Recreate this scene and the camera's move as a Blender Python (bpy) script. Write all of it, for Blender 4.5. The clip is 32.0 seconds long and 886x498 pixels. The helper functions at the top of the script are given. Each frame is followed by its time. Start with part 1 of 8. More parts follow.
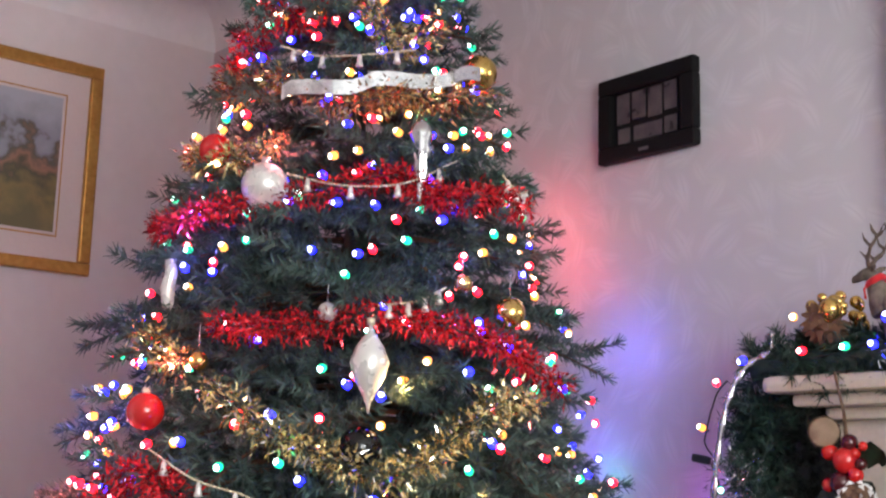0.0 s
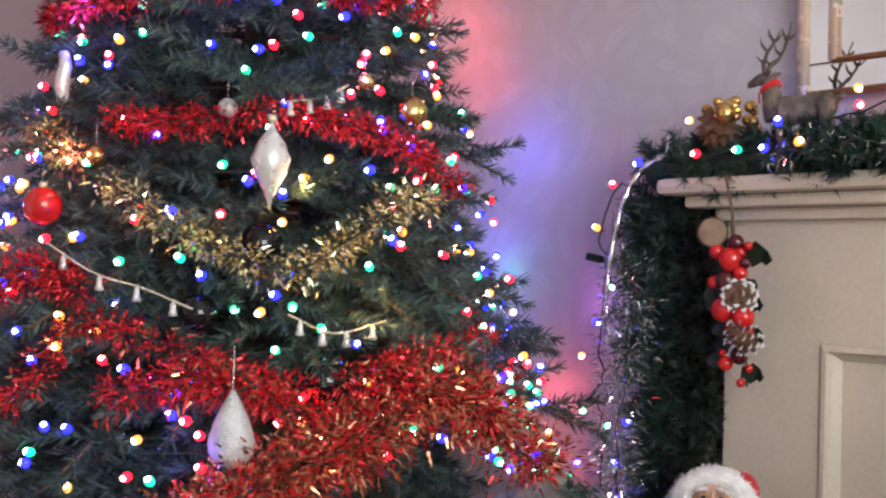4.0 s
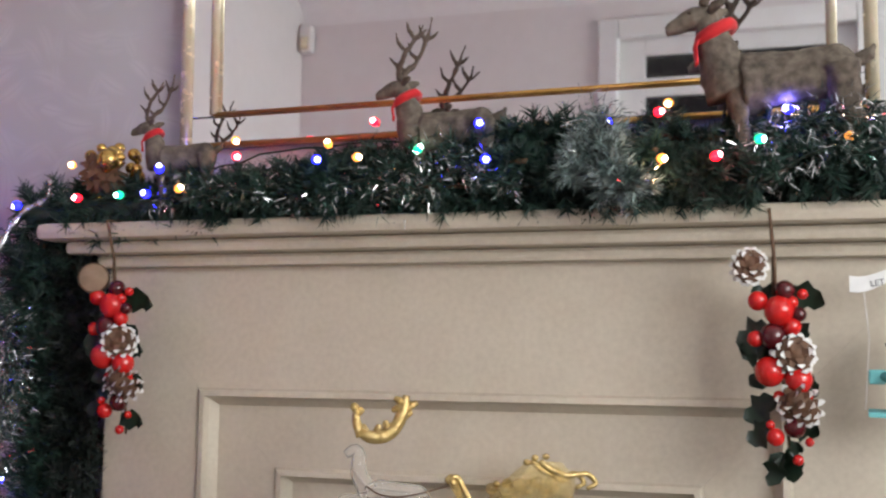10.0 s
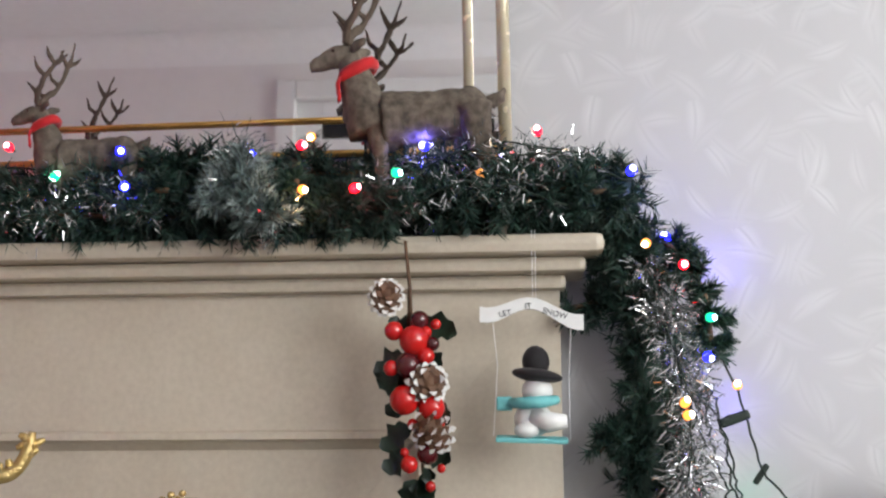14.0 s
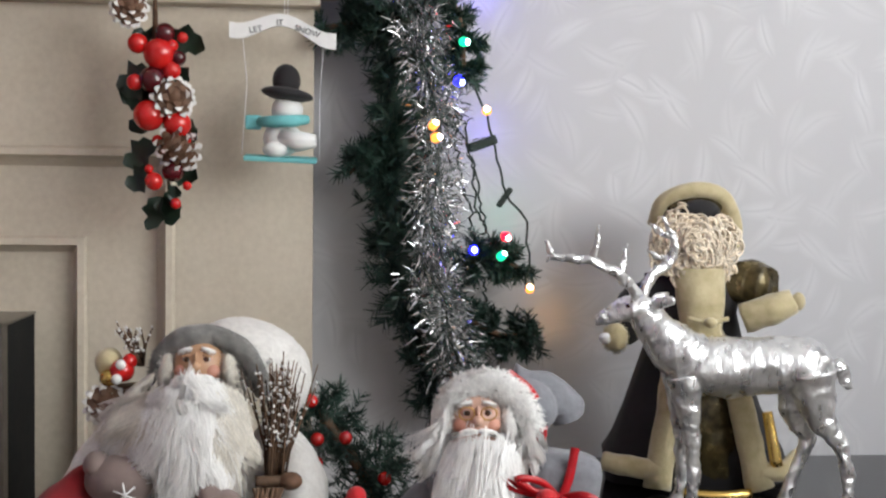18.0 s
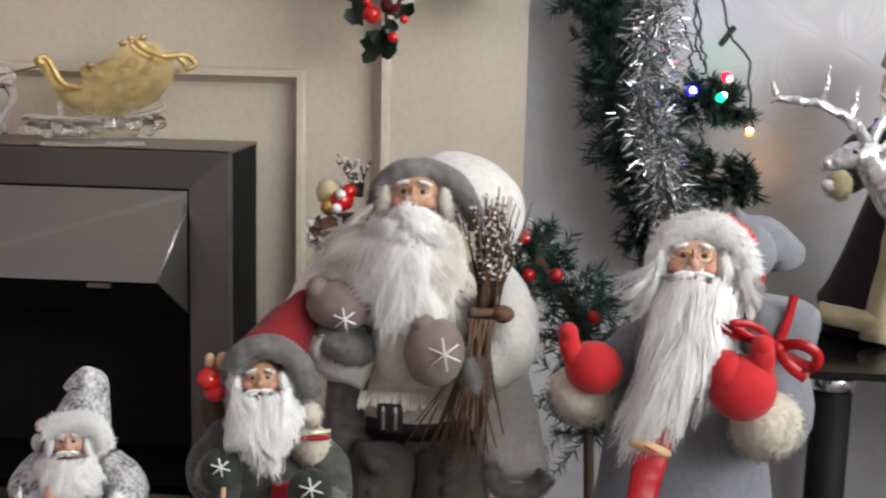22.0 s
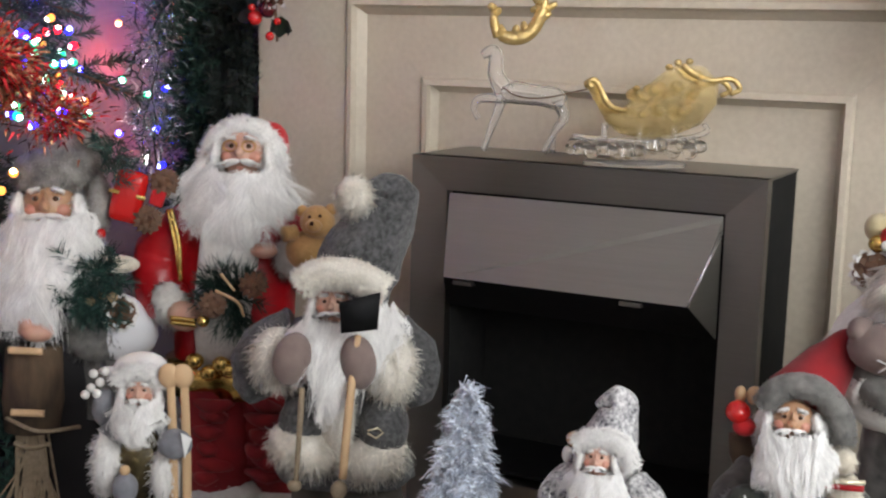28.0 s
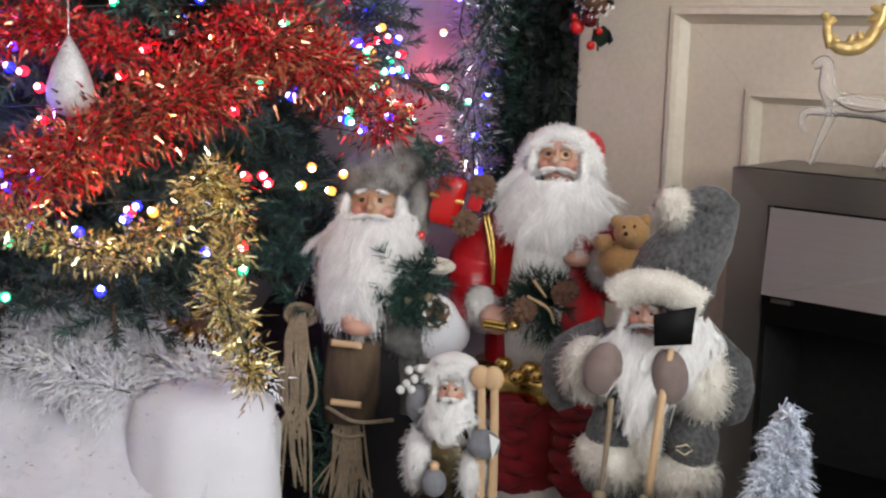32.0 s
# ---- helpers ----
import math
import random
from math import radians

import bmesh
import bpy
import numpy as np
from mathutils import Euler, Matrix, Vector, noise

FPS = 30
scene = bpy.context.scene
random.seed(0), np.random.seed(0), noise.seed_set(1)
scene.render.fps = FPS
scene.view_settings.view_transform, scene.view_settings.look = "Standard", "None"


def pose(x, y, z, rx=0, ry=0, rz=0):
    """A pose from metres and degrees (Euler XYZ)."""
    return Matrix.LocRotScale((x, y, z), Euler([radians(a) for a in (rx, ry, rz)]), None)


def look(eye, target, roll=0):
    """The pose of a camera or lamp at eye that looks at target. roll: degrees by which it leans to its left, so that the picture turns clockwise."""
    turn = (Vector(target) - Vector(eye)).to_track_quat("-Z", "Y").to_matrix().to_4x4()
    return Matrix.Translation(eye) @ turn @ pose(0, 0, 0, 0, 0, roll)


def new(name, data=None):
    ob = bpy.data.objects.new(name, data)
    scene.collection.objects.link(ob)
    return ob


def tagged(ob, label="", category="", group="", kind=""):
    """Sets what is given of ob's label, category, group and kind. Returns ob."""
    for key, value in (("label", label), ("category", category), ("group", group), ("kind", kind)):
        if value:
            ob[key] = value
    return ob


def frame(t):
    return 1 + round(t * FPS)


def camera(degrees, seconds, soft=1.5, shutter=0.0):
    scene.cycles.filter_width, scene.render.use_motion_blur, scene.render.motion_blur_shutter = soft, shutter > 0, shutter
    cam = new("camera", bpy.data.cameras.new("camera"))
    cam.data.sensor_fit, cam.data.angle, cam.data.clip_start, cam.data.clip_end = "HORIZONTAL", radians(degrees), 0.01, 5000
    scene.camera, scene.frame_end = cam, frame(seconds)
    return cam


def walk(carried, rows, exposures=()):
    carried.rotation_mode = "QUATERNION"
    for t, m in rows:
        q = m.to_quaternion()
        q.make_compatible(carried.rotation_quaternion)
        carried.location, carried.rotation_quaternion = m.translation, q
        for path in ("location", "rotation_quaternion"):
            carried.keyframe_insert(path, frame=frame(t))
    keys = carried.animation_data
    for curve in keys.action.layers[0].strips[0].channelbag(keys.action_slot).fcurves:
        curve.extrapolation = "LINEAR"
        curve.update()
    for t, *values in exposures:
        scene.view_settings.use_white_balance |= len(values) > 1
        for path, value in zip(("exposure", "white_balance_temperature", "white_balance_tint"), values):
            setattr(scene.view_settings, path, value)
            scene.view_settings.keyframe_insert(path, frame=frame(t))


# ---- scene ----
cam = camera(39.62, 32.0, soft=2.2, shutter=0.4)
# seconds, x, y, z, tilt, yaw, roll: a seated view that pans over the hearth
PATH = [
    (0.0, 1.0711, -1.6669, 0.9629, 100.563, 50.671, 1.418),
    (0.5, 1.0715, -1.6668, 0.9627, 98.302, 50.588, 1.460),
    (1.0, 1.0710, -1.6661, 0.9640, 96.084, 50.503, 1.490),
    (1.5, 1.0718, -1.6663, 0.9637, 94.756, 50.469, 1.511),
    (2.0, 1.0740, -1.6678, 0.9632, 92.663, 50.335, 1.463),
    (2.5, 1.0749, -1.6679, 0.9635, 90.658, 49.778, 1.544),
    (4.5, 1.0788, -1.6726, 0.9525, 92.006, 43.325, 1.479),
    (5.0, 1.0801, -1.6718, 0.9503, 92.089, 40.403, 1.353),
    (5.5, 1.0838, -1.6724, 0.9486, 92.232, 38.392, 1.464),
    (6.0, 1.0868, -1.6682, 0.9463, 92.304, 35.413, 1.414),
    (6.5, 1.0885, -1.6609, 0.9452, 93.719, 33.331, 1.232),
    (7.0, 1.0916, -1.6615, 0.9411, 94.162, 31.636, 1.189),
    (7.5, 1.0933, -1.6621, 0.9363, 94.429, 29.649, 1.141),
    (8.0, 1.0959, -1.6628, 0.9305, 94.682, 26.509, 0.974),
    (8.5, 1.0982, -1.6658, 0.9295, 94.627, 23.712, 0.966),
    (9.0, 1.0997, -1.6629, 0.9282, 94.651, 23.539, 1.030),
    (9.5, 1.1029, -1.6603, 0.9207, 95.117, 21.261, 0.750),
    (10.0, 1.1069, -1.6598, 0.9127, 95.638, 18.559, 0.794),
    (10.5, 1.1110, -1.6574, 0.9080, 95.955, 16.564, 0.629),
    (11.0, 1.1168, -1.6543, 0.9035, 97.727, 14.757, 0.318),
    (11.5, 1.1238, -1.6520, 0.8998, 98.623, 13.164, 0.075),
    (12.0, 1.1311, -1.6490, 0.8929, 99.134, 11.845, -0.120),
    (12.5, 1.1414, -1.6461, 0.8818, 99.416, 9.772, -0.385),
    (13.0, 1.1514, -1.6421, 0.8720, 99.654, 6.847, -0.682),
    (13.5, 1.1615, -1.6405, 0.8647, 99.817, 4.813, -0.882),
    (15.5, 1.1991, -1.6174, 0.8343, 93.512, 3.623, 0.427),
    (16.0, 1.2054, -1.6148, 0.8283, 91.599, 2.911, 0.525),
    (16.5, 1.2102, -1.6159, 0.8247, 89.824, 1.083, 0.600),
    (17.0, 1.2128, -1.6169, 0.8236, 89.129, -0.627, 0.636),
    (17.5, 1.2171, -1.6175, 0.8238, 88.662, -2.861, 0.658),
    (18.0, 1.2192, -1.6202, 0.8234, 87.519, -5.548, 0.667),
    (18.5, 1.2175, -1.6207, 0.8214, 85.477, -5.851, 0.815),
    (19.0, 1.2175, -1.6220, 0.8186, 83.788, -5.759, 0.964),
    (19.5, 1.2168, -1.6188, 0.8191, 81.823, -5.377, 1.098),
    (20.0, 1.2162, -1.6183, 0.8188, 80.031, -4.887, 1.245),
    (20.5, 1.2143, -1.6167, 0.8179, 79.888, -3.942, 1.361),
    (21.0, 1.2112, -1.6151, 0.8171, 80.034, -2.051, 1.403),
    (21.5, 1.2079, -1.6133, 0.8171, 79.925, 0.397, 1.395),
    (22.0, 1.2035, -1.6145, 0.8170, 80.032, 3.619, 1.463),
    (22.5, 1.2002, -1.6137, 0.8152, 80.063, 6.423, 1.604),
    (23.0, 1.1988, -1.6180, 0.8112, 79.917, 8.686, 1.804),
    (23.5, 1.1987, -1.6141, 0.8153, 77.410, 10.267, 1.760),
    (24.0, 1.1971, -1.6116, 0.8174, 77.610, 12.655, 1.626),
    (24.5, 1.1954, -1.6088, 0.8190, 77.820, 14.372, 1.512),
    (26.5, 1.1866, -1.6087, 0.8292, 78.830, 21.941, 1.260),
    (27.0, 1.1842, -1.6081, 0.8285, 79.005, 24.273, 1.336),
    (27.5, 1.1808, -1.6093, 0.8275, 80.275, 26.423, 1.344),
    (28.0, 1.1780, -1.6100, 0.8257, 80.197, 27.575, 1.361),
    (28.5, 1.1750, -1.6094, 0.8252, 80.132, 29.823, 1.357),
    (29.0, 1.1719, -1.6112, 0.8261, 80.163, 31.619, 1.268),
    (29.5, 1.1695, -1.6134, 0.8269, 80.197, 33.590, 1.258),
    (30.0, 1.1687, -1.6144, 0.8274, 80.156, 35.044, 1.343),
    (30.5, 1.1681, -1.6151, 0.8270, 80.151, 36.144, 1.445),
    (31.0, 1.1642, -1.6169, 0.8258, 80.178, 37.549, 1.450),
    (31.5, 1.1622, -1.6185, 0.8255, 80.212, 39.616, 1.502),
    (32.0, 1.1617, -1.6207, 0.8263, 80.244, 41.635, 1.486),
]
walk(cam, [(t, pose(x, y, z, rx, 0, yaw) @ pose(0, 0, 0, 0, 0, roll)) for t, x, y, z, rx, yaw, roll in PATH],
     exposures=[(0.0, 0.22), (2.0, 0.2), (5.0, 0.06), (7.0, 0.04), (10.0, -0.04), (13.0, -0.12), (16.0, -0.32), (18.0, -0.32), (20.0, -0.14), (22.0, -0.12), (24.0, -0.14), (27.0, -0.04), (32.0, 0.1)])

# ---- world and large lights ----
world = bpy.data.worlds.new("sky")
scene.world = world
world.use_nodes = True
wn = world.node_tree.nodes
sky = wn.new("ShaderNodeTexSky")
sky.sky_type, sky.sun_disc = "NISHITA", False
sky.sun_elevation, sky.sun_rotation = radians(25), radians(120)
world.node_tree.links.new(sky.outputs[0], wn["Background"].inputs[0])
wn["Background"].inputs[1].default_value = 0.1


def area_lamp(name, m, sx, sy, watts, colour):
    la = bpy.data.lights.new(name, "AREA")
    la.shape, la.size, la.size_y, la.energy, la.color = "RECTANGLE", sx, sy, watts, colour
    ob = new(name, la)
    ob.matrix_world = m
    return ob


# daylight through the wide window in the east wall
area_lamp("window_daylight", look((2.68, -1.7, 1.45), (0.0, -0.8, 1.0)), 1.4, 1.15, 49, (0.94, 0.975, 1.0))

# ---- materials ----
def nodes_of(name):
    m = bpy.data.materials.new(name)
    m.use_nodes = True
    nt = m.node_tree
    return m, nt, nt.nodes["Principled BSDF"], nt.nodes.new, nt.links.new


def surf(name, c1, c2=None, scale=40.0, rough=0.6, metal=0.0, bump=0.15, bscale=None, island=0.0, sheen=0.0,
         coat=0.0, detail=6.0, spec=0.5, stretch=(1, 1, 1), rvar=0.1):
    """A surface whose colour runs between c1 and c2 at two scales, with fine relief."""
    m, nt, b, add, link = nodes_of(name)
    c2 = c2 or tuple(v * 0.8 for v in c1)
    tc = add("ShaderNodeTexCoord")
    mp = add("ShaderNodeMapping")
    mp.inputs["Scale"].default_value = stretch
    link(tc.outputs["Object"], mp.inputs[0])
    n1, n2 = add("ShaderNodeTexNoise"), add("ShaderNodeTexNoise")
    for n, s in ((n1, scale), (n2, scale * 0.13)):
        n.inputs["Scale"].default_value, n.inputs["Detail"].default_value = s, detail
        link(mp.outputs[0], n.inputs["Vector"])
    mix = add("ShaderNodeMath")
    mix.operation = "MULTIPLY_ADD"
    mix.inputs[1].default_value = 0.6
    link(n1.outputs[0], mix.inputs[0])
    half = add("ShaderNodeMath")
    half.operation = "MULTIPLY"
    half.inputs[1].default_value = 0.4
    link(n2.outputs[0], half.inputs[0])
    link(half.outputs[0], mix.inputs[2])
    ramp = add("ShaderNodeValToRGB")
    ramp.color_ramp.elements[0].position, ramp.color_ramp.elements[1].position = 0.35, 0.65
    ramp.color_ramp.elements[0].color, ramp.color_ramp.elements[1].color = (*c2, 1), (*c1, 1)
    link(mix.outputs[0], ramp.inputs[0])
    col = ramp.outputs[0]
    if island:
        geo = add("ShaderNodeNewGeometry")
        mul = add("ShaderNodeMapRange")
        mul.inputs[3].default_value, mul.inputs[4].default_value = 1 - island, 1 + island
        link(geo.outputs["Random Per Island"], mul.inputs[0])
        vm = add("ShaderNodeVectorMath")
        vm.operation = "SCALE"
        link(col, vm.inputs[0])
        link(mul.outputs[0], vm.inputs[3])
        col = vm.outputs[0]
    link(col, b.inputs["Base Color"])
    rr = add("ShaderNodeMapRange")
    rr.inputs[3].default_value, rr.inputs[4].default_value = max(rough - rvar, 0.02), min(rough + rvar, 1)
    link(n1.outputs[0], rr.inputs[0])
    link(rr.outputs[0], b.inputs["Roughness"])
    b.inputs["Metallic"].default_value = metal
    b.inputs["Specular IOR Level"].default_value = spec
    if sheen:
        b.inputs["Sheen Weight"].default_value, b.inputs["Sheen Roughness"].default_value = sheen, 0.5
    if coat:
        b.inputs["Coat Weight"].default_value, b.inputs["Coat Roughness"].default_value = coat, 0.08
    if bump:
        bp = add("ShaderNodeBump")
        bp.inputs["Strength"].default_value, bp.inputs["Distance"].default_value = bump, 0.004
        if bscale:
            n3 = add("ShaderNodeTexNoise")
            n3.inputs["Scale"].default_value = bscale
            link(mp.outputs[0], n3.inputs["Vector"])
            link(n3.outputs[0], bp.inputs["Height"])
        else:
            link(mix.outputs[0], bp.inputs["Height"])
        link(bp.outputs[0], b.inputs["Normal"])
    return m


def glow(name, colour, strength):
    m, nt, b, add, link = nodes_of(name)
    b.inputs["Base Color"].default_value = (*[0.35 * c for c in colour], 1)
    b.inputs["Emission Color"].default_value = (*colour, 1)
    b.inputs["Emission Strength"].default_value = strength
    b.inputs["Roughness"].default_value = 0.2
    return m


def glass(name, colour, rough=0.02, ior=1.45):
    m, nt, b, add, link = nodes_of(name)
    b.inputs["Base Color"].default_value = (*colour, 1)
    b.inputs["Transmission Weight"].default_value = 1
    b.inputs["Roughness"].default_value, b.inputs["IOR"].default_value = rough, ior
    return m


def lustre(name, colour):
    m = surf(name, colour, tuple(v * 0.75 for v in colour), 60, 0.1, 0.0, 1.0, rvar=0.05)
    m.node_tree.nodes["Principled BSDF"].inputs["Transmission Weight"].default_value = 0.8
    m.node_tree.nodes["Principled BSDF"].inputs["IOR"].default_value = 1.22
    return m


def wallpaper(name, ground, leaf):
    """Pale paper with large overlapping leaves, slightly raised and satin."""
    m, nt, b, add, link = nodes_of(name)
    tc = add("ShaderNodeTexCoord")

    def math(op, a, c, clamp=False):
        n = add("ShaderNodeMath")
        n.operation, n.use_clamp = op, clamp
        for i, v in enumerate((a, c)):
            if isinstance(v, (int, float)):
                n.inputs[i].default_value = v
            elif v is not None:
                link(v, n.inputs[i])
        return n.outputs[0]

    masks = []
    for k, (scale, off) in enumerate(((12.0, 0.0), (11.0, 3.7), (14.0, 7.9))):
        mp = add("ShaderNodeMapping")
        mp.inputs["Location"].default_value = (off, 0, off * 1.7)
        link(tc.outputs["Object"], mp.inputs[0])
        sep0 = add("ShaderNodeSeparateXYZ")
        link(mp.outputs[0], sep0.inputs[0])
        flat = add("ShaderNodeCombineXYZ")
        link(math("ADD", sep0.outputs[0], sep0.outputs[1]), flat.inputs[0])
        link(sep0.outputs[2], flat.inputs[1])
        vo = add("ShaderNodeTexVoronoi")
        vo.voronoi_dimensions = "2D"
        vo.inputs["Scale"].default_value = scale
        vo.inputs["Randomness"].default_value = 0.8
        link(flat.outputs[0], vo.inputs["Vector"])
        sub = add("ShaderNodeVectorMath")
        sub.operation = "SUBTRACT"
        link(flat.outputs[0], sub.inputs[0])
        link(vo.outputs["Position"], sub.inputs[1])
        rot = add("ShaderNodeVectorRotate")
        rot.rotation_type = "Z_AXIS"
        sc = add("ShaderNodeSeparateColor")
        link(vo.outputs["Color"], sc.inputs[0])
        link(math("MULTIPLY", sc.outputs[0], 6.28), rot.inputs["Angle"])
        link(sub.outputs[0], rot.inputs["Vector"])
        sep = add("ShaderNodeSeparateXYZ")
        link(rot.outputs[0], sep.inputs[0])
        u = math("MULTIPLY", sep.outputs[0], scale * 1.25)
        v = math("MULTIPLY", sep.outputs[1], scale * 1.25)
        bow = math("SUBTRACT", v, math("MULTIPLY", math("MULTIPLY", u, u), 0.25))
        half = math("MULTIPLY", math("SUBTRACT", 0.5, math("MULTIPLY", math("MULTIPLY", u, u), 1.1)), 0.46)
        edge = math("SUBTRACT", half, math("ABSOLUTE", bow, None))
        body = math("MULTIPLY", edge, 5.5, True)
        vein = math("MULTIPLY", math("ABSOLUTE", bow, None), 18.0, True)
        masks.append(math("MULTIPLY", math("MULTIPLY", body, vein), math("ADD", 0.35, math("MULTIPLY", sc.outputs[1], 0.65))))
    top = math("MAXIMUM", math("MAXIMUM", masks[0], masks[1]), masks[2])
    n = add("ShaderNodeTexNoise")
    n.inputs["Scale"].default_value, n.inputs["Detail"].default_value = 3.0, 5
    link(tc.outputs["Object"], n.inputs["Vector"])
    mx = add("ShaderNodeMix")
    mx.data_type = "RGBA"
    link(top, mx.inputs[0])
    mx.inputs[6].default_value, mx.inputs[7].default_value = (*ground, 1), (*leaf, 1)
    vm = add("ShaderNodeVectorMath")
    vm.operation = "SCALE"
    link(mx.outputs[2], vm.inputs[0])
    link(math("ADD", 0.9, math("MULTIPLY", n.outputs[0], 0.2)), vm.inputs[3])
    link(vm.outputs[0], b.inputs["Base Color"])
    link(math("SUBTRACT", 0.62, math("MULTIPLY", top, 0.2)), b.inputs["Roughness"])
    bp = add("ShaderNodeBump")
    bp.inputs["Strength"].default_value, bp.inputs["Distance"].default_value = 0.25, 0.001
    link(top, bp.inputs["Height"])
    link(bp.outputs[0], b.inputs["Normal"])
    return m


def brushed(name, c, rough):
    m = surf(name, c, tuple(v * 0.9 for v in c), 60, rough, 1.0, 0.06, stretch=(1, 1, 40), rvar=0.05)
    return m


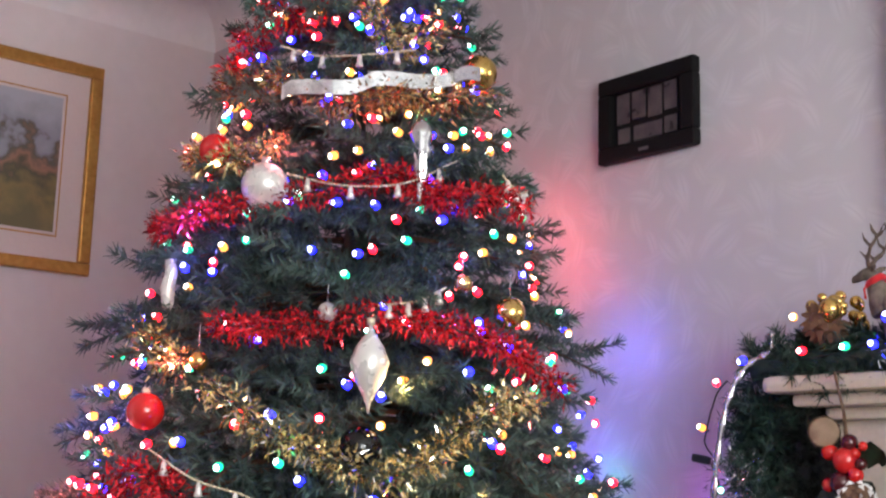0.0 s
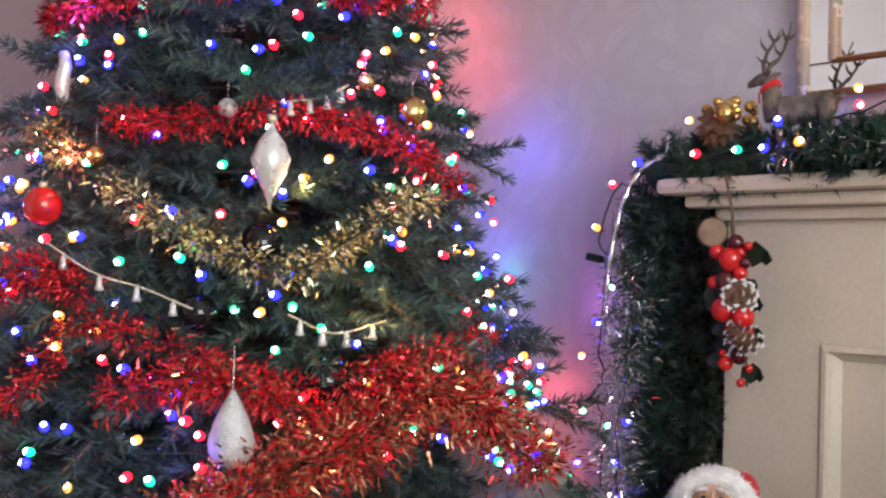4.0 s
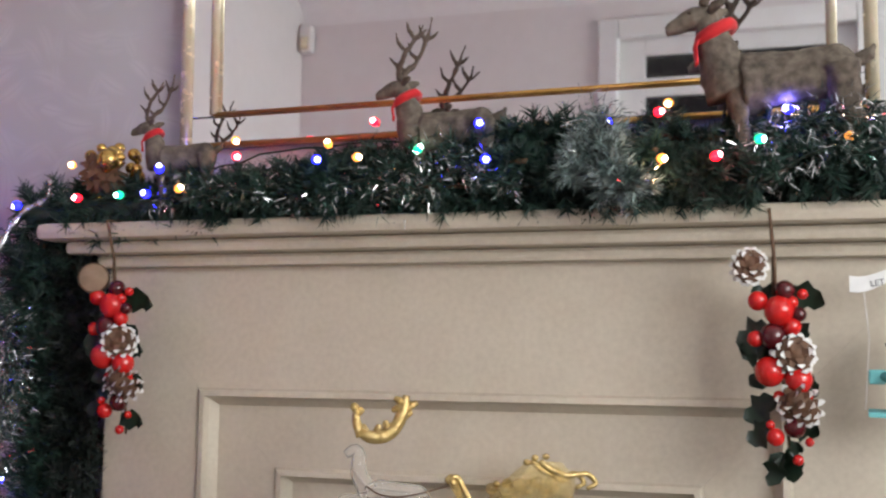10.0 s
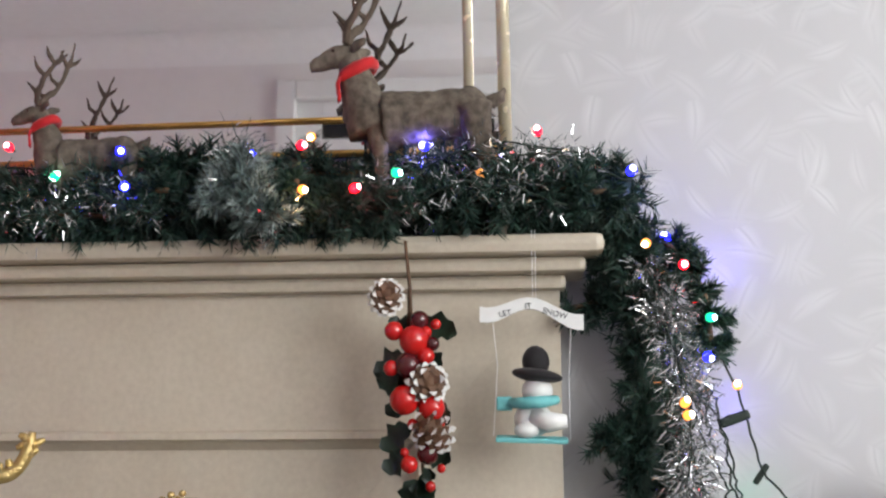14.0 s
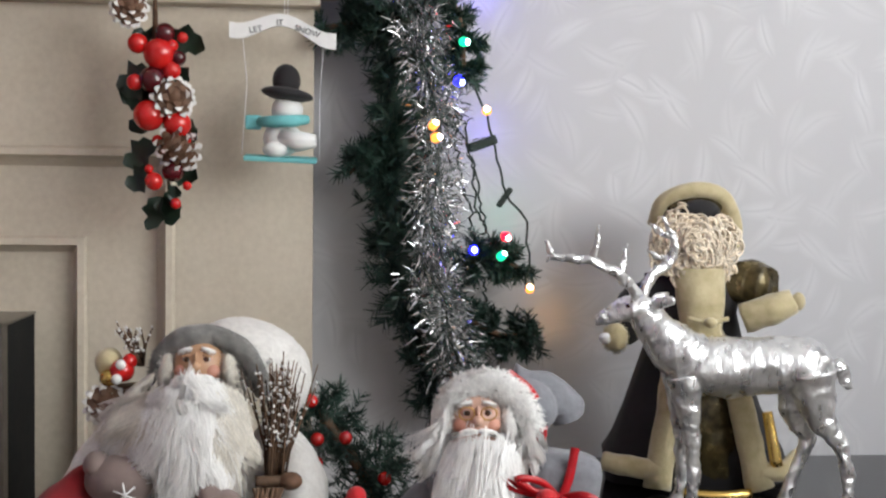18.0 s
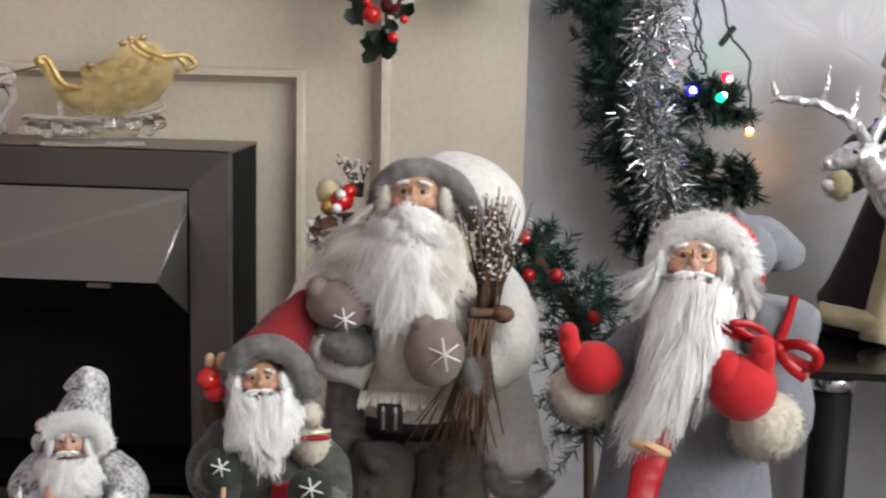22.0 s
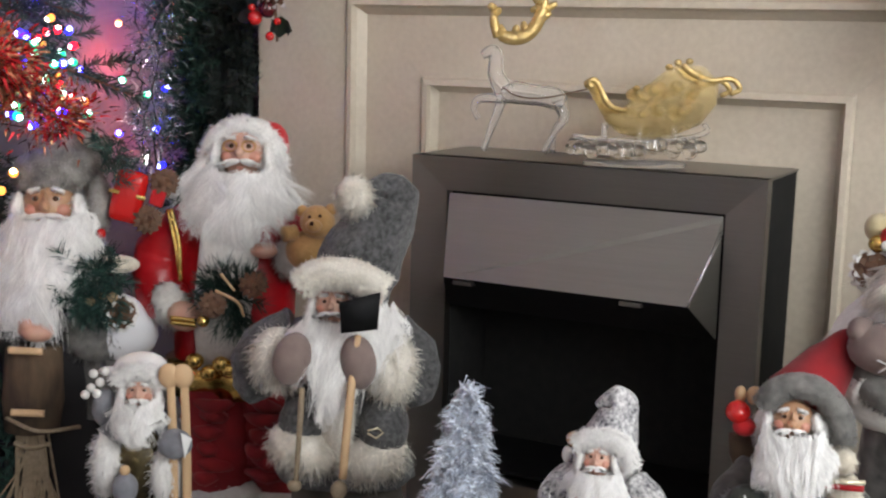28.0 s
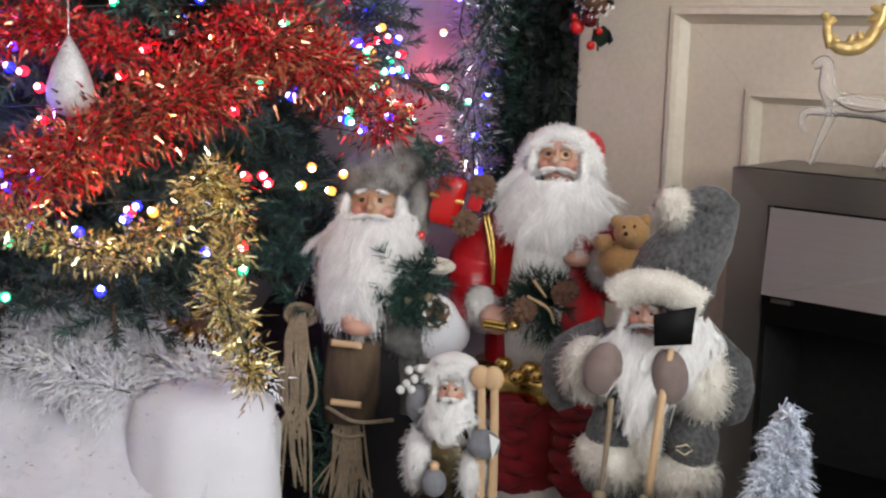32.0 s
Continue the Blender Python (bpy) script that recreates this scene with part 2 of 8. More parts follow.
M = {
    "paper": wallpaper("leaf_wallpaper", (0.53, 0.525, 0.535), (0.605, 0.6, 0.607)),
    "plain_wall": surf("painted_wall", (0.76, 0.73, 0.71), (0.72, 0.69, 0.67), 25, 0.8, bump=0.1),
    "ceiling": surf("ceiling_paint", (0.84, 0.83, 0.81), (0.79, 0.78, 0.76), 30, 0.9),
    "carpet": surf("carpet", (0.15, 0.13, 0.11), (0.1, 0.088, 0.075), 300, 0.95, bump=0.8, sheen=0.3),
    "white_gloss": surf("white_gloss_paint", (0.78, 0.78, 0.76), (0.72, 0.72, 0.7), 20, 0.35),
    "stone": surf("cream_marble_composite", (0.615, 0.55, 0.44), (0.535, 0.47, 0.37), 110, 0.42, bump=0.05, coat=0.08, rvar=0.05),
    "hearth": surf("hearth_stone", (0.58, 0.5, 0.4), (0.52, 0.44, 0.34), 40, 0.4),
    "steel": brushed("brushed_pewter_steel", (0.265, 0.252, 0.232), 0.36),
    # paler copy of the steel: the light on the hood put into its colour
    "steel_lit": brushed("brushed_steel_lit", (0.30, 0.29, 0.262), 0.55),
    "chrome": surf("chrome", (0.75, 0.75, 0.76), (0.7, 0.7, 0.7), 30, 0.12, 1.0, 0.0, rvar=0.04),
    "black": surf("black_satin", (0.008, 0.008, 0.009), (0.005, 0.005, 0.005), 60, 0.62, bump=0.05, spec=0.15),
    "matt_black": surf("matt_black_casing", (0.028, 0.028, 0.026), (0.02, 0.02, 0.02), 60, 0.9, bump=0.05, spec=0.02),
    "mitt_dark": surf("dark_green_plush", (0.032, 0.038, 0.028), (0.014, 0.017, 0.012), 120, 0.95, bump=0.8, sheen=0.15),
    "black_glass": surf("black_glass", (0.006, 0.006, 0.007), (0.005, 0.005, 0.005), 10, 0.05, bump=0, rvar=0.02),
    "gold_frame": surf("gilt_wood", (0.62, 0.36, 0.10), (0.45, 0.24, 0.06), 70, 0.35, 0.85, 0.2),
    "pale_gold": surf("pale_gilt_bead", (0.86, 0.78, 0.58), (0.76, 0.66, 0.45), 60, 0.25, 0.45, 0.05),
    "mirror": surf("mirror_silver", (0.9, 0.9, 0.9), (0.89, 0.89, 0.89), 4, 0.02, 1.0, 0.0, rvar=0.005),
    "needle": surf("plastic_needles", (0.03, 0.072, 0.05), (0.008, 0.024, 0.02), 30, 0.5, bump=0, island=0.5),
    "needle_blue": surf("tree_needles", (0.095, 0.15, 0.125), (0.024, 0.052, 0.045), 25, 0.55, bump=0, island=0.55),
    "twig": surf("brown_twig", (0.16, 0.09, 0.05), (0.08, 0.045, 0.025), 120, 0.8, bump=0.5, island=0.3),
    "trunk": surf("tree_pole", (0.05, 0.05, 0.035), (0.03, 0.03, 0.02), 60, 0.7),
    "t_red": surf("red_tinsel", (0.86, 0.045, 0.06), (0.48, 0.018, 0.026), 90, 0.2, 0.5, 0, island=0.85),
    "t_gold": surf("gold_tinsel", (0.97, 0.82, 0.45), (0.7, 0.5, 0.18), 90, 0.15, 0.75, 0, island=0.9),
    "t_copper": surf("copper_tinsel", (0.78, 0.36, 0.2), (0.45, 0.15, 0.08), 90, 0.17, 0.7, 0, island=0.95),
    "t_silver": surf("silver_tinsel", (0.85, 0.87, 0.87), (0.5, 0.52, 0.53), 90, 0.14, 0.85, 0, island=0.8),
    "t_white": surf("white_tinsel", (0.93, 0.93, 0.95), (0.84, 0.84, 0.87), 90, 0.35, 0.0, 0, island=0.15),
    "wire": surf("green_cable", (0.012, 0.03, 0.018), (0.008, 0.015, 0.01), 60, 0.5, bump=0),
    "red_gloss": surf("red_gloss_berry", (0.62, 0.015, 0.012), (0.5, 0.01, 0.01), 30, 0.18, bump=0, coat=0.6),
    "red_dark": surf("dark_red_berry", (0.09, 0.006, 0.01), (0.06, 0.004, 0.006), 30, 0.25, bump=0, coat=0.5),
    "holly": surf("holly_leaf", (0.012, 0.032, 0.016), (0.005, 0.014, 0.008), 60, 0.4, bump=0.3),
    "cone": surf("pine_cone", (0.17, 0.085, 0.045), (0.09, 0.045, 0.025), 90, 0.7, bump=0.4),
    "frost": surf("frosted_tip", (0.78, 0.77, 0.75), (0.6, 0.58, 0.55), 90, 0.8, bump=0.5),
    "skin": surf("doll_face_paint", (0.58, 0.37, 0.28), (0.52, 0.26, 0.19), 30, 0.5, bump=0.05),
    "skin_tan": surf("doll_face_tan", (0.48, 0.29, 0.17), (0.40, 0.19, 0.10), 30, 0.35, bump=0.05),
    "cheek": surf("rosy_doll_paint", (0.56, 0.28, 0.2), (0.48, 0.18, 0.13), 30, 0.5, bump=0.05),
    "eye_white": surf("doll_eye_white", (0.48, 0.45, 0.41), (0.4, 0.37, 0.33), 30, 0.2, bump=0),
    "fur_dark": surf("charcoal_plush", (0.095, 0.093, 0.083), (0.032, 0.032, 0.028), 70, 0.95, bump=0.9, sheen=0.2),
    "eye": surf("doll_eye", (0.07, 0.03, 0.015), (0.03, 0.015, 0.01), 30, 0.15, bump=0),
    "hair_white": surf("white_fur_strands", (0.9, 0.885, 0.86), (0.78, 0.76, 0.73), 50, 0.7, bump=0, island=0.16, sheen=0.3),
    "hair_cream": surf("cream_fur_strands", (0.82, 0.78, 0.7), (0.6, 0.55, 0.46), 50, 0.7, bump=0, island=0.22, sheen=0.3),
    "hair_blond": surf("blond_curls", (0.86, 0.76, 0.61), (0.7, 0.57, 0.42), 50, 0.35, bump=0, island=0.25),
    "fur_white": surf("white_plush", (0.76, 0.74, 0.70), (0.62, 0.60, 0.56), 160, 0.95, bump=0.9, sheen=0.4),
    "fur_cream": surf("cream_plush", (0.72, 0.66, 0.55), (0.55, 0.49, 0.38), 160, 0.95, bump=0.9, sheen=0.4),
    "fur_grey": surf("grey_plush", (0.25, 0.243, 0.225), (0.10, 0.096, 0.09), 70, 0.95, bump=0.9, sheen=0.3),
    "fur_mottled": surf("mottled_grey_fur", (0.44, 0.42, 0.38), (0.11, 0.105, 0.1), 38, 0.95, bump=0.9, island=0.25, sheen=0.3),
    "felt_grey": surf("grey_felt", (0.22, 0.225, 0.245), (0.17, 0.172, 0.19), 130, 0.95, bump=0.4, sheen=0.2),
    "tweed": surf("charcoal_boucle_knit", (0.125, 0.125, 0.125), (0.02, 0.02, 0.021), 170, 0.95, bump=1.0, sheen=0.2),
    "brown_cloth": surf("brown_suede_cloth", (0.105, 0.093, 0.076), (0.036, 0.032, 0.026), 22, 0.9, bump=1.0, sheen=0.1),
    "mitt_brown": surf("taupe_suede_mitten", (0.22, 0.165, 0.145), (0.17, 0.125, 0.11), 70, 0.9, bump=0.3, sheen=0.15),
    "belt": surf("black_leather", (0.018, 0.016, 0.015), (0.01, 0.009, 0.009), 80, 0.45, bump=0.3),
    "red_felt": surf("red_felt", (0.58, 0.012, 0.016), (0.46, 0.008, 0.012), 110, 0.85, bump=0.3, sheen=0.15),
    # deep red of the trousers; on the small cap it is painted shade
    "red_cloth": surf("deep_and_shaded_red_felt", (0.3, 0.008, 0.013), (0.17, 0.005, 0.008), 26, 0.9, bump=0.4, sheen=0.1),
    "needle_shade": surf("shaded_needles", (0.012, 0.022, 0.017), (0.005, 0.008, 0.007), 30, 0.6, bump=0, island=0.5),
    "needle_frost": surf("blue_green_needles", (0.035, 0.09, 0.07), (0.012, 0.035, 0.03), 30, 0.5, bump=0, island=0.5),
    "red_satin": surf("red_satin", (0.5, 0.007, 0.013), (0.26, 0.004, 0.008), 22, 0.36, bump=1.0, bscale=30),
    "wood_pale": surf("pale_wood", (0.62, 0.42, 0.24), (0.5, 0.32, 0.17), 40, 0.6, stretch=(1, 1, 0.1)),
    "wood_brown": surf("sawn_brown_wood", (0.3, 0.21, 0.14), (0.2, 0.13, 0.08), 60, 0.8, bump=0.4),
    "bark": surf("log_bark", (0.13, 0.085, 0.05), (0.035, 0.022, 0.014), 55, 0.95, bump=1.0, stretch=(1, 1, 0.3)),
    "rope": surf("jute_rope", (0.3, 0.235, 0.16), (0.2, 0.15, 0.095), 160, 0.9, bump=0.6),
    "black_velvet": surf("black_velvet", (0.012, 0.01, 0.012), (0.006, 0.005, 0.006), 60, 0.8, bump=0.2, sheen=0.1),
    "gold_plush": surf("old_gold_plush", (0.58, 0.5, 0.31), (0.42, 0.35, 0.19), 80, 0.9, bump=0.6, sheen=0.4),
    "brocade": surf("black_gold_brocade", (0.2, 0.155, 0.07), (0.008, 0.007, 0.007), 60, 0.25, 0.5, 0.5),
    "silver_leaf": surf("silver_leaf_cast", (0.93, 0.93, 0.92), (0.74, 0.74, 0.74), 110, 0.3, 0.9, 1.0, stretch=(1, 1, 0.35), rvar=0.15),
    "deer_brown": surf("weathered_brown_resin", (0.19, 0.155, 0.12), (0.05, 0.038, 0.028), 75, 0.85, bump=1.0),
    "antler": surf("antler_resin", (0.13, 0.095, 0.07), (0.07, 0.05, 0.035), 60, 0.8, bump=0.4),
    "gold_lustre": lustre("gold_lustre_glass", (0.98, 0.82, 0.46)),
    "gold_leaf": surf("gold_cast", (0.82, 0.58, 0.2), (0.62, 0.4, 0.1), 60, 0.2, 0.95, 0.5),
    "amber_gold": surf("amber_gilt_glass", (0.72, 0.54, 0.24), (0.5, 0.34, 0.11), 160, 0.14, 0.55, 0.9),
    "bear": surf("honey_plush", (0.48, 0.28, 0.11), (0.36, 0.2, 0.07), 150, 0.95, bump=0.9, sheen=0.3),
    "white_paint": surf("white_painted_wood", (0.82, 0.82, 0.80), (0.76, 0.76, 0.74), 60, 0.6),
    "aqua": surf("aqua_paint", (0.19, 0.56, 0.56), (0.14, 0.46, 0.47), 60, 0.7),
    "glitter_white": surf("white_glitter", (0.85, 0.84, 0.83), (0.5, 0.5, 0.5), 420, 0.35, 0.3, 0.9),
    "bauble_white": surf("pearl_bauble", (0.78, 0.76, 0.72), (0.7, 0.68, 0.64), 40, 0.28, 0.35, 0.05),
    "fabric_white": surf("white_fleece", (0.84, 0.84, 0.86), (0.76, 0.76, 0.79), 12, 0.95, bump=0.4, sheen=0.3),
    "ink": surf("grey_ink", (0.12, 0.12, 0.13), (0.1, 0.1, 0.1), 60, 0.8, bump=0),
    "purple": surf("plum_cloth", (0.05, 0.03, 0.05), (0.03, 0.018, 0.032), 40, 0.9),
    "glass_ice": glass("ice_clear_glass", (0.985, 0.985, 0.985), 0.04, 1.2),
    "glass_clear": glass("clear_glass", (0.99, 0.995, 0.995), 0.02, 1.4),
    "b_red": glow("bulb_red", (1.0, 0.006, 0.018), 7),
    "b_blue": glow("bulb_blue", (0.008, 0.009, 1.0), 11),
    "b_green": glow("bulb_green", (0.01, 0.6, 0.27), 3),
    "b_warm": glow("bulb_warm", (1.0, 0.36, 0.06), 2.6),
    "core_red": glow("filament_red", (1.0, 0.3, 0.34), 18),
    "core_blue": glow("filament_blue", (0.3, 0.33, 1.0), 18),
    "core_green": glow("filament_green", (0.5, 1.0, 0.82), 14),
    "core_warm": glow("filament_warm", (1.0, 0.8, 0.55), 14),
}
M["glass_lump"] = glass("lumpy_clear_glass", (0.99, 0.985, 0.97), 0.03, 1.42)
M["glass_ice"].node_tree.nodes["Principled BSDF"].inputs["Transmission Weight"].default_value = 0.92

# ---- mesh helpers ----
def unit_sphere(seg, ring):
    vs, fs = [(0, 0, 1)], []
    for i in range(1, ring):
        a = math.pi * i / ring
        vs += [(math.sin(a) * math.cos(2 * math.pi * j / seg), math.sin(a) * math.sin(2 * math.pi * j / seg), math.cos(a)) for j in range(seg)]
    vs.append((0, 0, -1))
    for j in range(seg):
        k = (j + 1) % seg
        fs.append((0, 1 + j, 1 + k))
        for i in range(ring - 2):
            a, c = 1 + i * seg, 1 + (i + 1) * seg
            fs.append((a + j, c + j, c + k, a + k))
        fs.append((len(vs) - 1, 1 + (ring - 2) * seg + k, 1 + (ring - 2) * seg + j))
    return np.array(vs, float), fs


SPHERES = {}


def turn(rx=0, ry=0, rz=0):
    return np.array(Euler([radians(a) for a in (rx, ry, rz)]).to_matrix())


class Geo:
    """Gathers the faces of one mesh, each with its material."""

    def __init__(self):
        self.v, self.f, self.m, self.s, self.n, self.soft = [], [], [], [], 0, []

    def add(self, vs, fs, mat, smooth=True):
        vs = np.asarray(vs, float)
        self.v.append(vs)
        n = self.n
        self.f += [tuple(i + n for i in f) for f in fs]
        self.m += [mat] * len(fs)
        self.s += [smooth] * len(fs)
        self.n += len(vs)
        return self

    def soften(self, count, normals):
        """Shades the newest vertices as one soft pile, by the normals given."""
        self.soft.append((self.n - count, np.asarray(normals, float)))

    def ball(self, c, r, mat, rot=None, seg=14, ring=9, lump=0.0, lscale=20.0):
        if (seg, ring) not in SPHERES:
            SPHERES[seg, ring] = unit_sphere(seg, ring)
        vs, fs = SPHERES[seg, ring]
        r = (r, r, r) if isinstance(r, (int, float)) else r
        p = vs * np.array(r)
        if lump:
            p = p * (1 + lump * np.array([noise.noise(Vector(q) * lscale + Vector(c) * 7) for q in p]))[:, None]
        if rot is not None:
            p = p @ turn(*rot).T
        return self.add(p + np.array(c), fs, mat)

    def tube(self, pts, rad, mat, n=8, flat=1.0, caps=True, smooth=True):
        pts = [np.asarray(p, float) for p in pts]
        rad = [rad] * len(pts) if isinstance(rad, (int, float)) else rad
        vs, fs, up = [], [], None
        for i, p in enumerate(pts):
            d = pts[min(i + 1, len(pts) - 1)] - pts[max(i - 1, 0)]
            d = d / (np.linalg.norm(d) + 1e-9)
            if up is None:
                up = np.array([0, 0, 1.0]) if abs(d[2]) < 0.9 else np.array([0, 1.0, 0])
            a = np.cross(d, up)
            a /= np.linalg.norm(a) + 1e-9
            up = np.cross(a, d)
            for j in range(n):
                w = 2 * math.pi * j / n
                vs.append(p + rad[i] * (math.cos(w) * a + flat * math.sin(w) * up))
        for i in range(len(pts) - 1):
            for j in range(n):
                k = (j + 1) % n
                fs.append((i * n + j, i * n + k, (i + 1) * n + k, (i + 1) * n + j))
        if caps:
            fs += [tuple(range(n - 1, -1, -1)), tuple(range((len(pts) - 1) * n, len(pts) * n))]
        return self.add(vs, fs, mat, smooth)

    def lathe(self, prof, c, mat, n=20, rot=None, squash=(1, 1), smooth=True, lump=0.0):
        vs, fs = [], []
        for r, z in prof:
            for j in range(n):
                w = 2 * math.pi * j / n
                q = r * (1 + (lump * noise.noise(Vector((math.cos(w) * 2, math.sin(w) * 2, z * 18 + c[0] * 9))) if lump else 0))
                vs.append((q * math.cos(w) * squash[0], q * math.sin(w) * squash[1], z))
        for i in range(len(prof) - 1):
            for j in range(n):
                k = (j + 1) % n
                fs.append((i * n + j, i * n + k, (i + 1) * n + k, (i + 1) * n + j))
        fs += [tuple(range(n - 1, -1, -1)), tuple(range((len(prof) - 1) * n, len(prof) * n))]
        vs = np.array(vs)
        if rot is not None:
            vs = vs @ turn(*rot).T
        return self.add(vs + np.array(c), fs, mat, smooth)

    def box(self, c, size, mat, rot=None, bev=0.0):
        x, y, z = (s / 2 for s in size)
        b = min(bev, x * 0.9, y * 0.9, z * 0.9)
        bm = bmesh.new()
        bmesh.ops.create_cube(bm, size=1)
        for v in bm.verts:
            v.co = Vector((v.co.x * 2 * x, v.co.y * 2 * y, v.co.z * 2 * z))
        if b:
            bmesh.ops.bevel(bm, geom=bm.edges[:], offset=b, segments=2, profile=0.6, affect="EDGES")
        bm.verts.index_update()
        vs = np.array([v.co[:] for v in bm.verts])
        fs = [tuple(v.index for v in f.verts) for f in bm.faces]
        bm.free()
        if rot is not None:
            vs = vs @ turn(*rot).T
        return self.add(vs + np.array(c), fs, mat, False)

    def bounds(self, lo, hi, mat, bev=0.0):
        lo, hi = np.array(lo, float), np.array(hi, float)
        return self.box((lo + hi) / 2, hi - lo, mat, None, bev)

    def blades(self, base, way, length, width, mat, droop=0.0, segs=1, side=None):
        """Thin tapered strips: bases and ways are arrays."""
        base, way = np.asarray(base, float), np.asarray(way, float)
        k = len(base)
        if not k:
            return self
        way = way / (np.linalg.norm(way, axis=1, keepdims=True) + 1e-9)
        if side is None:
            side = np.cross(way, np.random.normal(size=(k, 3)))
        side = side / (np.linalg.norm(side, axis=1, keepdims=True) + 1e-9)
        length = np.broadcast_to(np.asarray(length, float), (k,))[:, None]
        width = np.broadcast_to(np.asarray(width, float), (k,))[:, None]
        rows = []
        for i in range(segs + 1):
            t = i / segs
            p = base + way * length * t + np.array([0, 0, -1.0]) * droop * length * t * t
            w = width * (1 - 0.75 * t) * 0.5
            rows += [p - side * w, p + side * w]
        vs = np.stack(rows, 1).reshape(-1, 3)
        m = 2 * (segs + 1)
        fs = [(o + 2 * i, o + 2 * i + 1, o + 2 * i + 3, o + 2 * i + 2) for o in range(0, k * m, m) for i in range(segs)]
        return self.add(vs, fs, mat, False)

    def mesh(self, name):
        me = bpy.data.meshes.new(name)
        me.from_pydata(np.concatenate(self.v).tolist(), [], self.f)
        keys = list(dict.fromkeys(self.m))
        for k in keys:
            me.materials.append(M[k])
        slot = {k: i for i, k in enumerate(keys)}
        me.polygons.foreach_set("material_index", [slot[k] for k in self.m])
        me.polygons.foreach_set("use_smooth", self.s)
        me.update()
        if self.soft:
            nv = np.array([v.normal[:] for v in me.vertices])
            for at, nn in self.soft:
                nv[at:at + len(nn)] = nn / (np.linalg.norm(nn, axis=1, keepdims=True) + 1e-9)
            me.normals_split_custom_set_from_vertices(nv.tolist())
        return me


def thing(name, label, category, at=(0, 0, 0), group="", kind="", geo=None):
    ob = new(name, geo.mesh(name) if geo else None)
    ob.location = at
    return tagged(ob, label, category, group, kind)


def part(name, geo, parent, label=""):
    ob = new(name, geo if isinstance(geo, bpy.types.Mesh) else geo.mesh(name))
    ob.parent = parent
    return tagged(ob, label)


def curve_pts(ctrl, n):
    """A smooth line of n points through the control points."""
    c = np.array(ctrl, float)
    c = np.concatenate([[2 * c[0] - c[1]], c, [2 * c[-1] - c[-2]]])
    out = []
    for u in np.linspace(0, len(c) - 3 - 1e-6, n):
        i = int(u)
        t = u - i
        p0, p1, p2, p3 = c[i:i + 4]
        out.append(0.5 * (2 * p1 + (p2 - p0) * t + (2 * p0 - 5 * p1 + 4 * p2 - p3) * t * t + (3 * p1 - p0 - 3 * p2 + p3) * t ** 3))
    return np.array(out)


def around(path, count, rng):
    """Random places along a line with directions square to it."""
    u = rng.uniform(0, len(path) - 1.001, count)
    i = u.astype(int)
    p = path[i] + (path[i + 1] - path[i]) * (u - i)[:, None]
    d = path[i + 1] - path[i]
    d = d / (np.linalg.norm(d, axis=1, keepdims=True) + 1e-9)
    w = np.cross(d, rng.normal(size=(count, 3)))
    w /= np.linalg.norm(w, axis=1, keepdims=True) + 1e-9
    return p, w, d

# ---- the room ----
WN, WW, WE, WS, CEIL = 0.065, -2.17, 2.72, -2.5, 2.33

thing("floor", "beige cut-pile carpet floor", "floor", kind="structure", geo=Geo().bounds((WW - 0.2, WS - 0.2, -0.12), (WE + 0.2, WN + 0.2, 0), "carpet"))
thing("ceiling", "white painted ceiling", "ceiling", kind="structure", geo=Geo().bounds((WW - 0.2, WS - 0.2, CEIL), (WE + 0.2, WN + 0.2, CEIL + 0.12), "ceiling"))
thing("wall_north", "pale grey leaf-patterned wallpaper wall", "wall", kind="structure", geo=Geo().bounds((WW - 0.2, WN, 0), (WE + 0.2, WN + 0.2, CEIL), "paper"))
thing("wall_west", "plain off-white painted wall", "wall", kind="structure", geo=Geo().bounds((WW - 0.2, WS - 0.2, 0), (WW, WN - 0.002, CEIL), "plain_wall"))


def holed_wall(name, label, axis, at, thick, lo, hi, oa, ob_, za, zb):
    """A wall along x or y with one opening."""
    g = Geo()
    for a, b_, z0, z1 in ((lo, oa, 0, CEIL), (ob_, hi, 0, CEIL), (oa, ob_, zb, CEIL), (oa, ob_, 0, za)):
        if z1 - z0 > 0.001:
            if axis == "x":
                g.bounds((a, min(at, at + thick), z0), (b_, max(at, at + thick), z1), "plain_wall")
            else:
                g.bounds((min(at, at + thick), a, z0), (max(at, at + thick), b_, z1), "plain_wall")
    return thing(name, label, "wall", kind="structure", geo=g)


holed_wall("wall_east", "off-white wall with a wide window opening", "y", WE, 0.2, WS, WN - 0.002, -2.4, -0.4, 0.85, 2.05)
holed_wall("wall_south", "off-white wall with a doorway", "x", WS, -0.2, WW, WE, 0.33, 1.13, 0.0, 2.09)

win = thing("window_1", "white-framed window with clear panes", "window", kind="structure")
g = Geo()
for y in (-2.4, -1.425, -0.45):
    g.bounds((WE + 0.02, y, 0.85), (WE + 0.08, y + 0.05, 2.05), "white_gloss", 0.006)
for z in (0.85, 2.0):
    g.bounds((WE + 0.02, -2.35, z), (WE + 0.08, -0.45, z + 0.05), "white_gloss", 0.006)
part("window_frame", g, win)
part("window_sill", Geo().bounds((WE - 0.12, -2.45, 0.81), (WE + 0.02, -0.35, 0.848), "white_gloss", 0.01), win)
for y in (-2.35, -1.375):
    pane = part("pane", Geo().bounds((WE + 0.045, y, 0.9), (WE + 0.05, y + 0.925, 2.0), "glass_clear"), win)
    pane.visible_shadow = False

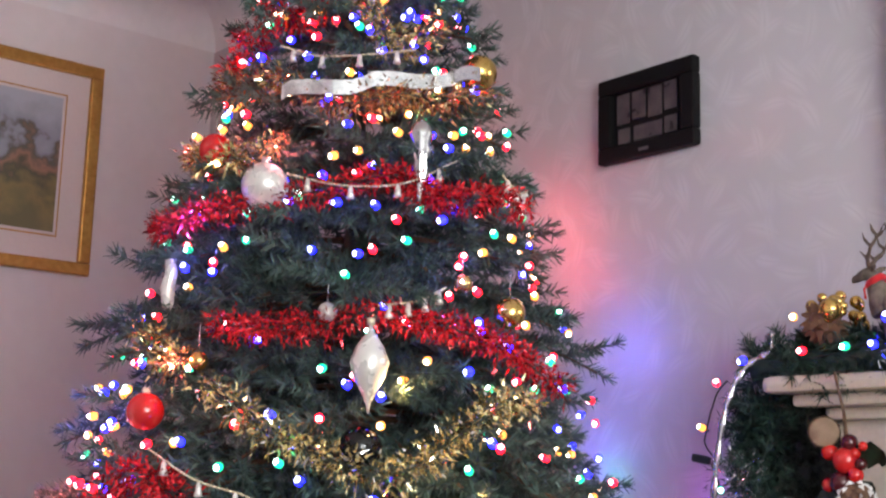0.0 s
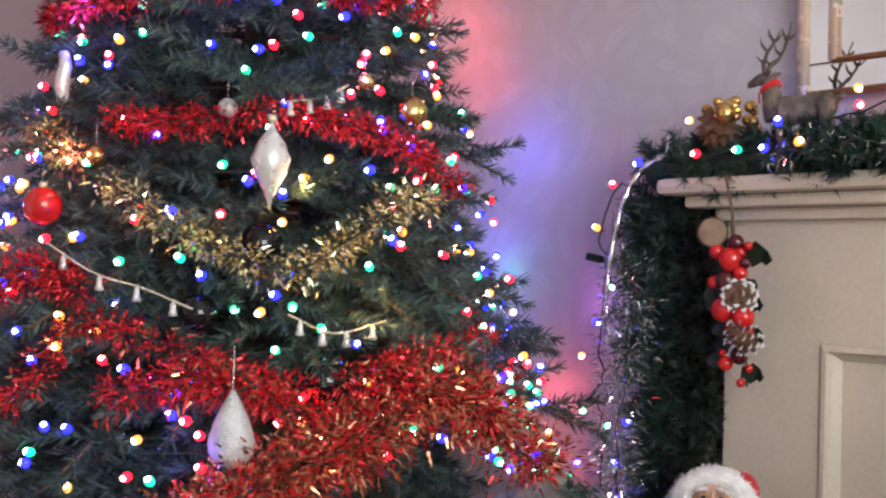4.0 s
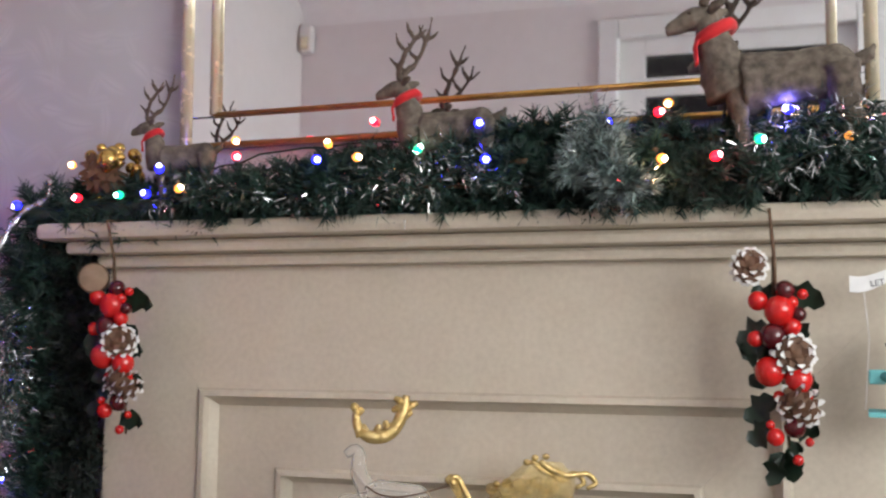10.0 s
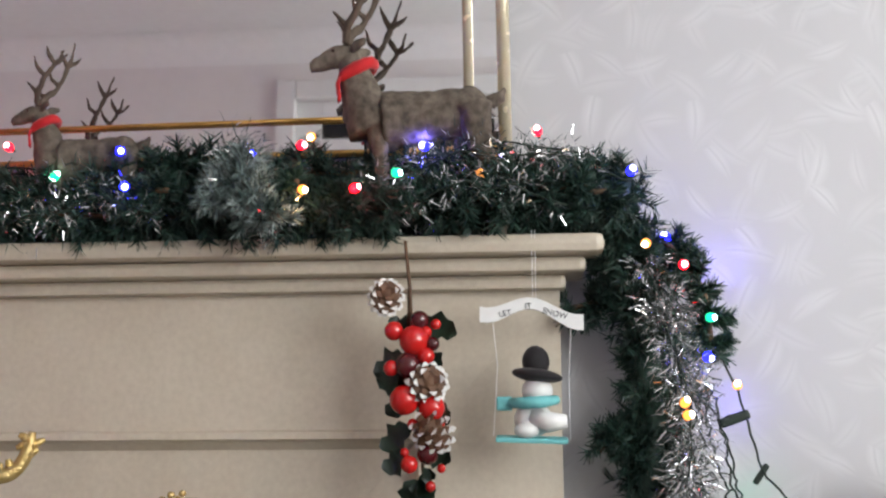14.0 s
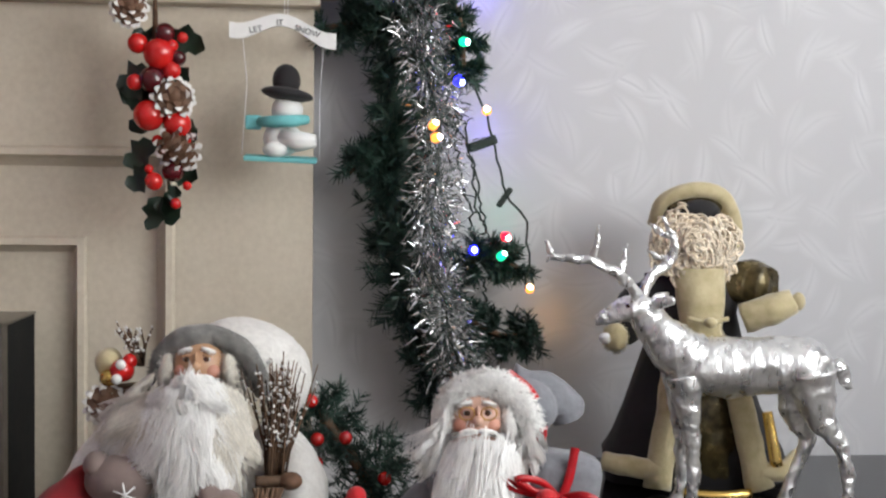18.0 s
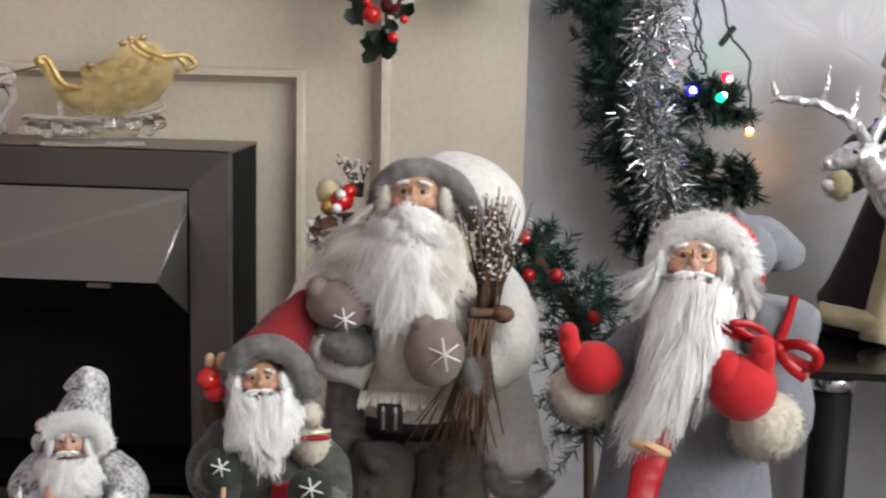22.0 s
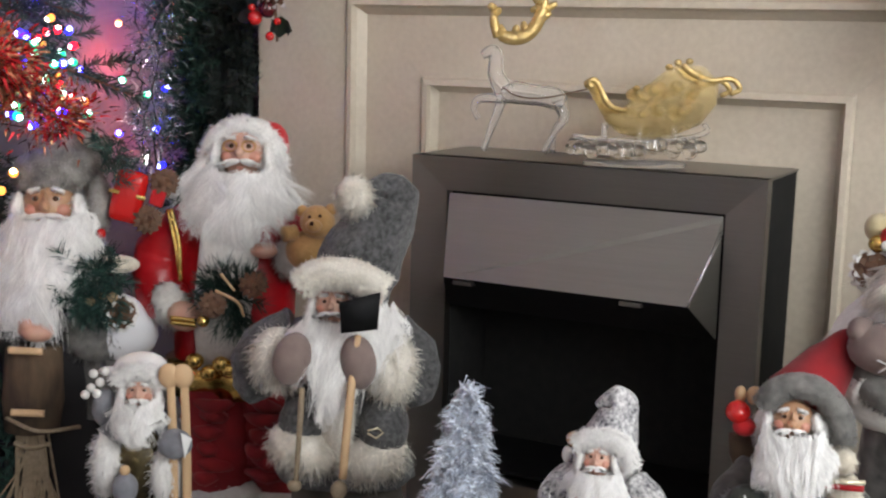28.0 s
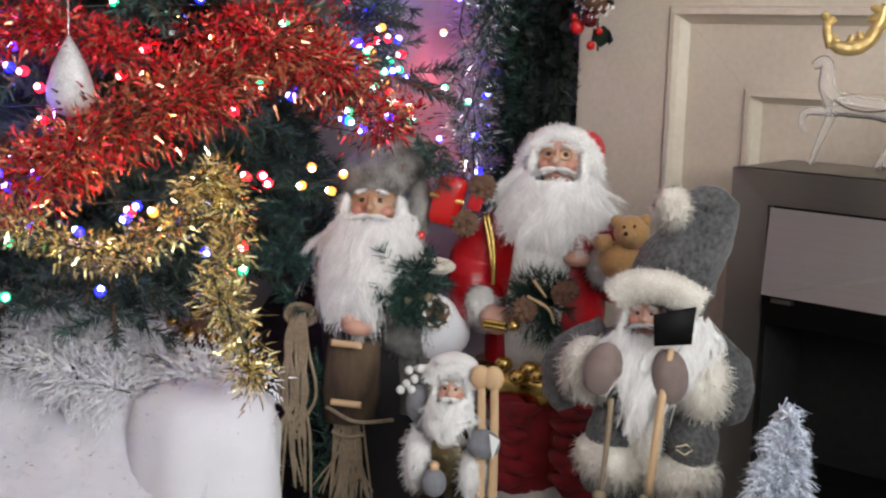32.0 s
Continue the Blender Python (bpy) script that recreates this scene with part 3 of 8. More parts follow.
# door with glazed panels, seen in the mirror
door = thing("door_1", "white panelled door with narrow glazed panes", "door", kind="structure")
g = Geo()
for x0, x1 in ((0.33, 0.42), (1.04, 1.13)):
    g.bounds((x0, WS - 0.06, 0.0), (x1, WS - 0.02, 2.09), "white_gloss", 0.004)
for z0, z1 in ((0.0, 0.25), (0.95, 1.1), (1.38, 1.48), (1.74, 1.78), (1.88, 1.95), (2.03, 2.09)):
    g.bounds((0.42, WS - 0.06, z0), (1.04, WS - 0.02, z1), "white_gloss", 0.004)
g.bounds((0.42, WS - 0.05, 0.25), (1.04, WS - 0.03, 0.95), "white_gloss")
part("door_leaf", g, door)
for z0, z1 in ((1.1, 1.38), (1.48, 1.74), (1.78, 1.88), (1.95, 2.03)):
    part("pane", Geo().bounds((0.42, WS - 0.045, z0), (1.04, WS - 0.037, z1), "black_glass"), door)
g = Geo().tube([(0.38, WS - 0.02, 1.02), (0.38, WS + 0.04, 1.02), (0.48, WS + 0.045, 1.02)], 0.009, "chrome")
part("door_handle", g, door, "chrome lever handle")
g = Geo()
for x0, x1, z0, z1 in ((0.26, 0.33, 0, 2.16), (1.13, 1.2, 0, 2.16), (0.33, 1.13, 2.09, 2.16)):
    g.bounds((x0, WS + 0.0, z0), (x1, WS + 0.025, z1), "white_gloss", 0.006)
thing("trim", "white gloss door architrave", "trim", kind="structure", geo=g)
thing("hall_wall", "plain wall beyond the door", "wall", kind="structure", geo=Geo().bounds((-0.4, WS - 0.6, 0), (1.9, WS - 0.5, CEIL), "plain_wall"))

thing("wall_return", "off-white wall return with a plain corner", "wall", kind="structure", geo=Geo().bounds((WW + 0.002, WS + 0.002, 0), (-0.9, -1.3, CEIL - 0.002), "plain_wall", 0.004))
sens = thing("alarm_sensor", "small cream alarm sensor high on the wall", "sensor")
part("body", Geo().box((-0.87, WS + 0.03, 2.17), (0.05, 0.05, 0.11), "white_gloss", None, 0.012), sens)
part("lens", Geo().box((-0.87, WS + 0.058, 2.15), (0.034, 0.01, 0.05), "pale_gold", None, 0.004), sens, "amber lens window")

g = Geo()
for a, b_ in (((WW, WN - 0.018, 0), (-0.02, WN - 0.001, 0.12)), ((1.24, WN - 0.018, 0), (WE, WN - 0.001, 0.12)),
              ((WW, WS, 0), (WW + 0.018, WN - 0.02, 0.12)), ((-0.87, WS, 0), (0.25, WS + 0.018, 0.12))):
    g.bounds(a, b_, "white_gloss", 0.004)
thing("baseboard", "white gloss skirting board", "baseboard", kind="structure", geo=g)


def coving(p, q, inward):
    p, q, inward = np.array(p), np.array(q), np.array(inward)
    rows = []
    for k in range(6):
        a = math.pi / 2 * k / 5
        rows.append((inward * (0.1 - 0.1 * math.sin(a)), -0.1 + 0.1 * math.cos(a)))
    vs, fs = [], []
    for off, dz in rows:
        for e in (p, q):
            vs.append((*(e + off), CEIL + dz - 0.001))
    fs = [(2 * i, 2 * i + 1, 2 * i + 3, 2 * i + 2) for i in range(5)]
    vs += [(*p, CEIL - 0.001), (*q, CEIL - 0.001)]
    fs.append((0, 1, 13, 12)[:4])
    return vs, fs


g = Geo()
for p, q, n_ in (((WW, WN), (WE, WN), (0, -1)), ((WW, WS), (WE, WS), (0, 1)), ((WW, WS), (WW, WN), (1, 0)), ((WE, WS), (WE, WN), (-1, 0))):
    g.add(*coving(p, q, n_), "ceiling")
thing("trim", "white plaster coving", "trim", kind="structure", geo=g)

# ---- fireplace surround ----
SW = 1.205
PT, PI, POL, POR, PIL, PIR = 0.882, 0.766, 0.163, 1.028, 0.285, 0.913
fp = thing("fireplace_surround", "cream marble-look fireplace surround with stepped panels", "fireplace")


def stepped(g, x0, x1, z1, y_out, y_in, w, mat):
    """A mitred moulding round three sides of a recess, open at the foot."""
    vs, fs = [], []
    prof = ((0, y_out), (0.004, y_out - 0.006), (0.012, y_out - 0.007), (w * 0.6, y_out + 0.004), (w, y_in))
    for off, y in prof:
        vs += [(x0 + off, y, 0.0), (x0 + off, y, z1 - off), (x1 - off, y, z1 - off), (x1 - off, y, 0.0)]
    for i in range(len(prof) - 1):
        for j in range(3):
            a, b_ = i * 4 + j, (i + 1) * 4 + j
            fs.append((a, a + 1, b_ + 1, b_))
    g.add(vs, fs, mat, False)


def arch(kind, x0, x1, z1, xi0, xi1, zi1, y0, y1):
    """Two legs and a head with one opening between them, mitred at the corners."""
    for nm, pts in ((kind + "_leg", [(x0, 0), (xi0, 0), (xi0, zi1), (x0, z1)]), (kind + "_leg", [(xi1, 0), (x1, 0), (x1, z1), (xi1, zi1)]), (kind + "_head", [(x0, z1), (xi0, zi1), (xi1, zi1), (x1, z1)])):
        cx, cz = sum(p[0] for p in pts) / 4, sum(p[1] for p in pts) / 4
        e = 0.0001
        pts = [(x + (e if x < cx else -e), z_ + (e if z_ < cz else -e)) for x, z_ in pts]
        vs = [(x, y0, z_) for x, z_ in pts] + [(x, y1, z_) for x, z_ in pts]
        part(nm, Geo().add(vs, [(0, 1, 2, 3), (7, 6, 5, 4)] + [(i, i + 4, (i + 1) % 4 + 4, (i + 1) % 4) for i in range(4)], "stone", False), fp)


arch("outer", 0, SW, 1.064, POL, POR, PT, 0.0, WN - 0.002)
g = Geo()
stepped(g, POL, POR, PT, 0.001, 0.018, 0.026, "stone")
part("moulding", g, fp)
arch("inner", POL, POR, PT, PIL, PIR, PI, 0.018, WN - 0.004)
g = Geo()
stepped(g, PIL, PIR, PI, 0.019, 0.034, 0.022, "stone")
part("moulding", g, fp)
part("back_panel", Geo().bounds((PIL, 0.034, 0), (PIR, WN - 0.006, PI), "stone"), fp)
# mantel: three stacked profiles
for name, x_over, front, z0, z1, bev in (("bed_moulding", 0.012, -0.022, 1.064, 1.083, 0.006), ("mantel_moulding", 0.05, -0.052, 1.083, 1.103, 0.008),
                                         ("mantel_shelf", 0.084, -0.082, 1.103, 1.129, 0.011)):
    part(name, Geo().bounds((-x_over, front, z0), (SW + x_over * 0.68, WN - 0.003, z1), "stone", bev), fp)
thing("hearth_slab", "cream stone hearth slab on the floor", "hearth", geo=Geo().bounds((-0.06, -0.42, 0.0), (SW + 0.06, WN - 0.004, 0.05), "hearth", 0.008))

# ---- electric fire ----
FX0, FX1, FZ, FY = 0.360, 0.845, 0.666, -0.138
WX0, WX1, WZ = 0.412, 0.795, 0.620
fire = thing("electric_fire", "brushed pewter electric fire with a sloping hood", "fireplace")

for nm, lo, hi in (("casing_side", (FX0 + 0.004, FY + 0.02, 0.05), (WX0, 0.033, FZ - 0.003)), ("casing_side", (WX1, FY + 0.02, 0.05), (FX1 - 0.003, 0.033, FZ - 0.003)),
                   ("casing_top", (WX0, FY + 0.02, WZ), (WX1, 0.033, FZ - 0.003)), ("casing_back", (WX0, 0.0, 0.05), (WX1, 0.033, WZ))):
    part(nm, Geo().bounds(lo, hi, "matt_black"), fire, "matt black casing")
part("top_plate", Geo().bounds((FX0, FY, FZ - 0.003), (FX1, 0.03, FZ), "steel", 0.001), fire)
for name, pts in (("frame_head", [(FX0, FZ), (FX1, FZ), (WX1, WZ), (WX0, WZ)]), ("frame_side", [(FX0, 0.05), (FX0, FZ), (WX0, WZ), (WX0, 0.05)]),
                  ("frame_side", [(FX1, FZ), (FX1, 0.05), (WX1, 0.05), (WX1, WZ)])):
    g = Geo()
    vs = [(x, FY - 0.002 if (x in (FX0, FX1) or z == FZ) else FY + 0.003, z) for x, z in pts]
    vs += [(x, FY + 0.02, z) for x, z in pts]
    fs = [(0, 1, 2, 3), (7, 6, 5, 4)] + [(i, i + 4, (i + 1) % 4 + 4, (i + 1) % 4) for i in range(4)]
    g.add(vs, fs, "steel", False)
    part(name, g, fire)
HY, HX0, HX1, HZ = -0.197, 0.442, 0.772, 0.513
TL, TR = (WX0 + 0.003, FY + 0.004, WZ - 0.003), (WX1 - 0.003, FY + 0.004, WZ - 0.003)
CR, BL, BR = (WX1 - 0.003, FY + 0.002, 0.598), (HX0, HY, HZ), (HX1, HY, HZ)
LR, LL = (WX1 - 0.003, FY + 0.004, 0.462), (WX0 + 0.003, FY + 0.004, 0.462)
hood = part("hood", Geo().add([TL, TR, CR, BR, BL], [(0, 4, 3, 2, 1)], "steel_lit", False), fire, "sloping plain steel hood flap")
hood.modifiers.new("thickness", "SOLIDIFY").thickness = 0.003
# window's reflection along the fold, added as a thin chrome tube
part("hood_glint", Geo().tube([CR, BR], 0.0022, "chrome", 6), hood, "chrome strip standing in for a reflected highlight")
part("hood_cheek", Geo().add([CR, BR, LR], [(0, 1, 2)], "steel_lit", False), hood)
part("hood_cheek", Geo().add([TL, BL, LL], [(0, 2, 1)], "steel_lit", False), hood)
part("hood_lip", Geo().add([BL, BR, LR, LL], [(0, 1, 2, 3)], "black", False), hood, "dark underside")
for x in (0.47, 0.70):
    part("vent_slot", Geo().bounds((x - 0.014, HY - 0.001, HZ - 0.008), (x + 0.014, HY + 0.012, HZ - 0.003), "steel"), fire)
part("fire_chamber", Geo().bounds((WX0 + 0.001, -0.14, 0.236), (WX1 - 0.001, -0.002, 0.241), "black"), fire)
for k in range(3):
    z = 0.228 - k * 0.05
    part("louvre", Geo().box(((WX0 + WX1) / 2, FY + 0.012, z - 0.02), (WX1 - WX0 - 0.004, 0.02, 0.036), "steel", (14, 0, 0), 0.003), fire)

# ---- overmantel mirror ----
MX0, MX1, MZ0, MZ1, MY = 0.1, 1.139, 1.26, 2.0, 0.034
mir = thing("overmantel_mirror", "wide wall mirror with a mirrored border and gilt beading", "mirror")
part("backing", Geo().bounds((MX0 + 0.004, MY + 0.012, MZ0 + 0.004), (MX1 - 0.004, WN - 0.001, MZ1 - 0.004), "black"), mir)
part("mirror_glass", Geo().bounds((MX0 + 0.055, MY + 0.008, MZ0 + 0.05), (MX1 - 0.055, MY + 0.012, MZ1 - 0.05), "mirror"), mir)
BW = 0.05
for a, b_ in (((MX0 + 0.008, MZ0 + 0.008), (MX1 - 0.008, MZ0 + BW)), ((MX0 + 0.008, MZ1 - BW), (MX1 - 0.008, MZ1 - 0.008)),
              ((MX0 + 0.008, MZ0 + BW), (MX0 + BW + 0.004, MZ1 - BW)), ((MX1 - BW - 0.004, MZ0 + BW), (MX1 - 0.008, MZ1 - BW))):
    part("mirror_border", Geo().bounds((a[0], MY + 0.003, a[1]), (b_[0], MY + 0.011, b_[1]), "mirror", 0.002), mir)
for inset, r in ((0.004, 0.0065), (BW + 0.004, 0.005)):
    x0, x1, z0, z1 = MX0 + inset, MX1 - inset, MZ0 + inset, MZ1 - inset
    for p, q in (((x0, z0), (x1, z0)), ((x0, z1), (x1, z1)), ((x0, z0), (x0, z1)), ((x1, z0), (x1, z1))):
        part("gilt_bead", Geo().tube([(p[0], MY + 0.002, p[1]), (q[0], MY + 0.002, q[1])], r * (1.45 if p[0] == q[0] else 0.75), "pale_gold" if p[0] == q[0] else "gold_frame", 10), mir)

# hung a little out of level
mir.matrix_world = pose(0.62, 0, 1.26, 0, -0.6, 0) @ pose(-0.62, 0, -1.26)

# ---- the Christmas tree ----
TX, TY = -0.618, -0.48
tree_rng = np.random.default_rng(11)


def tree_r(z):
    return 0.145 + (1.85 - z) * 0.318 if z < 1.85 else max(0.02, (2.29 - z) * 0.33)


tree = thing("christmas_tree", "tall artificial green Christmas tree with spiky branch tips", "christmas tree", at=(TX, TY, 0))
part("trunk", Geo().tube([(0, 0, 0.06), (0, 0, 1.2), (0, 0, 2.25)], [0.022, 0.018, 0.006], "trunk"), tree, "dark metal pole")
g = Geo()
for k in range(4):
    a = k * math.pi / 2 + 0.4
    g.tube([(0, 0, 0.12), (0.16 * math.cos(a), 0.16 * math.sin(a), 0.06), (0.27 * math.cos(a), 0.27 * math.sin(a), 0.012)], 0.011, "trunk")
part("stand", g, tree, "folding metal foot")


def branch(g, a, z, reach, rng, dens=1.0):
    """A limb with side shoots, thickly set with needles."""
    out = np.array([math.cos(a), math.sin(a), 0])
    lift = rng.uniform(-0.05, 0.12)
    n = 7
    main = np.array([out * reach * t + np.array([0, 0, z + reach * (lift * t - 0.25 * t * t) + 0.06 * reach]) for t in np.linspace(0.05, 1, n)])
    g.tube(main, list(np.linspace(0.006, 0.002, n)), "twig", 5)
    shoots = [main[2:]]
    side = np.array([-out[1], out[0], 0])
    for s in (1, -1):
        for t0 in (0.3, 0.5, 0.7, 0.86):
            p = main[int(t0 * (n - 1))]
            ln = reach * (1 - t0) * rng.uniform(0.5, 0.75) + 0.05
            w = out * rng.uniform(0.55, 0.9) + side * s * rng.uniform(0.5, 0.9) + np.array([0, 0, rng.uniform(-0.25, 0.35)])
            w /= np.linalg.norm(w)
            shoots.append(np.array([p + w * ln * u + np.array([0, 0, -0.1 * ln * u * u]) for u in np.linspace(0, 1, 4)]))
    for path in shoots:
        ln = np.linalg.norm(np.diff(path, axis=0), axis=1).sum()
        k = int(ln * 760 * dens)
        if k:
            p, w, d = around(path, k, rng)
            g.blades(p, w + d * 0.9, rng.uniform(0.015, 0.027, k), 0.0036, "needle_blue")
            kt = 10
            g.blades(np.repeat(path[-1:], kt, 0), (path[-1] - path[-2]) / np.linalg.norm(path[-1] - path[-2]) + rng.normal(scale=0.4, size=(kt, 3)), 0.022, 0.0036, "needle_blue")


# limbs in whorls, those towards the room and those towards the wall alike
z = 0.46
while z < 2.2:
    g = Geo()
    count = max(6, int(17 * tree_r(z) / 0.5) + 4)
    for j in range(count):
        a = 2 * math.pi * (j + tree_rng.uniform(-0.3, 0.3)) / count + z * 7
        reach = tree_r(z) * tree_rng.uniform(0.8, 1.16)
        if j % 4 == 0:
            reach *= 1.17
        if z < 0.72 and math.cos(a) > 0.2 and math.sin(a) > -0.45:
            reach *= 0.62
        if z < 0.66 and math.sin(a) < 0.3:
            reach *= 0.72
        if math.sin(a) > 0:
            reach = min(reach, (WN - 0.03 - TY) / max(math.sin(a), 0.2))
        branch(g, a, z + tree_rng.uniform(-0.03, 0.03), reach, tree_rng)
    part("branch_whorl", g, tree)
    z += 0.085 + 0.02 * (z > 1.5)

# ---- tinsel, lights and baubles on the tree ----
def smooth_noise(n, rng):
    """A wandering line of n values about zero."""
    k = max(4, n // 3)
    return np.interp(np.linspace(0, k - 1, n), np.arange(k), rng.normal(size=k))


def tinsel(g, path, radius, per_m, mat, rng, width=0.0038, core="wire", mix=None, share=0.0, spine=None):
    ln = np.linalg.norm(np.diff(path, axis=0), axis=1).sum()
    k = int(ln * per_m * 1.5)
    path = path + np.stack([smooth_noise(len(path), rng) for _ in range(3)], 1) * radius * 0.2
    (spine or g).tube(path, 0.0012, core, 4)
    p, w, d = around(path, k, rng)
    w = w + rng.normal(scale=0.3, size=(k, 3))
    p = p + w * radius * rng.uniform(0, 0.72, (k, 1)) ** 0.7
    cut = int(k * (1 - share))
    for a, b_, m_ in ((0, cut, mat), (cut, k, mix)):
        if b_ > a and m_:
            g.blades(p[a:b_], w[a:b_] + d[a:b_] * rng.normal(scale=0.7, size=(b_ - a, 1)), rng.uniform(0.18, 0.5, b_ - a) * min(radius, 0.036), width, m_, droop=0.15, segs=2, side=np.cross(w[a:b_], np.array([0.5, -0.7, 0.6])) if m_ == "t_white" else None)


def on_tree(phi, z, off=0.0):
    a = radians(phi - 35.3)
    r = tree_r(z) + off
    return np.array([TX + r * math.cos(a), TY + r * math.sin(a), z])


def tree_line(ctrl, off, n=40):
    return curve_pts([on_tree(p, z, off) for p, z in ctrl], n)


TINSEL = (
    ("copper", "copper and gold tinsel strand draped on the tree", "t_copper", "t_gold", 0.4, 0.03, 0.012, 2300, [(-75, 1.60), (-45, 1.57), (-13, 1.537), (3, 1.528), (18, 1.531), (38, 1.559), (78, 1.617)]),
    ("red", "bright red tinsel bunch at the treetop", "t_red", None, 0, 0.034, 0.01, 2400, [(-74, 1.63), (-60, 1.60), (-52, 1.65), (-40, 1.70), (-28, 1.69), (-14, 1.73), (5, 1.76), (30, 1.80)]),
    ("gold", "gold tinsel bunch at the treetop", "t_gold", None, 0, 0.028, 0.012, 2400, [(-12, 1.73), (-2, 1.71), (8, 1.67), (13, 1.625), (22, 1.635), (40, 1.7)]),
    ("red", "bright red tinsel strand draped on the tree", "t_red", None, 0, 0.025, 0.018, 3600, [(-75, 1.35), (-59, 1.332), (-43, 1.346), (-15, 1.366), (9, 1.408), (19, 1.381), (29, 1.374), (43, 1.392), (60, 1.374)]),
    ("red", "bright red tinsel strand draped on the tree", "t_red", None, 0, 0.024, 0.016, 3600, [(-30, 1.162), (-19, 1.156), (-8, 1.168), (9, 1.185), (19, 1.172), (29, 1.161), (40, 1.138), (55, 1.10)]),
    ("gold", "pale gold tinsel strand draped on the tree", "t_gold", "t_silver", 0.12, 0.028, 0.018, 2500, [(-27, 1.075), (-19, 1.044), (-11, 1.01), (-4, 0.989), (4, 0.976), (12, 0.977), (19, 1.009), (26, 1.042), (34, 1.075), (41, 1.06)]),
    ("red", "red tinsel strand draped on the tree", "t_red", "t_copper", 0.2, 0.026, 0.016, 2500, [(-60, 0.70), (-52, 0.727), (-44, 0.765), (-36, 0.79), (-28, 0.88), (-18, 0.88), (-4, 0.847), (9, 0.813), (23, 0.841), (31, 0.863), (50, 0.892)]),
    ("red", "thick red and copper tinsel swag low on the tree", "t_red", "t_copper", 0.58, 0.055, 0.035, 7800, [(-26, 0.60), (-9, 0.634), (-3, 0.668), (4, 0.71), (12, 0.738), (20, 0.759), (29, 0.80), (36, 0.80), (42, 0.785), (50, 0.735), (58, 0.69)]),
    ("red", "red tinsel strand draped on the tree", "t_red", "t_copper", 0.2, 0.032, 0.022, 4200, [(-20, 0.81), (-10, 0.819), (-4, 0.824), (3, 0.807), (9, 0.78), (18, 0.79), (28, 0.82)]),
    ("gold", "gold tinsel swag under the lowest branches", "t_gold", None, 0, 0.029, 0.02, 3600, [(-20, 0.64), (-9, 0.607), (-5, 0.58), (1, 0.55), (6, 0.548), (11, 0.584), (16, 0.638), (20, 0.615)]),
    ("red", "short red tinsel strand on the tree", "t_red", None, 0, 0.03, 0.015, 3000, [(-48, 0.90), (-42, 0.955), (-34, 0.95), (-27, 0.915)]),
    ("gold", "loose gold tinsel strand beside the white bauble", "t_gold", "t_copper", 0.3, 0.028, 0.012, 2200, [(-78, 1.48), (-58, 1.45), (-40, 1.435), (-22, 1.445)]),
    ("gold", "short gold tinsel strand on the tree", "t_gold", "t_copper", 0.2, 0.03, 0.015, 2600, [(-52, 1.16), (-45, 1.13), (-36, 1.12)]),
    ("copper", "copper tinsel strand low on the tree", "t_copper", "t_gold", 0.5, 0.045, 0.02, 3600, [(-62, 0.70), (-55, 0.665), (-46, 0.64), (-38, 0.655)]),
    ("gold", "gold tinsel tail hanging to the floor cover", "t_gold", None, 0, 0.036, 0.022, 4600, [(16, 0.64), (19, 0.62), (17.5, 0.546), (16, 0.498), (18, 0.439), (19, 0.39)]),
)
deco_rng = np.random.default_rng(23)
for colour, label, mat, mix, share, rad, off, dens, ctrl in TINSEL:
    g, spine = Geo(), Geo()
    tinsel(g, tree_line(ctrl, off), rad, dens, mat, deco_rng, mix=mix, share=share, spine=spine)
    strand = thing("tinsel_garland", label, "tinsel", group="tinsel on the tree")
    tagged(part("foil", g, strand), kind="stuff")
    part("core_wire", spine, strand)

# bulbs
BULBS = {}
for key in ("b_red", "b_blue", "b_green", "b_warm"):
    BULBS[key] = Geo().lathe([(0.0028, 0.0072), (0.0054, 0.0046), (0.0064, 0.0), (0.005, -0.0042), (0.003, -0.0055)], (0, 0, 0), key, 12).ball((0, 0, 0.0048), 0.0044, key.replace("b_", "core_"), seg=10, ring=8).lathe([(0.0026, -0.005), (0.0028, -0.0085), (0.0018, -0.0125)], (0, 0, 0), "wire", 8).mesh("bulb")


def bulb(parent, key, at, rng):
    ob = part("bulb", BULBS[key], parent)
    ob.location = at
    ob.rotation_euler = (rng.uniform(0.7, 2.1), rng.uniform(-0.7, 0.7), rng.uniform(-0.6, 1.2))
    return ob


BULB_KINDS = ["b_red", "b_blue", "b_green", "b_warm"]
lights = thing("fairy_lights", "multicoloured fairy light string wound round the tree", "fairy lights")
bulb_rng = np.random.default_rng(7)
spots = []
for k in range(450):
    for _ in range(30):
        zz = 0.5 + 1.4 * bulb_rng.uniform(0, 1) ** 1.25
        phi = bulb_rng.uniform(-95, 100)
        p = on_tree(phi, zz, -0.035 * bulb_rng.uniform(-0.6, 1) )
        if zz < 0.6 and p[0] > -0.34 and p[1] > -0.62:
            continue
        if p[1] < WN - 0.03 and all(np.linalg.norm(p - q) > 0.026 for q in spots[-200:]):
            break
    else:
        continue
    spots.append(p)
    bulb(lights, BULB_KINDS[bulb_rng.choice(4, p=[0.27, 0.32, 0.19, 0.22])], p, bulb_rng)
g = Geo()
ring = curve_pts([on_tree(phi, 0.5 + 1.45 * i / 90, -0.03) for i, phi in enumerate(np.cumsum(np.full(91, 47.0)))], 500)
g.tube(ring[ring[:, 1] < WN - 0.02], 0.0013, "wire", 4)
part("cable", g, lights, "thin dark green cable")


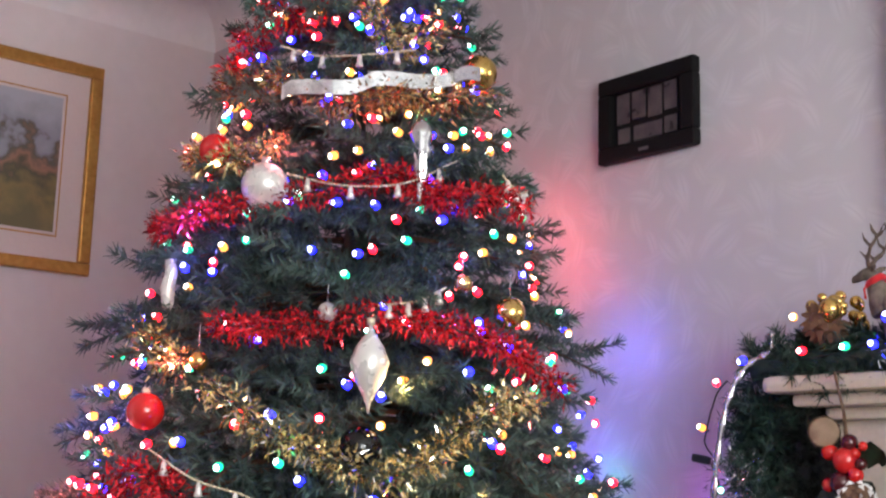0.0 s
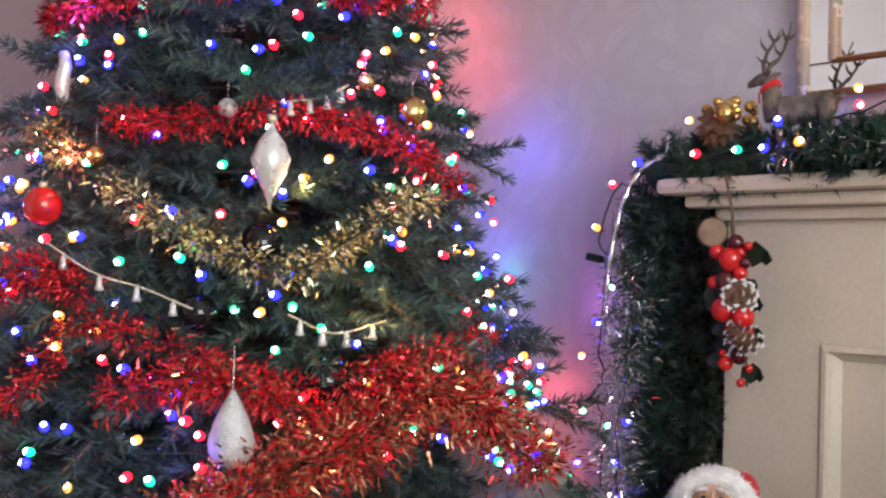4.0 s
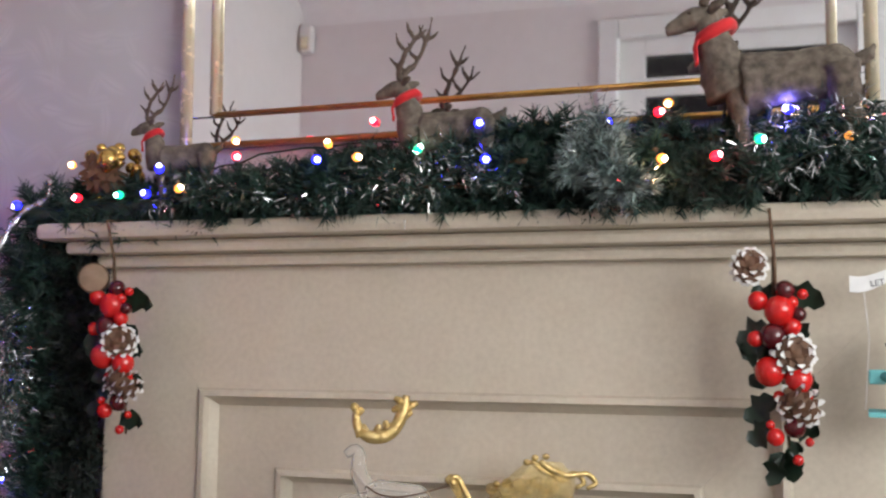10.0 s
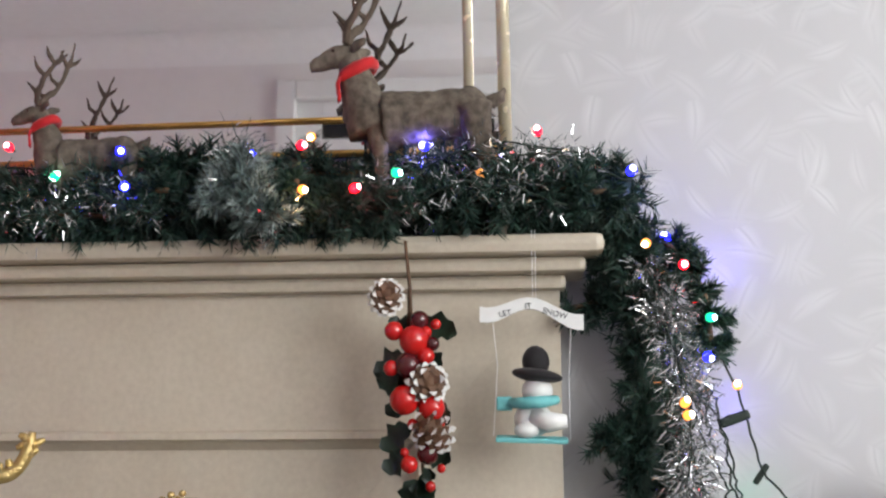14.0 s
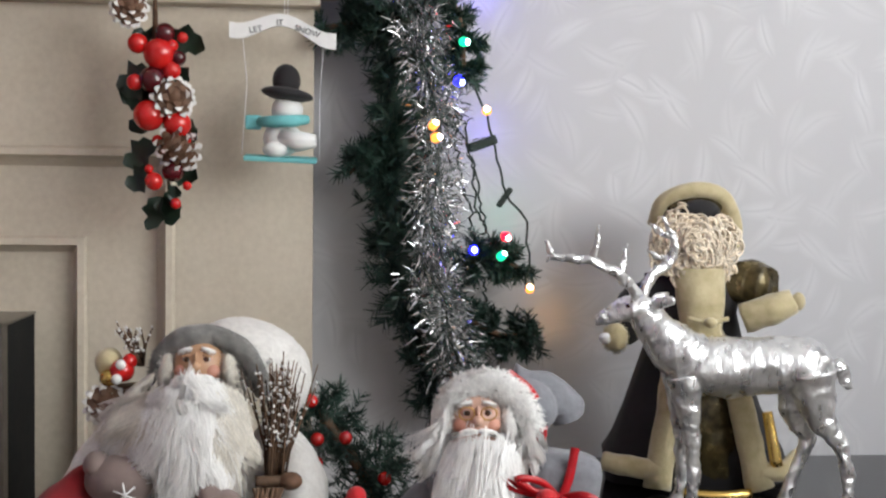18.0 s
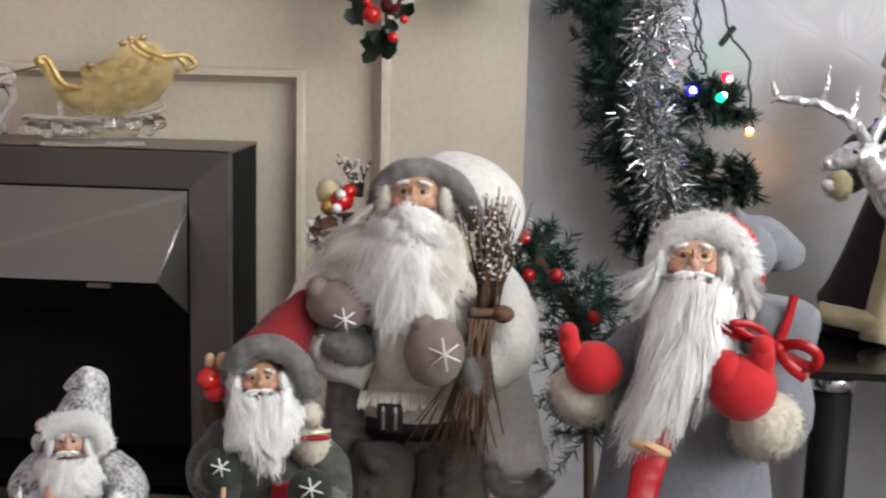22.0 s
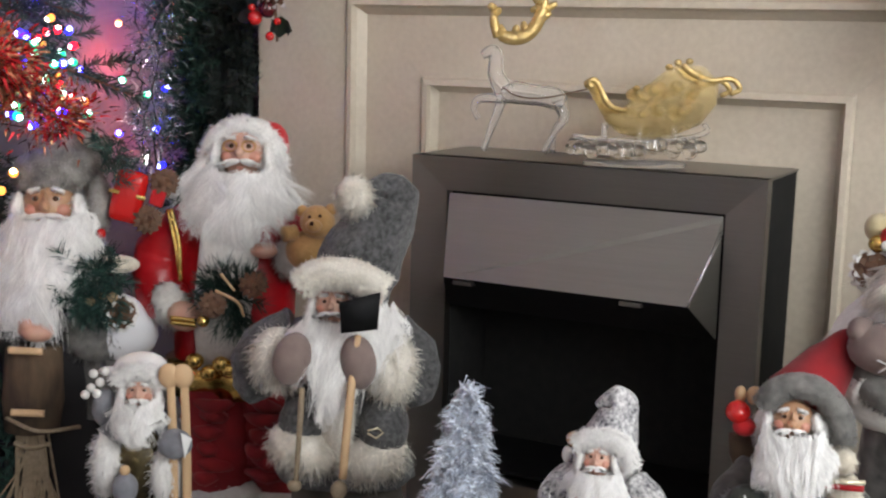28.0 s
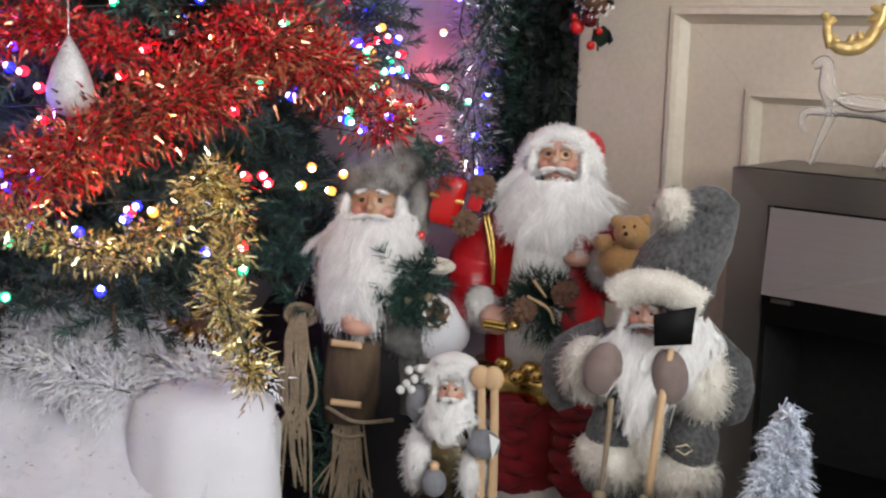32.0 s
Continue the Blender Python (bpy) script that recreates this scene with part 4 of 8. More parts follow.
def point_lamp(at, watts, colour):
    la = bpy.data.lights.new("bulb_light", "POINT")
    la.energy, la.color, la.shadow_soft_size = watts, colour, 0.006
    new("bulb_light", la).location = at


# bulbs that hang close to the wallpaper and tint it
PINK, BLUE, GREEN, AMBER = (1, 0.13, 0.15), (0.16, 0.14, 1), (0.1, 1, 0.6), (1, 0.55, 0.2)
for x, zz, d, w, c in ((-0.68, 1.48, 0.10, 0.3, PINK), (-0.62, 1.36, 0.08, 0.16, PINK), (-0.48, 1.21, 0.09, 0.26, BLUE), (-0.56, 1.02, 0.08, 0.2, BLUE),
                       (-0.39, 0.76, 0.05, 0.15, PINK), (-0.37, 0.62, 0.05, 0.05, PINK), (-0.53, 0.86, 0.05, 0.08, BLUE), (-0.52, 0.98, 0.03, 0.02, GREEN), (-0.30, 0.93, 0.05, 0.05, (0.7, 0.15, 1)),
                       (1.427, 1.104, 0.04, 0.1, BLUE), (1.436, 0.915, 0.035, 0.06, BLUE), (1.53, 0.66, 0.04, 0.035, AMBER), (1.46, 0.80, 0.03, 0.012, GREEN),
                       (0.14, 1.20, 0.04, 0.03, BLUE), (-0.9, 1.75, 0.12, 0.06, PINK)):
    point_lamp((x, WN - d, zz), w * (1.5 if x < 0.3 else 1.0), c)
for phi, zz, w, c in ((-20, 1.45, 0.36, PINK), (25, 1.25, 0.5, BLUE), (-45, 1.32, 0.5, BLUE), (-72, 1.05, 1.0, BLUE), (-35, 1.12, 0.3, PINK), (10, 1.08, 0.25, AMBER), (-60, 0.95, 1.5, PINK), (20, 0.92, 0.25, AMBER), (-10, 0.72, 0.4, BLUE), (50, 1.0, 0.12, PINK), (5, 0.62, 0.2, AMBER), (-80, 1.5, 2.0, PINK)):
    point_lamp(on_tree(phi, zz, 0.03), w * 1.2, c)


def hanger(g, top, bottom):
    g.tube([bottom, top], 0.0008, "t_silver", 4)


def bauble(label, at, geo, drop=0.04):
    hanger(geo, (0, 0, drop), (0, 0, 0))
    return thing("bauble", label, "bauble", at=at, group="baubles on the tree", geo=geo)


def finial(r, up, down, mat):
    return Geo().lathe([(0.0015, up), (r * 0.18, up * 0.8), (r * 0.7, up * 0.42), (r, 0.0), (r * 0.8, -down * 0.3), (r * 0.35, -down * 0.62), (r * 0.12, -down * 0.85), (0.001, -down)], (0, 0, 0), mat, 24).lathe([(0.006, up - 0.002), (0.006, up + 0.008)], (0, 0, 0), "pale_gold", 10)


bauble("large pearly white round bauble", on_tree(-25, 1.415, 0.03), Geo().ball((0, 0, -0.035), 0.035, "bauble_white", seg=24, ring=16).lathe([(0.008, -0.003), (0.008, 0.008)], (0, 0, 0), "chrome", 10))
bauble("pearly white pointed finial bauble", on_tree(4, 1.113, 0.035), finial(0.027, 0.052, 0.068, "bauble_white"))
bauble("shiny red round bauble", on_tree(-43, 1.072, 0.02), Geo().ball((0, 0, -0.027), 0.027, "red_gloss", seg=24, ring=16).lathe([(0.006, -0.002), (0.006, 0.006)], (0, 0, 0), "pale_gold", 10))
bauble("white glittered teardrop bauble", on_tree(-1, 0.77, 0.045), Geo().lathe([(0.002, 0.046), (0.009, 0.034), (0.021, 0.01), (0.029, -0.016), (0.028, -0.032), (0.018, -0.046), (0.002, -0.052)], (0, 0, 0), "glitter_white", 24), 0.1)
bauble("silver icicle spiral bauble", on_tree(18, 1.43, 0.03), Geo().lathe([(0.004, 0.06), (0.014, 0.05), (0.019, 0.035), (0.013, 0.02), (0.018, 0.01), (0.011, -0.005), (0.014, -0.02), (0.008, -0.04), (0.005, -0.06), (0.001, -0.075)], (0, 0, 0), "chrome", 18))
bauble("gold and clear round bauble", on_tree(42, 1.228, 0.01), Geo().ball((0, 0, -0.022), 0.024, "gold_leaf", seg=18, ring=12))
bauble("small gold round bauble", on_tree(28, 1.255, 0.01), Geo().ball((0, 0, -0.014), 0.014, "gold_leaf", seg=16, ring=10))
bauble("white twisted icicle bauble", on_tree(-48, 1.23, 0.02), Geo().tube([(0, 0, 0.04), (0.006, 0, 0.02), (-0.004, 0, 0), (0.002, 0, -0.03), (-0.004, 0, -0.05)], [0.008, 0.01, 0.011, 0.009, 0.002], "bauble_white"))
bauble("orange satin round bauble", on_tree(62, 1.66, 0.02), Geo().ball((0, 0, -0.03), 0.03, "gold_leaf", seg=20, ring=14))
bauble("dark red round bauble", on_tree(-52, 1.486, 0.02), Geo().ball((0, 0, -0.025), 0.026, "red_gloss", seg=20, ring=14))
bauble("small white round bauble", on_tree(-5, 1.2, 0.01), Geo().ball((0, 0, -0.014), 0.014, "bauble_white", seg=16, ring=10))
bauble("small gold round bauble", on_tree(-33, 1.13, 0.01), Geo().ball((0, 0, -0.014), 0.014, "gold_leaf", seg=16, ring=10))
bauble("dark blue round bauble", on_tree(-8, 0.93, -0.01), Geo().ball((0, 0, -0.025), 0.026, "black_glass", seg=20, ring=14))
bauble("black glossy round bauble", on_tree(14, 0.85, -0.01), Geo().ball((0, 0, -0.03), 0.035, "black_glass", seg=20, ring=14))
bauble("black glossy round bauble", on_tree(3, 1.03, -0.02), Geo().ball((0, 0, -0.03), 0.03, "black_glass", seg=20, ring=14))

# wide silver ribbon near the top
g = Geo()
rp = tree_line([(-24, 1.53), (-12, 1.538), (0, 1.545), (15, 1.557), (30, 1.575), (46, 1.60)], 0.04, 18)
vs = np.concatenate([rp + np.array([0, 0, 0.012])] + [rp - np.array([0, 0, 0.011])])
vs = vs + np.array([[0, -0.006 * math.sin(i * 1.7), 0.005 * math.sin(i * 0.9)] for i in list(range(18)) * 2])
g.add(vs, [(i, i + 1, i + 19, i + 18) for i in range(17)], "t_silver")
thing("ribbon", "wide silver foil ribbon across the treetop", "ribbon", geo=g)

for ctrl in ([(-30, 1.622), (-15, 1.598), (2, 1.601), (20, 1.62)], [(-18, 1.395), (-3, 1.376), (13, 1.386), (30, 1.436)], [(6, 1.195), (14, 1.205), (21, 1.228)], [(7, 0.907), (14, 0.885), (23, 0.901)],
             [(-36, 0.992), (-25, 0.954), (-16, 0.936), (-8, 0.912)], [(48, 1.43), (55, 1.41), (62, 1.42)]):
    g = Geo()
    for p in tree_line(ctrl, 0.03, int(36 * (len(ctrl) - 1) / 2)):
        g.ball(p, 0.0019, "pale_gold", seg=8, ring=6)
    g.tube(tree_line(ctrl, 0.03, 20), 0.0008, "pale_gold", 4)
    for p in tree_line(ctrl, 0.032, 9)[1:-1:2]:
        g.lathe([(0.0012, 0.0), (0.0035, -0.004), (0.0042, -0.012), (0.0065, -0.019), (0.001, -0.02)], p, "bauble_white", 10)
    thing("bead_chain", "thin pale gold bead chain looped on the tree", "bead chain", group="bead chains on the tree", geo=g)


# ---- garlands on and beside the mantel ----
def greenery(g, path, radius, shoots_per_m, rng, mat="needle", squash_y=0.8, twist=0.5, needle=0.022):
    ln = np.linalg.norm(np.diff(path, axis=0), axis=1).sum()
    k = int(ln * shoots_per_m)
    g.tube(path, 0.004, "twig", 6)
    p, w, d = around(path, k, rng)
    w[:, 1] *= squash_y
    for i in range(k):
        way = w[i] + d[i] * rng.normal() * twist
        way /= np.linalg.norm(way) + 1e-9
        ln_s = radius * rng.uniform(0.6, 1.05)
        sp = np.array([p[i] + way * ln_s * t for t in (0.1, 0.4, 0.7, 1.0)])
        q, nw, nd = around(sp, 64, rng)
        g.blades(q, nw + nd * 0.8, rng.uniform(0.6, 1.1, 64) * needle, 0.0026, mat)


def cable(parent, ctrl, n=60, wig=0.004, seed=0):
    rng = np.random.default_rng(seed)
    pts = curve_pts(ctrl, n) + rng.normal(scale=wig, size=(n, 3))
    part("cable", Geo().tube(pts, 0.0016, "wire", 5), parent, "dark green twisted cable")


ga_rng = np.random.default_rng(31)
gar = thing("mantel_garland", "green fir garland with silver tinsel lying on the mantel", "garland")
g = Geo()
path = curve_pts([(-0.13, -0.02, 1.145), (0.1, -0.035, 1.155), (0.4, -0.03, 1.165), (0.7, -0.03, 1.17), (0.95, -0.03, 1.175), (1.15, -0.02, 1.19), (1.3, -0.01, 1.185)], 60)
g.tube(path, 0.026, "needle", 8)
greenery(g, path, 0.062, 560, ga_rng, squash_y=0.7)
front = curve_pts([(0.16, -0.075, 1.158), (0.4, -0.078, 1.164), (0.65, -0.08, 1.162), (0.9, -0.09, 1.158), (1.1, -0.085, 1.175), (1.27, -0.06, 1.185)], 40)
greenery(g, front, 0.046, 380, ga_rng, squash_y=0.55)
g.tube(front + np.array([0, 0.03, 0]), 0.022, "needle", 8)
greenery(g, curve_pts([(0.36, -0.045, 1.175), (0.5, -0.05, 1.205), (0.66, -0.05, 1.222), (0.82, -0.05, 1.225), (1.0, -0.055, 1.215), (1.18, -0.05, 1.215)], 30), 0.042, 330, ga_rng, squash_y=0.7)
for k in range(20):
    x = 0.24 + 0.98 * (k + ga_rng.uniform(-0.4, 0.4)) / 19
    at = np.array([x, ga_rng.uniform(-0.1, -0.06), float(np.interp(x, [0.2, 0.7, 1.2], [1.165, 1.185, 1.18]))])
    a, ln = ga_rng.uniform(-0.3, 3.4), ga_rng.uniform(0.04, 0.075)
    way = np.array([math.cos(a) * ln, ga_rng.uniform(-0.025, 0.0), abs(math.sin(a)) * ln * 0.7 - 0.012])
    greenery(g, np.array([at, at + way * 0.5, at + way + np.array([0, 0, -0.008])]), 0.022, 560, ga_rng, squash_y=0.8, needle=0.018, mat="needle" if k % 3 else "needle_frost")
part("greenery", g, gar)
g = Geo()
for ctrl, rad, dens in (([(0.3, -0.1, 1.16), (0.45, -0.105, 1.17), (0.6, -0.1, 1.19), (0.7, -0.09, 1.18)], 0.034, 1500), ([(0.12, -0.11, 1.15), (0.22, -0.12, 1.17), (0.33, -0.115, 1.155)], 0.028, 1000), ([(0.5, -0.125, 1.15), (0.6, -0.13, 1.165), (0.7, -0.125, 1.155)], 0.03, 1300), ([(0.785, -0.1, 1.245), (0.80, -0.12, 1.21), (0.815, -0.13, 1.17), (0.85, -0.13, 1.14)], 0.042, 6000),
                        ([(0.95, -0.1, 1.19), (1.05, -0.1, 1.225), (1.15, -0.1, 1.225), (1.25, -0.09, 1.2)], 0.036, 2200), ([(1.0, -0.125, 1.155), (1.1, -0.125, 1.18), (1.2, -0.115, 1.165)], 0.03, 1400)):
    tinsel(g, curve_pts(ctrl, 24), rad, dens, "t_silver", ga_rng, width=0.0017, mix="needle_frost", share=0.4)
part("silver_tinsel", g, gar, "frosted silver tinsel")
M["bush_frost"] = surf("frosted_blue_needles", (0.4, 0.46, 0.45), (0.06, 0.11, 0.1), 30, 0.4, bump=0, island=0.7)
g = Geo()
for ctrl in ([(0.775, -0.09, 1.225), (0.80, -0.12, 1.20), (0.83, -0.135, 1.165), (0.855, -0.135, 1.14)], [(0.80, -0.1, 1.23), (0.815, -0.13, 1.18), (0.81, -0.135, 1.145)], [(0.79, -0.1, 1.21), (0.77, -0.13, 1.185), (0.765, -0.135, 1.16)]):
    greenery(g, curve_pts(ctrl, 10), 0.026, 560, np.random.default_rng(77), mat="bush_frost", squash_y=0.8, needle=0.02)
part("frosted_sprig", g, gar, "frosted pale blue fir sprig")
ml = thing("fairy_lights", "multicoloured fairy lights laid along the mantel garland", "fairy lights")
for x, zz, key in ((-0.019, 1.216, 3), (0.025, 1.158, 0), (0.096, 1.16, 2), (0.161, 1.196, 1), (0.194, 1.166, 3), (0.258, 1.241, 3), (0.26, 1.218, 0), (0.405, 1.229, 3), (0.408, 1.199, 1), (0.468, 1.2, 3), (0.475, 1.257, 0),
                   (0.539, 1.215, 2), (0.627, 1.248, 1), (0.804, 1.239, 1), (0.769, 1.229, 2), (0.881, 1.181, 3), (0.883, 1.261, 3), (0.947, 1.181, 0), (1.032, 1.245, 1), (1.105, 1.207, 3), (1.294, 1.196, 1), (1.179, 1.261, 0),
                   (0.14, 1.16, 1), (0.65, 1.19, 1), (1.0, 1.2, 2), (-0.08, 1.15, 1), (0.87, 1.25, 0)):
    bulb(ml, BULB_KINDS[key], (x, -0.085 if zz > 1.2 else -0.13, zz), bulb_rng)
cable(ml, [(-0.08, -0.06, 1.15), (0.1, -0.07, 1.17), (0.3, -0.07, 1.22), (0.5, -0.06, 1.235), (0.63, -0.06, 1.25), (0.8, -0.06, 1.23), (0.95, -0.07, 1.2), (1.05, -0.06, 1.24), (1.18, -0.06, 1.25), (1.3, -0.06, 1.19)], seed=3)
for at, w, c in (((0.16, -0.06, 1.21), 0.03, BLUE), ((0.6, -0.03, 1.23), 0.03, BLUE), ((0.80, -0.02, 1.24), 0.035, BLUE), ((1.03, -0.08, 1.255), 0.04, BLUE), ((0.947, -0.145, 1.176), 0.02, PINK), ((0.881, -0.145, 1.176), 0.02, AMBER), ((0.47, -0.03, 1.24), 0.025, PINK), ((0.26, -0.02, 1.23), 0.025, PINK), ((1.33, -0.06, 1.2), 0.03, BLUE)):
    point_lamp(at, w * 3.2, c)

# swag at the left of the surround
gl = thing("side_garland", "green fir garland with silver tinsel hanging beside the surround", "garland", group="side garlands")
g = Geo()
greenery(g, curve_pts([(-0.1, -0.02, 1.13), (-0.135, -0.02, 1.0), (-0.13, -0.015, 0.85), (-0.105, -0.015, 0.7), (-0.11, -0.02, 0.5)], 40), 0.068, 620, ga_rng, squash_y=0.5)
# near-black core and needles stand in for the shade between garland and surround
g.tube(curve_pts([(-0.055, 0.0, 1.1), (-0.05, 0.0, 0.85), (-0.05, 0.005, 0.5)], 12), 0.034, "needle_shade", 10, 0.7)
greenery(g, curve_pts([(-0.05, -0.01, 1.09), (-0.05, -0.01, 0.85), (-0.045, -0.015, 0.48)], 20), 0.05, 620, ga_rng, mat="needle_shade", squash_y=0.5)
part("greenery", g, gl)
g = Geo()
tinsel(g, curve_pts([(-0.15, -0.065, 1.0), (-0.13, -0.08, 0.9), (-0.15, -0.075, 0.8), (-0.145, -0.085, 0.7), (-0.135, -0.085, 0.6)], 30), 0.05, 5200, "t_silver", ga_rng, width=0.002, mix="needle_frost", share=0.3)
part("silver_tinsel", g, gl, "frosted silver tinsel")
g = Geo()
g.tube(curve_pts([(-0.085, -0.05, 1.2), (-0.092, -0.05, 1.17), (-0.125, -0.06, 1.15), (-0.15, -0.075, 1.1), (-0.165, -0.085, 1.02), (-0.175, -0.085, 0.93), (-0.17, -0.08, 0.87)], 40), [0.0055 + 0.0025 * math.sin(k * 1.7) for k in range(40)], "t_silver", 6, flat=0.45)
part("ribbon", g, gl, "twisted silver ribbon")
lf = thing("fairy_lights", "multicoloured fairy lights hanging beside the surround", "fairy lights")
for x, zz, key in ((-0.232, 1.131, 0), (-0.263, 1.057, 3), (-0.228, 0.955, 2), (-0.26, 0.894, 1), (-0.29, 0.835, 3), (-0.231, 0.718, 2), (-0.294, 0.649, 1), (-0.284, 0.74, 2), (-0.21, 0.66, 1), (-0.19, 0.73, 1), (-0.2, 0.6, 1)):
    bulb(lf, BULB_KINDS[key], (x, 0.0, zz), bulb_rng)
cable(lf, [(-0.15, -0.02, 1.14), (-0.225, 0.0, 1.12), (-0.255, 0, 1.05), (-0.235, 0, 0.96), (-0.25, 0, 0.89), (-0.245, 0, 0.8), (-0.27, 0, 0.76), (-0.235, 0, 0.72), (-0.24, 0, 0.62), (-0.2, 0, 0.55)], seed=4)
cable(lf, [(-0.4, 0.02, 0.745), (-0.33, 0.0, 0.75), (-0.28, 0, 0.745), (-0.245, 0, 0.79)], 20, seed=5)
part("plug", Geo().box((-0.262, -0.005, 1.005), (0.035, 0.012, 0.014), "wire", (0, 10, 0), 0.004), lf)

# swag at the right
gr = thing("side_garland", "green fir garland with thick silver tinsel hanging beside the surround", "garland", group="side garlands")
g = Geo()
greenery(g, curve_pts([(1.27, -0.01, 1.16), (1.315, -0.01, 1.06), (1.33, -0.005, 0.95), (1.32, -0.005, 0.85), (1.322, -0.005, 0.74), (1.37, -0.01, 0.63), (1.4, -0.01, 0.55)], 50), 0.058, 520, ga_rng, squash_y=0.6)
g.tube(curve_pts([(1.29, 0.0, 1.12), (1.325, 0.0, 0.95), (1.318, 0.0, 0.78), (1.38, 0.0, 0.6)], 16), 0.024, "needle", 8)
for ctrl in ([(1.34, -0.02, 1.13), (1.39, -0.02, 1.06), (1.4, -0.02, 0.97)], [(1.39, 0.0, 0.72), (1.44, 0.0, 0.745), (1.49, 0, 0.72)], [(1.38, 0, 0.68), (1.45, 0, 0.64), (1.5, 0, 0.64)], [(1.31, -0.01, 0.86), (1.27, -0.01, 0.87), (1.25, -0.01, 0.85)], [(1.27, 0, 1.05), (1.22, 0, 1.04)]):
    greenery(g, curve_pts(ctrl, 12), 0.032, 420, ga_rng, squash_y=0.6, needle=0.018)
part("greenery", g, gr)
g = Geo()
tinsel(g, curve_pts([(1.315, -0.045, 1.1), (1.345, -0.06, 1.0), (1.355, -0.06, 0.9), (1.352, -0.06, 0.8), (1.355, -0.06, 0.72), (1.385, -0.06, 0.64), (1.41, -0.06, 0.57)], 40), 0.036, 9000, "t_silver", ga_rng, width=0.002, mix="needle", share=0.15)
part("silver_tinsel", g, gr, "thick silver tinsel")
lr = thing("fairy_lights", "multicoloured fairy lights hanging on dark twisted cable", "fairy lights")
for x, y, zz, key in ((1.313, -0.09, 1.111, 3), (1.36, -0.08, 1.084, 0), (1.395, -0.05, 1.02, 2), (1.387, -0.07, 0.968, 1), (1.43, -0.02, 0.935, 3), (1.356, -0.1, 0.895, 3), (1.353, -0.1, 0.91, 3), (1.414, -0.03, 0.753, 1), (1.456, -0.03, 0.771, 0), (1.49, -0.02, 0.702, 3), (1.45, -0.03, 0.745, 2), (1.345, -0.02, 1.13, 1)):
    bulb(lr, BULB_KINDS[key], (x, y, zz), bulb_rng)
for i, ctrl in enumerate(([(1.36, -0.02, 1.1), (1.41, -0.02, 0.98), (1.44, -0.02, 0.89), (1.455, -0.02, 0.83), (1.485, -0.02, 0.79), (1.488, -0.02, 0.7)], [(1.38, -0.02, 0.96), (1.4, -0.02, 0.9), (1.42, -0.02, 0.83), (1.428, -0.02, 0.77)],
                          [(1.39, -0.02, 0.94), (1.408, -0.02, 0.89), (1.415, -0.02, 0.82), (1.43, -0.02, 0.78)], [(1.385, -0.02, 0.93), (1.395, -0.02, 0.85), (1.41, -0.02, 0.8), (1.408, -0.02, 0.75)], [(1.43, -0.02, 0.72), (1.44, -0.02, 0.66), (1.49, -0.02, 0.63)])):
    cable(lr, ctrl, 30, 0.0025, seed=10 + i)
part("plug", Geo().box((1.425, -0.02, 0.892), (0.04, 0.012, 0.013), "wire", (0, -20, 0), 0.004), lr)
part("plug", Geo().box((1.455, -0.02, 0.822), (0.03, 0.008, 0.008), "wire", (0, -55, 0), 0.003), lr)


# ---- holly sprays ----
def pine_cone(g, c, r, rot=(0, 0, 0), frost=True, rng=deco_rng):
    c = np.array(c, float)
    R = turn(*rot)
    g.ball(c, (r * 0.6, r * 0.6, r * 0.85), "cone", rot, 10, 7)
    base, way, side = [], [], []
    for i in range(46):
        t = (i + 0.5) / 46
        a = i * 2.39996
        zz = 1 - 2 * t
        rr = math.sqrt(max(0, 1 - zz * zz))
        q = np.array([rr * math.cos(a) * r * 0.62, rr * math.sin(a) * r * 0.62, zz * r * 0.85])
        w = np.array([rr * math.cos(a), rr * math.sin(a), zz * 0.5 - 0.35])
        s = np.array([-math.sin(a), math.cos(a), 0])
        base.append(R @ q + c), way.append(R @ w), side.append(R @ s)
    base, way, side = np.array(base), np.array(way), np.array(side)
    way /= np.linalg.norm(way, axis=1, keepdims=True)
    g.blades(base, way, r * 0.42, r * 0.42, "cone", side=side, segs=2)
    if frost:
        g.blades(base + way * r * 0.29 + np.array([0, -0.0006, 0]), way, r * 0.19, r * 0.42, "frost", side=side)


def holly_leaf(g, at, a, ln, wd, tilt=20):
    pts = []
    for s in (1, -1):
        for k in range(7):
            t = k / 6
            w = wd * math.sin(math.pi * min(max(t, 0.04), 0.97)) ** 0.8 * (1.0 if k % 2 else 0.62)
            pts.append((t * ln, s * w, 0.008 * math.sin(t * 7) + abs(w) * 0.35))
    mid = [(k / 6 * ln, 0, 0) for k in range(7)]
    vs = np.array(pts[:7] + mid + pts[7:])
    fs = [(i, i + 1, i + 8, i + 7) for i in range(6)] + [(i + 7, i + 8, i + 15, i + 14) for i in range(6)]
    vs2 = vs @ turn(tilt, 0, 0).T
    vs2 = np.stack([vs2[:, 0] * math.cos(radians(a)) - vs2[:, 1] * math.sin(radians(a)), -vs2[:, 2], vs2[:, 0] * math.sin(radians(a)) + vs2[:, 1] * math.cos(radians(a))], 1)
    g.add(vs2 + np.array(at), fs, "holly")


